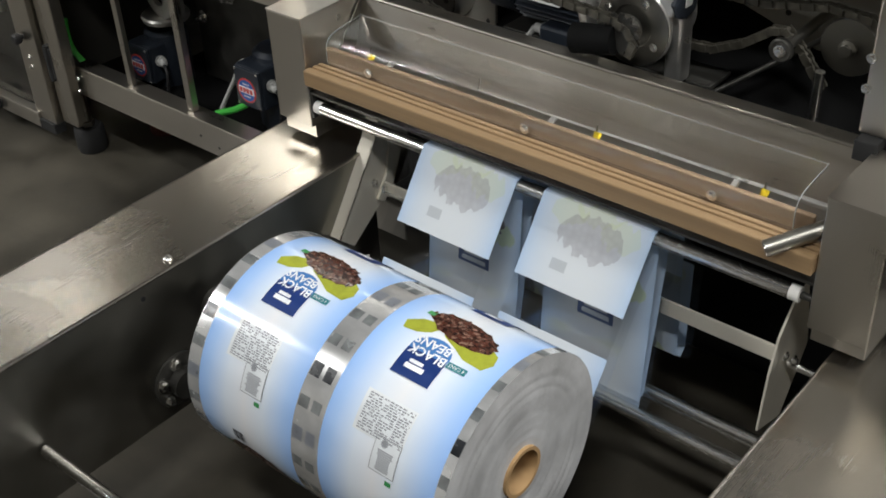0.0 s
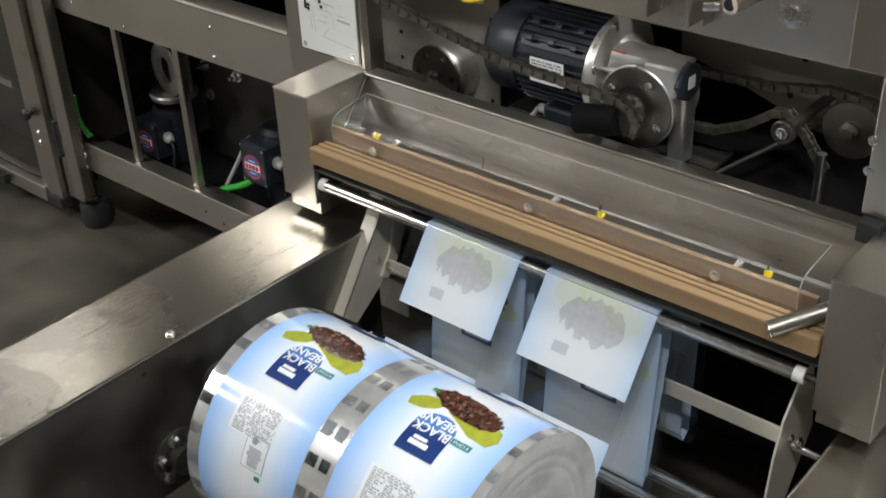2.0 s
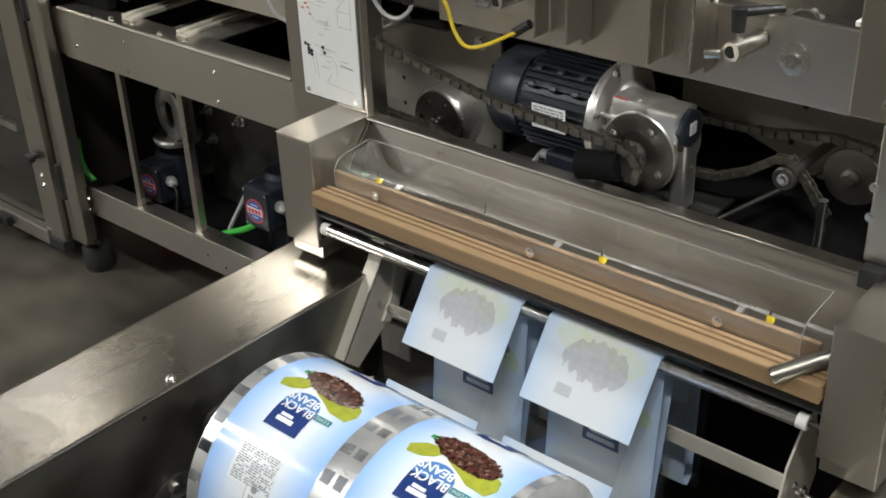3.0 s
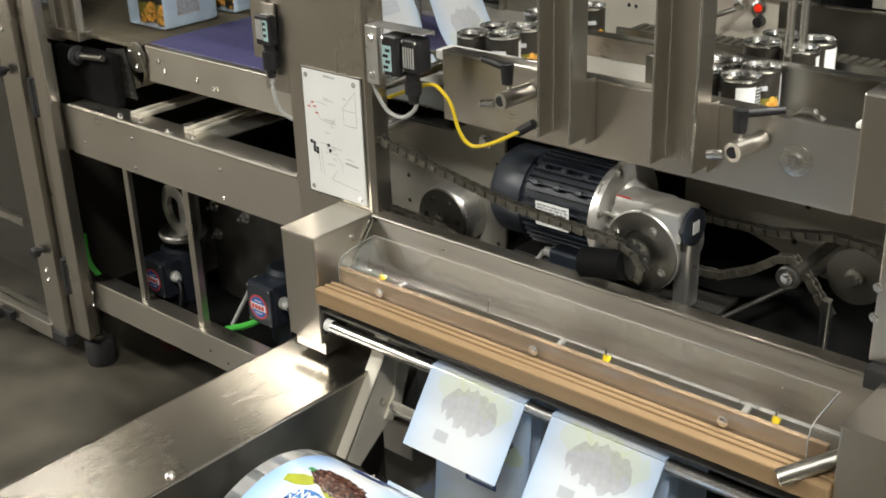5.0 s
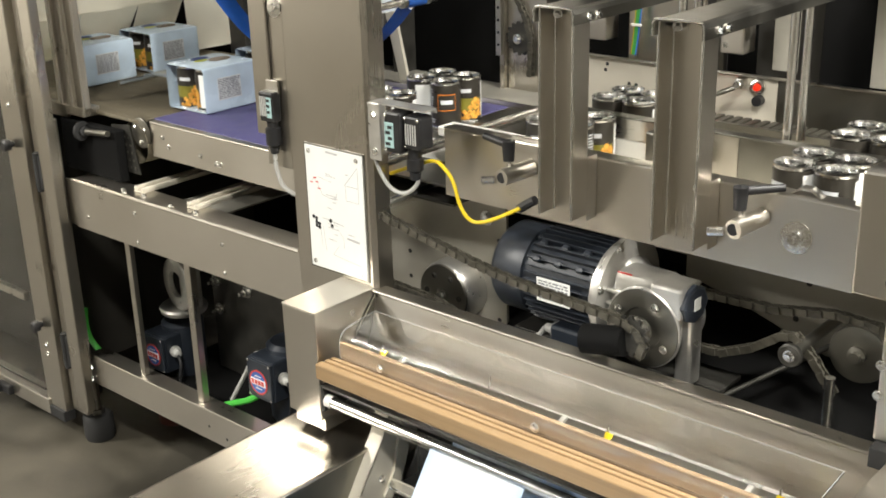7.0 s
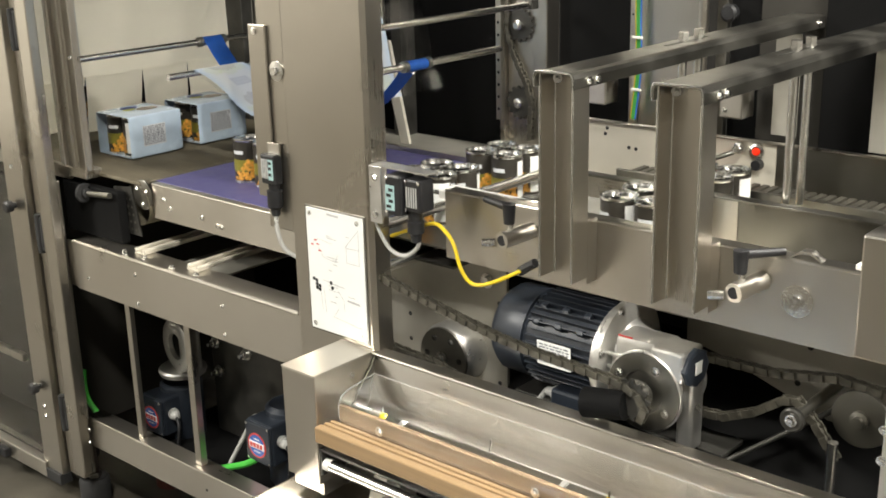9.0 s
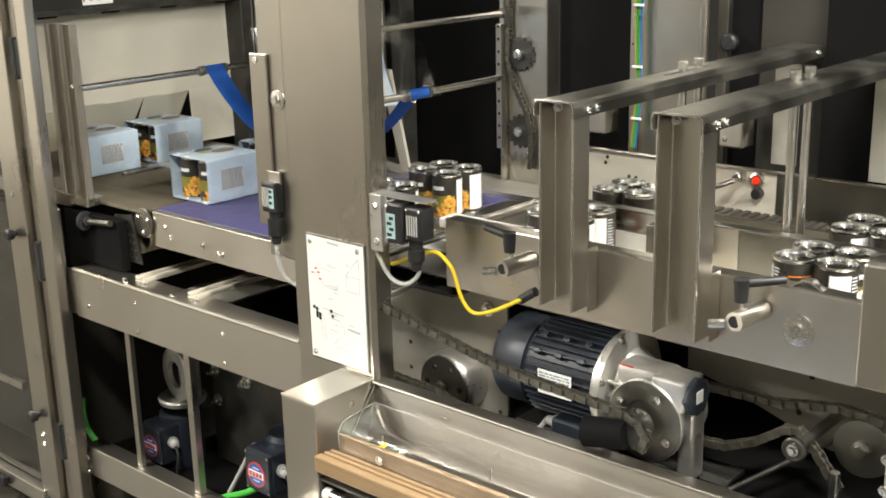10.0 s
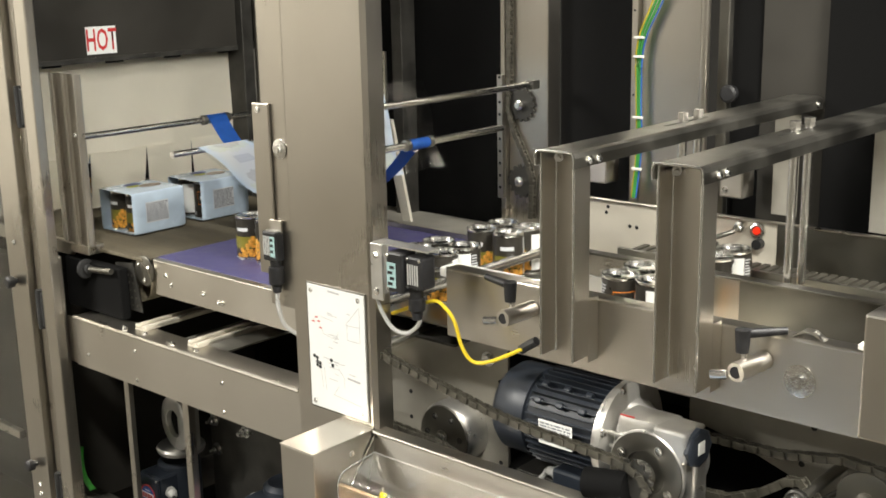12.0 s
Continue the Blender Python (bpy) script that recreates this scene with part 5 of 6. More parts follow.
# ---- rear of the machine ----
def rear():
    t = thing("rear_enclosure", "black rear doors between stainless frame posts", "enclosure")
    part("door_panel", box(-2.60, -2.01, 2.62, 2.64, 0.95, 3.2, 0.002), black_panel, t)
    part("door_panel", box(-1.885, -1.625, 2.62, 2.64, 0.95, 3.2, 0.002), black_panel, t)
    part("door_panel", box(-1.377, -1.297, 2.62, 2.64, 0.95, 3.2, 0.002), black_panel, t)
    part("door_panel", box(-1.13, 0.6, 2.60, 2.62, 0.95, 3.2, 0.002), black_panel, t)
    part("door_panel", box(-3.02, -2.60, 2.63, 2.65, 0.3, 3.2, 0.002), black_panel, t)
    part("grey_panel", box(-1.297, -1.13, 2.615, 2.635, 1.0, 3.2, 0.002), tunnel_mat, t)
    part("sill", box(-2.6, -1.63, 2.40, 2.60, 0.985, 1.005, 0.002), matt_plate, t)
    part("chain_post", box(-2.02, -1.887, 2.565, 2.62, 0.95, 3.2, 0.003), steel_v, t)
    part("post_flange", box(-2.036, -2.021, 2.548, 2.575, 0.95, 3.2, 0.002), steel_v, t)
    part("cable_post", box(-1.606, -1.437, 2.575, 2.62, 0.95, 3.2, 0.003), steel_v, t)
    part("cable_post_edge", box(-1.625, -1.607, 2.56, 2.62, 0.95, 3.2, 0.002), steel_v, t)
    part("door_tube", cyl((-1.422, 2.565, 1.15), (-1.422, 2.565, 3.2), 0.012, n=14), steel_v, t, smooth=True)
    part("door_edge", box(-1.405, -1.377, 2.60, 2.62, 1.0, 3.2, 0.002), steel_dull, t)
    for z in (1.30, 1.41, 1.505, 1.62):
        part("post_screw", cyl((-1.616, 2.5595, z), (-1.616, 2.5585, z), 0.003, n=8), black_plastic, t)
    part("knob", lathe((-1.365, 2.62, 1.425), (0, -1, 0), [(0, 0.008), (0.02, 0.008), (0.022, 0.02), (0.04, 0.022), (0.045, 0.016), (0.045, 0)], 18), black_plastic, t, "black door knob", smooth=True)
    for x, top, count in ((-2.475, 1.49, 11), (-2.030, 1.442, 10)):
        s = part("slotted_strip", box(x - 0.009, x + 0.009, 2.535, 2.545, 1.10, top, 0.001), steel_v, t)
        for k in range(count):
            part("strip_hole", cyl((x, 2.5345, 1.13 + k * 0.034), (x, 2.536, 1.13 + k * 0.034), 0.0045, n=8), black_plastic, s)
    part("dark_post", box(-2.44, -2.40, 2.54, 2.60, 0.95, 3.2, 0.002), dark_steel, t)
    b = thing("rear_side_plate", "bare stainless rear side plate of the infeed", "plate")
    # one stainless plate, its left drawn pale for the light it reflects
    part("plate", box(-1.70, -1.16, 2.45, 2.456, 0.98, 1.158, 0.001), steel_pale, b)
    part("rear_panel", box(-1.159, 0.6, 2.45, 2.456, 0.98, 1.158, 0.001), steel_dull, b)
    part("plate_fold", box(-1.70, 0.6, 2.44, 2.456, 1.156, 1.16, 0.001), steel, b)
    for x, z in ((-1.62, 1.125), (-1.55, 1.098), (-1.53, 1.097), (-1.615, 1.14)):
        part("bolt_hole", cyl((x, 2.4495, z), (x, 2.451, z), 0.005, n=10), black_plastic, b)
    k = thing("red_button", "glowing red push button and steel fitting on the rear plate", "button")
    part("ring", lathe((-1.205, 2.45, 1.135), (0, -1, 0), [(0, 0.018), (0.008, 0.018), (0.01, 0.012)], 20), chrome, k, smooth=True)
    part("lens", lathe((-1.205, 2.442, 1.135), (0, -1, 0), [(0, 0.009), (0.006, 0.008), (0.008, 0)], 16), red_lamp, k, "red lens", smooth=True)
    part("fitting", lathe((-1.245, 2.45, 1.14), (0, -1, 0), [(0, 0.014), (0.02, 0.014), (0.022, 0.008), (0.035, 0.008), (0.035, 0)], 6), chrome, k)
    part("hose", tube([(-1.245, 2.41, 1.135), (-1.28, 2.39, 1.12), (-1.34, 2.40, 1.10)], 0.006), steel_dull, k, smooth=True)
    part("red_sleeve", cyl((-1.31, 2.395, 1.11), (-1.285, 2.39, 1.118), 0.009), red_lamp, k, smooth=True)
    part("black_knob", lathe((-1.20, 2.45, 1.105), (0, -1, 0), [(0, 0.012), (0.02, 0.012), (0.02, 0)], 14), black_plastic, k)
    for x0, x1, z0, z1 in ((-1.735, -1.655, 1.185, 1.275), (-1.335, -1.275, 1.19, 1.265)):
        j = thing("junction_box", "small stainless junction box on the rear frame", "box", "junction boxes")
        part("body", box(x0, x1, 2.50, 2.56, z0, z1, 0.004), steel, j)
        bolt((x0 + 0.015, 2.50, z0 + 0.02), (0, -1, 0), j, 0.005, 0.004)
    p = thing("copper_plate", "brownish steel plate hanging behind the infeed", "plate")
    part("plate", box(-1.232, -1.17, 2.565, 2.57, 1.150, 1.39, 0.001), matt_plate, p)
    q = copy_thing(p, pose(0.236, 0, -0.012))
    for off, m, r in ((0.0, wire_yellow, 0.0022), (0.005, wire_green, 0.0032), (0.011, wire_green, 0.0032), (0.016, blue_wire, 0.0022), (0.004, wire_yellow, 0.0022)):
        cable("wire", "wire of the bundle tied to the rear post", [(-1.50 + off * 3, 2.56, 2.0), (-1.545 + off * 2, 2.555, 1.70), (-1.60 + off * 1.3, 2.55, 1.545), (-1.602 + off * 0.9, 2.55, 1.42), (-1.598 + off * 0.9, 2.55, 1.28), (-1.604 + off * 0.8, 2.54, 1.15)], r, m)
    for z in (1.555, 1.508, 1.356, 1.225):
        tagged(finish(box(-1.607, -1.578, 2.540, 2.546, z - 0.003, z + 0.003, 0.001), "cable_tie", white_plastic), "white cable tie round the wires", "cable tie")
    u = thing("lift_chain_unit", "vertical chain with two black sprockets on the rear post", "chain unit")
    for z in (1.362, 1.150):
        sp = sprocket((-1.972, 2.562, z), (0, -1, 0), 0.042, 15, 0.006, u)
        part("hub", lathe((-1.972, 2.556, z), (0, -1, 0), [(0, 0.014), (0.012, 0.014), (0.014, 0.008), (0.018, 0.008), (0.018, 0)], 16), chrome, sp, smooth=True)
    chain([(-2.006, 2.555, 2.0), (-2.010, 2.555, 1.40), (-2.012, 2.555, 1.35), (-1.995, 2.555, 1.29), (-1.945, 2.555, 1.20), (-1.930, 2.555, 1.15), (-1.935, 2.555, 1.05)], "lift_chain", "black vertical chain running over two sprockets")
    a = thing("slanted_arm", "light steel slanted arm behind the film bar", "arm")
    part("arm", prism([(-2.30, 1.02), (-2.268, 1.02), (-2.335, 1.31), (-2.375, 1.31)], "y", 2.42, 2.43), steel_pale, a)


rear()


# ---- printed film ----
REPEAT = 0.622          # one print repeat, half the roll's girth
ROLL = (1.035, 0.42, 0.198)     # y and z of the axis, radius
XL, XR = -1.342, -0.788
LANES = ((-1.313, -1.092), (-1.033, -0.806))


def film_material(name, base_alpha=0.9, ghost=0.45, label=0.2):
    """White film with a pale blue edge in two lanes, ghosted print and a clear window in every repeat."""
    m = bpy.data.materials.new(name)
    m.use_nodes = True
    nt = m.node_tree
    nt.nodes.clear()
    L = nt.links.new
    uv = nt.nodes.new("ShaderNodeUVMap")
    sep = nt.nodes.new("ShaderNodeSeparateXYZ")
    L(uv.outputs[0], sep.inputs[0])
    u0_, v0_ = sep.outputs[0], sep.outputs[1]

    def op(kind, a, b=None, c=None):
        n = nt.nodes.new("ShaderNodeMath")
        n.operation = kind
        for i, k in enumerate((a, b, c)):
            if k is None:
                continue
            if isinstance(k, (int, float)):
                n.inputs[i].default_value = k
            else:
                L(k, n.inputs[i])
        return n.outputs[0]

    wob = nt.nodes.new("ShaderNodeTexNoise")
    wob.inputs["Scale"].default_value, wob.inputs["Detail"].default_value = 14, 4
    L(uv.outputs[0], wob.inputs["Vector"])
    u, v = u0_, v0_
    off = op("SUBTRACT", wob.outputs["Fac"], 0.5)

    def rect(u0, u1, v0, v1):
        a = op("COMPARE", u, (u0 + u1) / 2, (u1 - u0) / 2)
        b = op("COMPARE", v, (v0 + v1) / 2, (v1 - v0) / 2)
        return op("MULTIPLY", a, b)

    def oval(cu, cv, ru, rv):
        a = op("POWER", op("DIVIDE", op("ADD", op("SUBTRACT", u, cu), op("MULTIPLY", off, 0.14)), ru), 2)
        b = op("POWER", op("DIVIDE", op("ADD", op("SUBTRACT", v, cv), op("MULTIPLY", off, 0.08)), rv), 2)
        return op("LESS_THAN", op("ADD", a, b), 1.0)

    def paint(under, mask, colour, amount):
        n = nt.nodes.new("ShaderNodeMix")
        n.data_type = "RGBA"
        L(op("MULTIPLY", mask, amount), n.inputs["Factor"])
        L(under, n.inputs["A"])
        n.inputs["B"].default_value = (*colour, 1)
        return n.outputs["Result"]
    # lane: white middle, blue sides
    side = op("POWER", op("ABSOLUTE", op("MULTIPLY", op("SUBTRACT", u, 0.5), 2.0)), 3.0)
    base = nt.nodes.new("ShaderNodeMix")
    base.data_type = "RGBA"
    L(side, base.inputs["Factor"])
    base.inputs["A"].default_value = (0.82, 0.85, 0.87, 1)
    base.inputs["B"].default_value = (0.58, 0.72, 0.90, 1)
    c = base.outputs["Result"]
    grain_at = nt.nodes.new("ShaderNodeMapping")
    grain_at.inputs["Scale"].default_value = (20, 56, 1)
    L(uv.outputs[0], grain_at.inputs[0])
    grain = nt.nodes.new("ShaderNodeTexVoronoi")
    grain.inputs["Scale"].default_value = 1.0
    L(grain_at.outputs[0], grain.inputs["Vector"])
    beans = op("MULTIPLY_ADD", grain.outputs["Distance"], 0.45, 0.7)
    for cv in (0.285, 0.58):
        for du, dv, ru, rv in ((0.26, 0.035, 0.17, 0.040), (-0.22, 0.055, 0.16, 0.035), (0.02, 0.07, 0.2, 0.03)):
            c = paint(c, oval(0.50 + du, cv + dv, ru, rv), (0.66, 0.76, 0.30), ghost * 0.55)
        c = paint(c, op("MULTIPLY", oval(0.53, cv, 0.29, 0.060), beans), (0.20, 0.17, 0.20), ghost * 0.85)
    c = paint(c, rect(0.34, 0.68, 0.415, 0.47), (0.03, 0.08, 0.26), label)
    c = paint(c, rect(0.40, 0.62, 0.425, 0.437), (0.8, 0.85, 0.9), label)
    c = paint(c, rect(0.38, 0.64, 0.444, 0.460), (0.8, 0.85, 0.9), label)
    c = paint(c, rect(0.34, 0.68, 0.71, 0.765), (0.03, 0.08, 0.26), label)
    c = paint(c, rect(0.40, 0.62, 0.72, 0.732), (0.8, 0.85, 0.9), label)
    c = paint(c, rect(0.38, 0.64, 0.739, 0.755), (0.8, 0.85, 0.9), label)
    c = paint(c, rect(0.27, 0.41, 0.170, 0.202), (0.3, 0.33, 0.36), ghost)
    b = nt.nodes.new("ShaderNodeBsdfPrincipled")
    b.inputs["Roughness"].default_value = 0.42
    L(c, b.inputs["Base Color"])
    tl = nt.nodes.new("ShaderNodeBsdfTranslucent")
    L(c, tl.inputs["Color"])
    mix = nt.nodes.new("ShaderNodeMixShader")
    mix.inputs[0].default_value = 0.3
    L(b.outputs[0], mix.inputs[1])
    L(tl.outputs[0], mix.inputs[2])
    clear = nt.nodes.new("ShaderNodeBsdfTransparent")
    clear.inputs[0].default_value = (0.95, 0.96, 0.97, 1)
    gl = nt.nodes.new("ShaderNodeBsdfGlossy")
    gl.inputs["Roughness"].default_value = 0.08
    film = nt.nodes.new("ShaderNodeMixShader")
    film.inputs[0].default_value = 0.08
    L(clear.outputs[0], film.inputs[1])
    L(gl.outputs[0], film.inputs[2])
    # printed area: lane columns, outside the clear window
    inside = op("MULTIPLY", op("COMPARE", u, 0.5, 0.5), op("GREATER_THAN", v, 0.12))
    cover = op("MULTIPLY", inside, base_alpha)
    fin = nt.nodes.new("ShaderNodeMixShader")
    L(cover, fin.inputs[0])
    L(film.outputs[0], fin.inputs[1])
    L(mix.outputs[0], fin.inputs[2])
    out = nt.nodes.new("ShaderNodeOutputMaterial")
    L(fin.outputs[0], out.inputs[0])
    return m


film_print = film_material("printed_film", 0.92, 0.36, 0.3)
film_drawn = film_material("drawn_film", 0.72, 0.35)
film_outer = film_material("printed_film_outside", 0.9, 0.95, 0.9)


def film_strip(length, v0, v1, parent, name="film_strip", xs=None, bow=0.0):
    """A rigid strip of film, across x, with its length along local y; v0 to v1 of the repeat."""
    bm = bmesh.new()
    uvl = bm.loops.layers.uv.new("UVMap")
    cols = []
    for a, b in LANES:
        cols += [(a, 0.0, b, 1.0)]
    cols = [(XL, -1, LANES[0][0], -0.5), cols[0], (LANES[0][1], -0.5, LANES[1][0], -1), cols[1], (LANES[1][1], -0.5, XR, -1)]
    for layer, (xa, ua, xb, ub) in [(0, c) for c in cols] + [(1, cols[1]), (1, cols[3])]:
        w = -0.0009 * layer
        q = [((xa, -length / 2, w), (ua, v0)), ((xb, -length / 2, w), (ub, v0)), ((xb, length / 2, w), (ub, v1)), ((xa, length / 2, w), (ua, v1))]
        f = bm.faces.new([bm.verts.new(p) for p, _ in q])
        f.material_index = layer
        for lp, (_, k) in zip(f.loops, q):
            lp[uvl].uv = k
    me = bpy.data.meshes.new(name)
    bm.to_mesh(me)
    bm.free()
    me.materials.append(film_print)
    me.materials.append(film_outer)
    ob = new(name, me)
    ob.parent = parent
    return ob


# ---- the film roll ----
def wrapped(bm, x, angle, flip=1.0, lift=0.0006):
    """Lays a flat pattern (x along the roll, y round it) on the roll, in the roll's own space."""
    r = ROLL[2] + lift
    for v in bm.verts:
        a = radians(angle) + v.co.y / r
        v.co = Vector((x + v.co.x, -r * math.cos(a), r * math.sin(a)))
    return bm


def flat(w, h, nx=1, ny=8, cx=0.0, cy=0.0):
    bm = bmesh.new()
    g = [[bm.verts.new((cx - w / 2 + w * i / nx, cy - h / 2 + h * j / ny, 0)) for i in range(nx + 1)] for j in range(ny + 1)]
    for j in range(ny):
        for i in range(nx):
            bm.faces.new((g[j][i], g[j][i + 1], g[j + 1][i + 1], g[j + 1][i]))
    return bm


def rotated(bm, deg):
    c, s = math.cos(radians(deg)), math.sin(radians(deg))
    for v in bm.verts:
        v.co = Vector((c * v.co.x - s * v.co.y, s * v.co.x + c * v.co.y, 0))
    return bm


def blob(w, h, seed, n=28, rough=0.12):
    rr = random.Random(seed)
    bm = bmesh.new()
    c = bm.verts.new((0, 0, 0))
    edge = [1 + rr.uniform(-rough, rough) for _ in range(n)]
    steps = 1 if max(w, h) < 0.02 else 6
    last = None
    for q in range(1, steps + 1):
        ring = [bm.verts.new((w / 2 * edge[i] * math.cos(2 * math.pi * i / n) * q / steps, h / 2 * edge[i] * math.sin(2 * math.pi * i / n) * q / steps, 0)) for i in range(n)]
        for i in range(n):
            bm.faces.new((c, ring[i], ring[(i + 1) % n]) if last is None else (last[i], ring[i], ring[(i + 1) % n], last[(i + 1) % n]))
        last = ring
    return bm


def roll_material():
    """White film with pale blue lane edges, by the place along the roll."""
    m = mat("rolled_film", (0.7, 0.75, 0.8), 0.16, 0, 0.02, 4, coat=0.4)
    nt = m.node_tree
    b = nt.nodes["Principled BSDF"]
    uv = nt.nodes.new("ShaderNodeUVMap")
    sep = nt.nodes.new("ShaderNodeSeparateXYZ")
    nt.links.new(uv.outputs[0], sep.inputs[0])
    ramp = nt.nodes.new("ShaderNodeValToRGB")
    e = ramp.color_ramp.elements
    e[0].position, e[0].color = 0.0, (0.30, 0.48, 0.84, 1)
    e[1].position, e[1].color = 1.0, (0.30, 0.48, 0.84, 1)
    for p, c in ((0.10, (0.40, 0.57, 0.87, 1)), (0.30, (0.70, 0.77, 0.86, 1)), (0.5, (0.80, 0.81, 0.83, 1)), (0.70, (0.70, 0.77, 0.86, 1)), (0.90, (0.40, 0.57, 0.87, 1))):
        k = ramp.color_ramp.elements.new(p)
        k.color = c
    nt.links.new(sep.outputs[0], ramp.inputs[0])
    nt.links.new(ramp.outputs[0], b.inputs["Base Color"])
    return m


def film_roll():
    t = tagged(empty("film_roll", pose(0, ROLL[0], ROLL[1])), "large roll of pale blue printed packaging film on a cardboard core", "film roll")
    r = ROLL[2]
    rm = roll_material()
    clear_band = mat("clear_film_layers", (0.66, 0.66, 0.65), 0.2, 0.6, 0.22, 16, 0.10, 40, (0.6, 1, 1), 0.10, coat=0.4)
    endm = mat("wound_film_edge", (0.46, 0.46, 0.46), 0.4, 0.1, 0.22, 14, 0.25, 90, (1, 1, 1), 0.1)
    # wound lanes and clear bands
    edges = [XL, LANES[0][0], LANES[0][1], LANES[1][0], LANES[1][1], XR]
    for k in range(5):
        a, b = edges[k], edges[k + 1]
        bm = bmesh.new()
        uvl = bm.loops.layers.uv.new("UVMap")
        n, nx = 96, 10
        ring = [[bm.verts.new((a + (b - a) * i / nx, -r * math.cos(2 * math.pi * j / n), r * math.sin(2 * math.pi * j / n))) for i in range(nx + 1)] for j in range(n)]
        for j in range(n):
            for i in range(nx):
                f = bm.faces.new((ring[j][i], ring[j][i + 1], ring[(j + 1) % n][i + 1], ring[(j + 1) % n][i]))
                for lp, uu in zip(f.loops, (i / nx, (i + 1) / nx, (i + 1) / nx, i / nx)):
                    lp[uvl].uv = (uu, 0)
        part("printed_lane" if k % 2 else "clear_band", bm, rm if k % 2 else clear_band, t, "" if k % 2 else "shiny clear film band", smooth=True)
    # wound end faces with slightly proud layers
    for x, s in ((XR, 1), (XL, -1)):
        prof = []
        rr = random.Random(3)
        n = 26
        for k in range(n + 1):
            q = r - (r - 0.044) * k / n
            prof.append((rr.uniform(-0.0006, 0.0008) if 0 < k < n else 0.0, q))
        part("wound_end", lathe((x, 0, 0), (s, 0, 0), prof, 72), endm, t, "grey wound edge of the film layers", smooth=True)
    part("core", lathe((XR + 0.006, 0, 0), (-1, 0, 0), [(0, 0.038), (0, 0.0445), (0.566, 0.0445), (0.566, 0.038), (0, 0.038)], 40), core_card, t, "brown cardboard core", smooth=True)
    # registration blocks in the bands
    reg = mat("grey_register_ink", (0.20, 0.21, 0.21), 0.2, 0.3, 0.4, 30)
    for a, b in ((XL, LANES[0][0]), (LANES[0][1], LANES[1][0]), (LANES[1][1], XR)):
        wide = b - a > 0.05
        for k in range(23):
            rows = ((a + (b - a) * 0.22, 0.36), (a + (b - a) * 0.69, 0.32)) if wide else ((a + (b - a) * 0.5, 0.9),)
            for xx, w in rows:
                part("register_mark", wrapped(flat((b - a) * w, 0.019 + 0.005 * (k % 3 == 0), 1, 3), xx, 48 + k * 360 / 23), ink_dark if k in (0, 11) else (reg if k % 3 else ink_grey), t)

    def put(bm, name, material, x, ang, lift, label=""):
        part(name, wrapped(bm, x, ang, 1, lift), material, t, label)
    rr = random.Random(12)
    for a, b in LANES:
        c = (a + b) / 2
        for g, full in [(rep + LABEL_ANGLE + d, f) for rep in (0, 180) for d, f in ((0, True), (58, False))]:
            # label panel with its words, beans and leaves; the print stands on its head
            put(rotated(blob(0.066, 0.038, 3, 7, 0.22), 20), "leaf_patch", ink_lime, c - 0.052, g + 17, 0.0005, "lime green printed leaves")
            put(rotated(blob(0.096, 0.050, 5, 9, 0.22), -12), "leaf_patch", ink_lime, c + 0.042, g + 17, 0.00055)
            put(rotated(blob(0.138, 0.058, 8, 34, 0.07), -10), "bean_picture_patch", bean, c + 0.006, g + 25, 0.0009, "printed heap of dark brown beans")
            bm = bmesh.new()
            for k in range(240):
                px, py = rr.gauss(0, 0.036), rr.gauss(0, 0.015)
                if (px / 0.069) ** 2 + (py / 0.029) ** 2 > 1:
                    continue
                e = blob(0.0088, 0.0056, k, 9, 0.05)
                rotated(e, rr.uniform(0, 180))
                for v in e.verts:
                    v.co += Vector((px, py, 0))
                me = bpy.data.meshes.new("tmp")
                for f in e.faces:
                    f.material_index = (0, 1, 0, 2, 1)[k % 5]
                e.to_mesh(me)
                e.free()
                bm.from_mesh(me)
                bpy.data.meshes.remove(me)
            put(rotated(bm, -10), "bean_print", BEANS, c + 0.006, g + 25, 0.0013, "single printed beans")
            put(flat(0.074, 0.048, 6, 10), "label_panel", ink_navy, c - 0.007, g - 3.0, 0.0012, "navy blue label panel")
            put(blob(0.074, 0.060, 2, 26, 0.01), "label_arch", ink_sky, c - 0.007, g + 5.5, 0.0010, "sky blue label arch")
            put(rotated(text_mesh("BEANS", 0.0225, 0.0005), 180), "letters", ink_white, c - 0.009, g + 9.8, 0.0018, "white letters BEANS")
            put(rotated(text_mesh("BLACK", 0.0225, 0.0005), 180), "letters", ink_white, c - 0.006, g + 4.0, 0.0018, "white letters BLACK")
            put(flat(0.036, 0.0085, 2, 2), "brand_bar", ink_white, c - 0.010, g - 4.5, 0.0018)
            put(flat(0.026, 0.0060, 2, 2), "brand_bar", ink_white, c - 0.012, g - 1.8, 0.0018)
            put(flat(0.036, 0.0115, 3, 3), "count_tag", ink_teal, c + 0.049, g + 4.2, 0.0012, "teal tag")
            put(rotated(text_mesh("4 CANS", 0.0088), 180), "letters", ink_white, c + 0.049, g + 4.2, 0.0018)
            put(flat(0.014, 0.010, 2, 2), "green_mark", ink_green, c - 0.064, g + 27, 0.0013)
            if not full:
                for k in range(7):
                    put(flat(0.0016 + 0.001 * (k % 3), 0.024, 1, 3), "bar_code_line", ink_dark, c - 0.035 + k * 0.004, g + 40, 0.0010)
                continue
            # panel of small print further round, with a code box
            g2 = g - 30
            bm = bmesh.new()
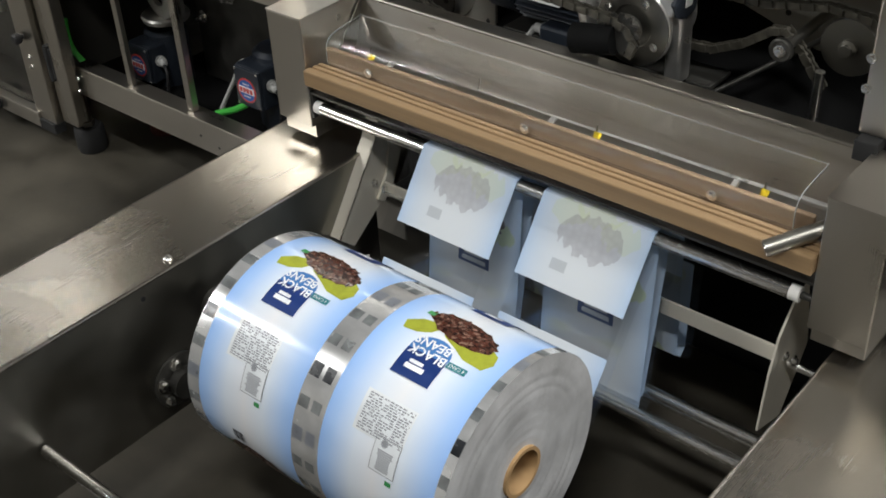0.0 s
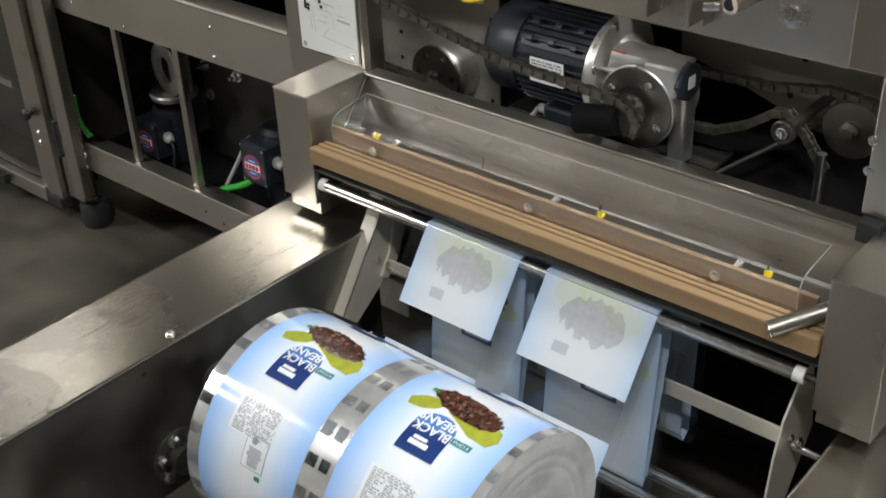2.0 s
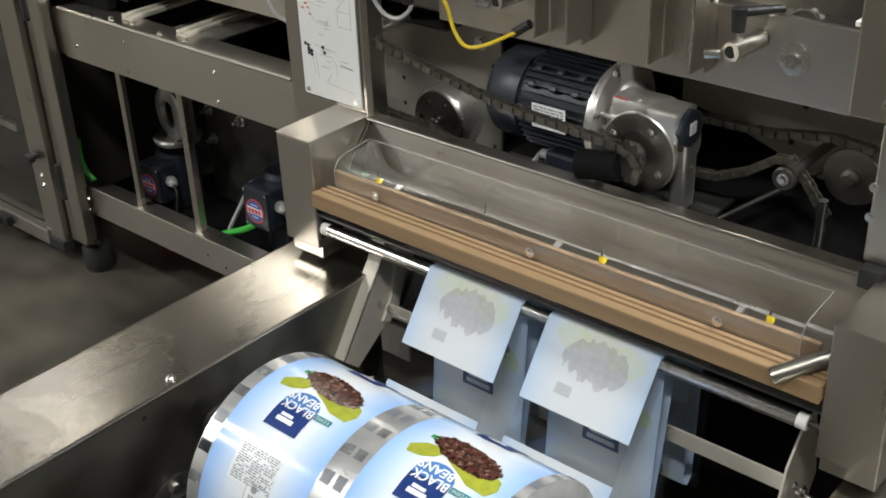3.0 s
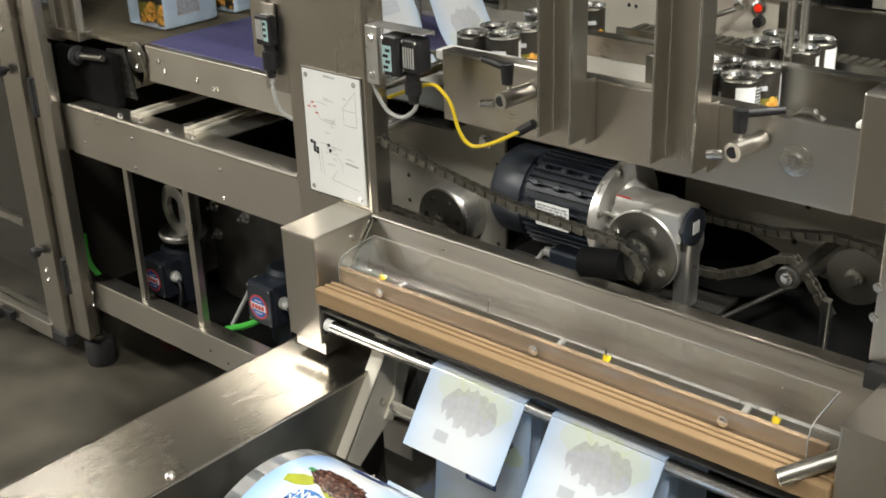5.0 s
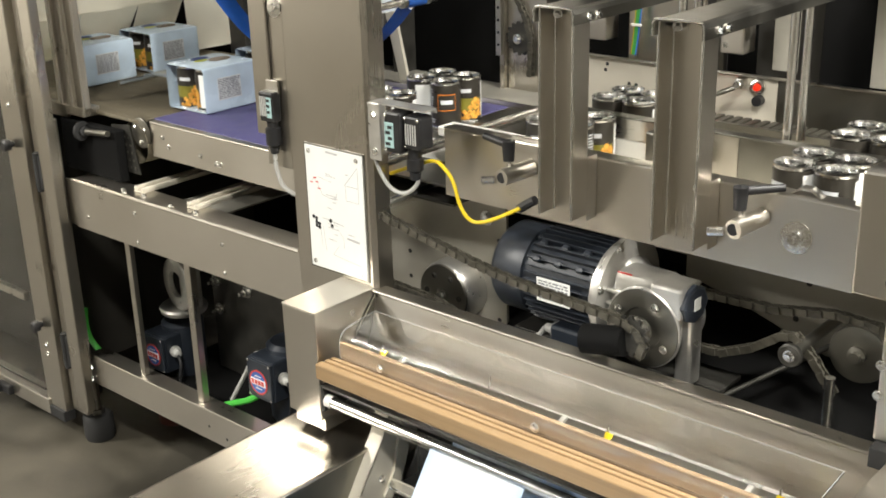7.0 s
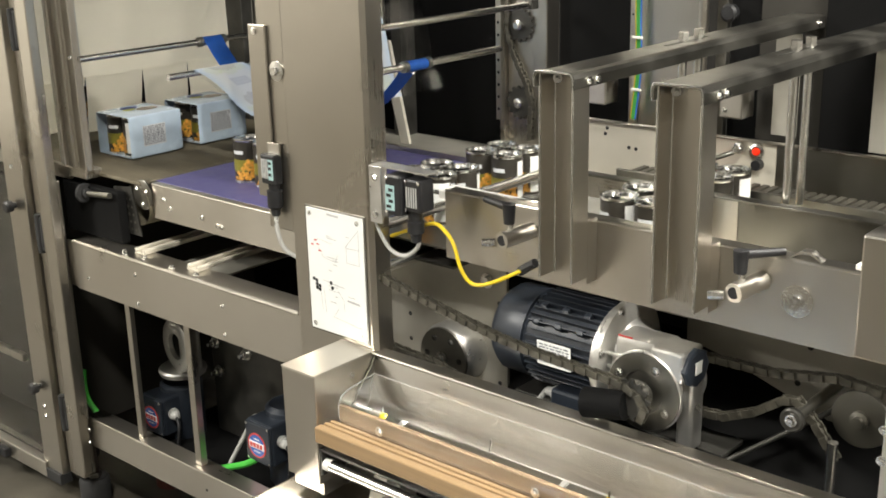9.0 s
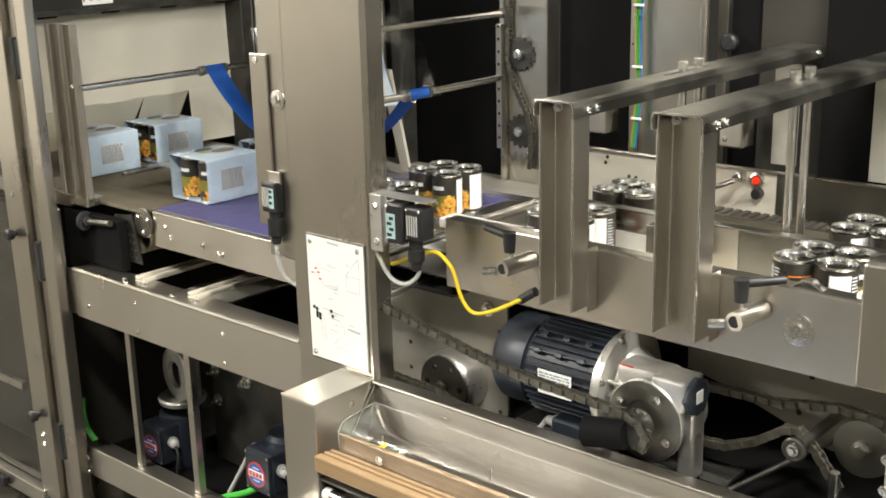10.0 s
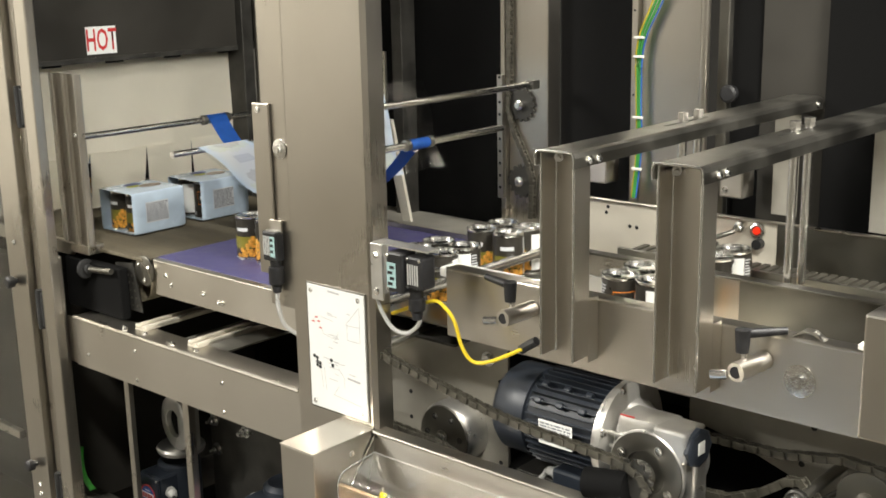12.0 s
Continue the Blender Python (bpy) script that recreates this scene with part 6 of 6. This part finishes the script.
            for k in range(15):
                yy = 0.028 - k * 0.0040
                for x0, x1 in ((-0.042, -0.012), (-0.009, 0.019), (0.022, 0.044)):
                    xx = x0
                    while xx < x1:
                        w = rr.uniform(0.003, 0.010)
                        if rr.random() < 0.85:
                            q = flat(min(w, x1 - xx), 0.0022, 1, 1, xx + w / 2, yy)
                            me = bpy.data.meshes.new("tmp")
                            q.to_mesh(me)
                            q.free()
                            bm.from_mesh(me)
                            bpy.data.meshes.remove(me)
                        xx += w + 0.0018
            put(flat(0.098, 0.066, 4, 10), "facts_panel", ink_paper, c - 0.009, g2, 0.0004, "pale panel of small print")
            put(bm, "small_print", print_grey, c - 0.009, g2, 0.0010, "grey bars of small print")
            put(flat(0.050, 0.056, 3, 8), "code_box", print_grey, c + 0.014, g2 - 14.5, 0.0006, "code box with a fine border")
            put(flat(0.047, 0.053, 3, 8), "code_ground", ink_paper, c + 0.014, g2 - 14.5, 0.0010)
            bm = bmesh.new()
            for k in range(10):
                q = flat(rr.uniform(0.022, 0.034), 0.0022, 1, 1, 0, 0.008 - k * 0.0033)
                me = bpy.data.meshes.new("tmp")
                q.to_mesh(me)
                q.free()
                bm.from_mesh(me)
                bpy.data.meshes.remove(me)
            for k in range(6):
                q = rotated(flat(0.0022, 0.014, 1, 1), k * 30)
                for v in q.verts:
                    v.co += Vector((-0.006, 0.020, 0))
                me = bpy.data.meshes.new("tmp")
                q.to_mesh(me)
                q.free()
                bm.from_mesh(me)
                bpy.data.meshes.remove(me)
            put(bm, "code_print", print_grey, c + 0.014, g2 - 14.5, 0.0014, "grey bars of small print")
            t.children[-1]["kind"] = "stuff"
            put(flat(0.012, 0.008, 1, 1), "green_mark", ink_green, c + 0.030, g2 - 25, 0.0012)
    part("core_chuck", cyl((XL - 0.16, 0, 0), (XL + 0.10, 0, 0), 0.036), dark_steel, t, smooth=True)
    return t


LABEL_ANGLE = 73
BEANS = [mat("bean_brown", (0.085, 0.03, 0.02), 0.2), mat("bean_dark", (0.03, 0.012, 0.01), 0.2), mat("bean_light", (0.20, 0.12, 0.085), 0.3)]
ink_sky = mat("sky_ink", (0.06, 0.19, 0.47), 0.45)
ink_teal = mat("teal_ink", (0.05, 0.22, 0.25), 0.25)
ink_green = mat("green_ink", (0.05, 0.25, 0.08), 0.25)
ink_paper = mat("film_white", (0.74, 0.77, 0.79), 0.18, coat=0.4)
roll = film_roll()

film_web = thing("film_web", "pale blue and clear printed film running over the guide rods", "film")
STEP = REPEAT / 30
FIRST = -92
strips = []
for k in range(FIRST, 88):
    ph = ((k + PRINT_SHIFT) % 30) / 30
    strips.append((k, film_strip(STEP * 1.012, ph, ph + 1 / 30, film_web)))

# ---- cans and packs ----
PITCH, PERIOD = 0.537, 3.0
SPEED = PITCH / PERIOD


def can_master():
    t = tagged(empty("can"), "round tin can with a dark printed bean label", "can", "cans on the conveyor")
    R, H = 0.0365, 0.112
    part("body", lathe((0, 0, 0), (0, 0, 1), [(0, 0), (0.002, R - 0.004), (0.0, R - 0.001), (0.0, R + 0.0008), (0.003, R + 0.0008), (0.004, R - 0.0004), (H - 0.005, R - 0.0004), (H - 0.003, R + 0.0009), (H, R + 0.0006), (H, R - 0.0015), (H - 0.005, R - 0.0025), (H - 0.005, 0.022), (H - 0.004, 0.020), (H - 0.005, 0)], 32), can_steel, t, "bright tinplate", smooth=True)

    def wrap(a0, a1, z0, z1, rad):
        bm = bmesh.new()
        n = max(2, int((a1 - a0) / 9))
        lo = [bm.verts.new((rad * math.cos(radians(a0 + (a1 - a0) * i / n)), rad * math.sin(radians(a0 + (a1 - a0) * i / n)), z0)) for i in range(n + 1)]
        hi = [bm.verts.new((v.co.x, v.co.y, z1)) for v in lo]
        for i in range(n):
            bm.faces.new((lo[i], lo[i + 1], hi[i + 1], hi[i]))
        return bm
    part("label", wrap(0, 360, 0.006, H - 0.007, R + 0.0001), can_dark, t, "dark printed paper label", smooth=True)
    part("label_band", wrap(-60, 62, 0.030, 0.060, R + 0.0004), can_green, t, smooth=True)
    part("facts_panel", wrap(70, 128, 0.012, H - 0.014, R + 0.0005), paper, t, "white panel of small print", smooth=True)
    bm = bmesh.new()
    rr = random.Random(2)
    for k in range(14):
        q = wrap(132, 132 + rr.uniform(14, 34), 0.014 + k * 0.006, 0.0165 + k * 0.006, R + 0.0005)
        me = bpy.data.meshes.new("tmp")
        q.to_mesh(me)
        q.free()
        bm.from_mesh(me)
        bpy.data.meshes.remove(me)
    part("small_print", bm, ink_pale, t, "pale bars of small print")
    for z0, z1, a0, a1 in ((0.044, 0.046, 180, 250), (0.082, 0.084, 180, 250), (0.044, 0.084, 180, 182), (0.044, 0.084, 248, 250)):
        part("orange_frame", wrap(a0, a1, z0, z1, R + 0.0007), can_orange, t)
    part("brand_bar", wrap(192, 238, 0.060, 0.070, R + 0.0007), ink_pale, t)
    part("brand_bar", wrap(-30, 20, 0.074, 0.083, R + 0.0007), ink_pale, t)
    bm = bmesh.new()
    for k in range(60):
        a, z = rr.uniform(-28, 62), rr.uniform(0.010, 0.062)
        if z > 0.02 + 0.0006 * (a + 28):
            continue
        p = Vector((math.cos(radians(a)), math.sin(radians(a)), 0))
        add_lathe(bm, p * (R - 0.0005) + Vector((0, 0, z)), p, [(0, 0.0062), (0.0009, 0.0052), (0.0012, 0)], 8)
    part("bean_picture", bm, chick, t, "printed golden chickpeas", smooth=True)
    return t


def sleeve_master():
    t = tagged(empty("film_sleeve"), "pale blue printed shrink film round a pack of four cans", "film sleeve", "wrapped packs")
    W, H, D, c = 0.160, 0.118, 0.166, 0.006

    def ring(w, h, y, cc):
        pts = []
        for cx, cz, a0 in ((w / 2 - cc, h - cc, 0), (-w / 2 + cc, h - cc, 90), (-w / 2 + cc, cc, 180), (w / 2 - cc, cc, 270)):
            for k in range(5):
                a = radians(a0 + k * 22.5)
                pts.append((cx + cc * math.cos(a), y, cz + cc * math.sin(a)))
        return pts
    bm = bmesh.new()
    rows = []
    shape = ((0.97, 0.97, -0.004), (0.995, 0.99, 0.004), (1.0, 1.0, 0.012), (1.0, 1.0, 0.04))
    ks = [(*k, -1) for k in shape] + [(1.0, 1.0, 0.04, 1)] + [(*k, 1) for k in shape[::-1][1:]]
    for sw, sh, dy, s in ks:
        y = s * (D / 2 - dy)
        p = ring(W * sw, H * sh, y, c)
        rows.append([bm.verts.new((x, yy, z + H * (1 - sh) / 2)) for x, yy, z in p])
    n = len(rows[0])
    for a, b in zip(rows, rows[1:]):
        for i in range(n):
            bm.faces.new((a[i], a[(i + 1) % n], b[(i + 1) % n], b[i]))
    part("wrap", bm, sleeve_film, t, "pale blue film", smooth=True)
    part("facts_panel", box(W / 2 + 0.0003, W / 2 + 0.0009, -0.045, 0.030, 0.030, 0.088, 0), ink_pale, t, "grey panel of small print")
    bm = bmesh.new()
    rr = random.Random(5)
    for k in range(12):
        y = -0.043
        while y < 0.024:
            w = rr.uniform(0.004, 0.014)
            add_box(bm, W / 2 + 0.0009, W / 2 + 0.0012, y, min(y + w, 0.028), 0.034 + k * 0.0044, 0.0364 + k * 0.0044)
            y += w + 0.003
    part("small_print", bm, ink_grey, t, "grey bars of small print")
    for nm, m, x, y, w, h in (("bean_picture_patch", bean, 0.0, 0.03, 0.05, 0.07), ("leaf_patch", ink_lime, -0.02, -0.015, 0.03, 0.04), ("label_panel", ink_navy, -0.045, 0.0, 0.035, 0.06)):
        bm = blob(w, h, 4, 20, 0.08)
        for v in bm.verts:
            v.co = Vector((x + v.co.x, y + v.co.y, H + 0.0006))
        part(nm, bm, m, t)
    return t


sleeve_film = mat("pale_blue_film", (0.56, 0.68, 0.80), 0.25, 0, 0.10, 14, 0.25, 30, (1, 1, 1), 0.08, coat=0.3)
can0 = can_master()
sleeve0 = sleeve_master()
can_things, sleeve_things = [], []
rr = random.Random(21)
first = True
for g in range(-6, 4):
    for lane, y0 in enumerate((1.868, 2.102)):
        for i in range(2):
            for j in range(2):
                spin = rr.choice((298, 280, 216, 250, 228, 100, 310, 290, 205))
                c = can0 if first else copy_thing(can0, pose(0, 0, 0))
                first = False
                can_things.append((c, g, i * 0.0765 - 0.038, y0 + j * 0.0765, spin))
first = True
for g in range(-6, 1):
    for y0 in (1.868, 2.102):
        s = sleeve0 if first else copy_thing(sleeve0, pose(0, 0, 0))
        first = False
        sleeve_things.append((s, g, y0 + 0.038))


# ---- film bars on the lifting chains ----
def film_bar():
    t = tagged(empty("film_bar"), "steel film bar travelling on the lifting chain", "bar", "travelling film bars")
    part("bar", cyl((0, 1.76, 0), (0, 2.53, 0), 0.008), chrome, t, smooth=True)
    part("chain_block", box(-0.012, 0.012, 2.50, 2.53, -0.012, 0.012, 0.002), dark_steel, t)
    return t


def film_drape():
    t = tagged(empty("film_drape"), "loose sheet of clear and pale blue film drawn by the bar", "film", "film drawn over the belt")
    n = 14
    cols = ((1.825, -1, 1.84, -0.5), (1.84, 0.0, 2.0, 1.0), (2.0, -1, 2.055, -0.5), (2.055, 0.0, 2.235, 1.0), (2.235, -1, 2.40, -0.5))
    for c, (ya, ua, yb, ub) in enumerate(cols):
        bm = bmesh.new()
        uvl = bm.loops.layers.uv.new("UVMap")
        for k in range(n):
            for i in range(6):
                y0, y1, u0, u1 = ya + (yb - ya) * i / 6, ya + (yb - ya) * (i + 1) / 6, ua + (ub - ua) * i / 6, ua + (ub - ua) * (i + 1) / 6
                q = []
                for yy, uu, kk in ((y0, u0, k), (y1, u1, k), (y1, u1, k + 1), (y0, u0, k + 1)):
                    s = kk / n
                    q.append(((0.012 * math.sin(s * 5) + 0.05 * s * s + 0.006 * s * math.sin(yy * 38 + s * 4), yy + 0.01 * s, -0.24 * s), (uu, 0.30 + 0.40 * s)))
                f = bm.faces.new([bm.verts.new(p) for p, _ in q])
                for lp, (_, w) in zip(f.loops, q):
                    lp[uvl].uv = w
        bmesh.ops.remove_doubles(bm, verts=bm.verts, dist=1e-6)
        part("printed_panel" if c % 2 else "clear_margin", bm, film_drawn, t, "pale blue printed film panel" if c % 2 else "clear film", smooth=True)
    return t


bars = [(film_bar(), film_drape(), 3.0 * k) for k in range(3)]


# ---- movement ----
def fed(t):
    """Length of film drawn off the roll by t seconds: one repeat every cycle, in two pulls."""
    n, ph = divmod(t - 0.2, PERIOD)
    if t < 0.2:
        n, ph = 0, 0.0
    ts = (0.0, 0.1, 0.25, 0.4, 0.5, 0.7, 0.8, 1.0, 1.2, 1.4, 1.6, 1.75, 1.85, 3.0)
    ss = (0.0, 0.02, 0.10, 0.165, 0.185, 0.195, 0.212, 0.30, 0.39, 0.485, 0.57, 0.610, REPEAT, REPEAT)
    return n * REPEAT + float(np.interp(ph, ts, ss))


def film_place(s):
    """Where the film lies s metres past the point where it leaves the roll: y, z and its slope."""
    yc, zc, r = ROLL
    leave = radians(-28)
    p0 = (yc + r * math.cos(leave), zc + r * math.sin(leave))
    line = [p0, (1.4285, 0.632), (1.436, 0.6385), (1.446, 0.6385), (1.4535, 0.630), (1.418, 0.262), (1.410, 0.246), (1.400, 0.244), (1.398, 0.25),
            (1.432, 0.29), (1.462, 0.45), (1.492, 0.635), (1.512, 0.64), (1.535, 0.62), (1.545, 0.30), (1.56, 0.285), (1.575, 0.30), (1.585, 0.60), (1.62, 0.58), (2.38, 0.575), (2.38, 0.56), (1.66, 0.555), (1.66, 0.54), (2.38, 0.535), (2.38, 0.52), (1.66, 0.515), (1.66, 0.50), (2.38, 0.50)]
    if s < 0:
        rr_ = r - 0.004 - 0.002 * min(1.0, -s / 0.05)
        a = leave + s / r
        return yc + rr_ * math.cos(a), zc + rr_ * math.sin(a), math.degrees(a) + 90
    for (ya, za), (yb, zb) in zip(line, line[1:]):
        d = math.hypot(yb - ya, zb - za)
        if s <= d or (ya, za) == line[-2]:
            u = s / d
            return ya + (yb - ya) * u, za + (zb - za) * u, math.degrees(math.atan2(zb - za, yb - ya))
        s -= d
    return (*line[-1], 0.0)


def unwound(angle, last):
    while angle - last > 180:
        angle -= 360
    while angle - last < -180:
        angle += 360
    return angle


def bar_place(ph):
    """A bar's x and z and the drape's lean, over three cycles."""
    ts = (0.0, 0.5, 1.0, 1.4, 2.0, 3.0, 4.0, 4.5, 5.0, 6.0, 6.5, 7.5, 8.5, 9.0)
    xs = (-2.47, -2.65, -2.71, -2.60, -2.30, -1.95, -1.90, -1.90, -1.90, -1.90, -1.93, -2.05, -2.31, -2.47)
    zs = (1.285, 1.215, 1.08, 0.965, 0.945, 0.945, 0.985, 1.125, 1.22, 1.425, 1.50, 1.45, 1.33, 1.285)
    lean = (-58, -70, -80, -88, -88, -88, -84, -60, -20, -6, -6, -15, -45, -58)
    ph %= 9.0
    x, z, a = (float(np.interp(ph, ts, v)) for v in (xs, zs, lean))
    # past the top the film is drawn ahead of the bar
    dx = float(np.interp(ph, (0, 5.2, 5.6, 6.5, 7.5, 8.6, 9), (0, 0, -0.30, -0.28, -0.18, 0, 0)))
    return x, z, a, dx


def group_place(t, g):
    """The middle of a group of cans along x: steady on the infeed, with a slower stretch in every cycle on the belt."""
    x = -1.252 + g * PITCH - SPEED * (t - 9.5)
    w = min(1.0, max(0.0, (-1.72 - x) / 0.9))
    lag = float(np.interp(t % PERIOD, (0.0, 0.3, 0.6, 1.0, 1.4, 1.8, 2.2, 2.6, 3.0), (-0.06, -0.063, -0.07, -0.093, -0.105, -0.07, -0.042, -0.05, -0.06)))
    return x + lag * w * w * (3 - 2 * w)


def motions():
    steps = [0.0, 0.2] + [0.3 + 0.1 * k for k in range(18)] + [2.2, 3.2] + [3.3 + 0.1 * k for k in range(18)] + [5.2, 6.2] + [6.3 + 0.1 * k for k in range(18)] + [8.1, 12.0]
    steps = [round(t, 2) for t in steps]
    capped = [min(fed(t), 3 * REPEAT) for t in steps]
    walk(roll, [(t, pose(0, ROLL[0], ROLL[1], math.degrees(s / ROLL[2]))) for t, s in zip(steps, capped)])
    for k, ob in strips:
        rows, last = [], None
        for t, s in zip(steps, capped):
            y, z, a = film_place(k * STEP + s)
            a = a if last is None else unwound(a, last)
            if last is not None and abs(a - last) > 85:
                a0, a1 = last, a
                a = a0 + math.copysign(85, a1 - a0)
            last = a
            rows.append((t, pose(0, y, z, a, 0, 0)))
        walk(ob, rows)
    ticks = [round(0.2 * k, 1) for k in range(61)]
    for ob, g, dx, y, spin in can_things:
        rows = []
        for t in ticks:
            x = group_place(t, g) + dx
            rows.append((t, pose(x, y, Z0 + 0.025 * min(1.0, max(0.0, (x + 1.66) / 0.16)), 0, 0, spin)))
        walk(ob, rows)
    for ob, g, y in sleeve_things:
        # the film waits behind the column and closes round its cans once they have passed
        rows, closes, wait = [], 9.15 + PERIOD * (g + 2), -2.05 if y < 2.0 else -2.27
        for t in [k * 0.1 for k in range(121)]:
            x, up = group_place(t, g), 0.122 * (1 + max(0.0, (closes - t) / PERIOD))
            near = min(1.0, max(0.0, (t - closes) / 0.25))
            rows.append((t, pose(wait + (x - wait) * near, y, Z0 + 0.0005 + up * (1 - near ** 2))))
        walk(ob, rows)
    for k, ob in enumerate(FLAPS[:3]):
        swing = ((22, 4, 8, 66, 68, 40, 22), (8, 2, 8, 66, 68, 24, 8), (3, 1, 6, 62, 64, 10, 3))[k]
        walk(ob, [(t, pose(-3.098, 0, 1.207, 0, float(np.interp(t % PERIOD, (0, 0.6, 0.85, 1.15, 2.55, 2.85, 3.0), swing)), 0)) for t in [0.1 * i for i in range(121)]])
    for bar, drape, shift in bars:
        rb, rd = [], []
        for t in [k * 0.1 for k in range(121)]:
            x, z, a, dx = bar_place(t - 9.0 + shift)
            rb.append((t, pose(x, 0, z)))
            rd.append((t, pose(x + dx, 0, z + 0.009, 0, a, 0)))
        walk(bar, rb)
        walk(drape, rd)


motions()
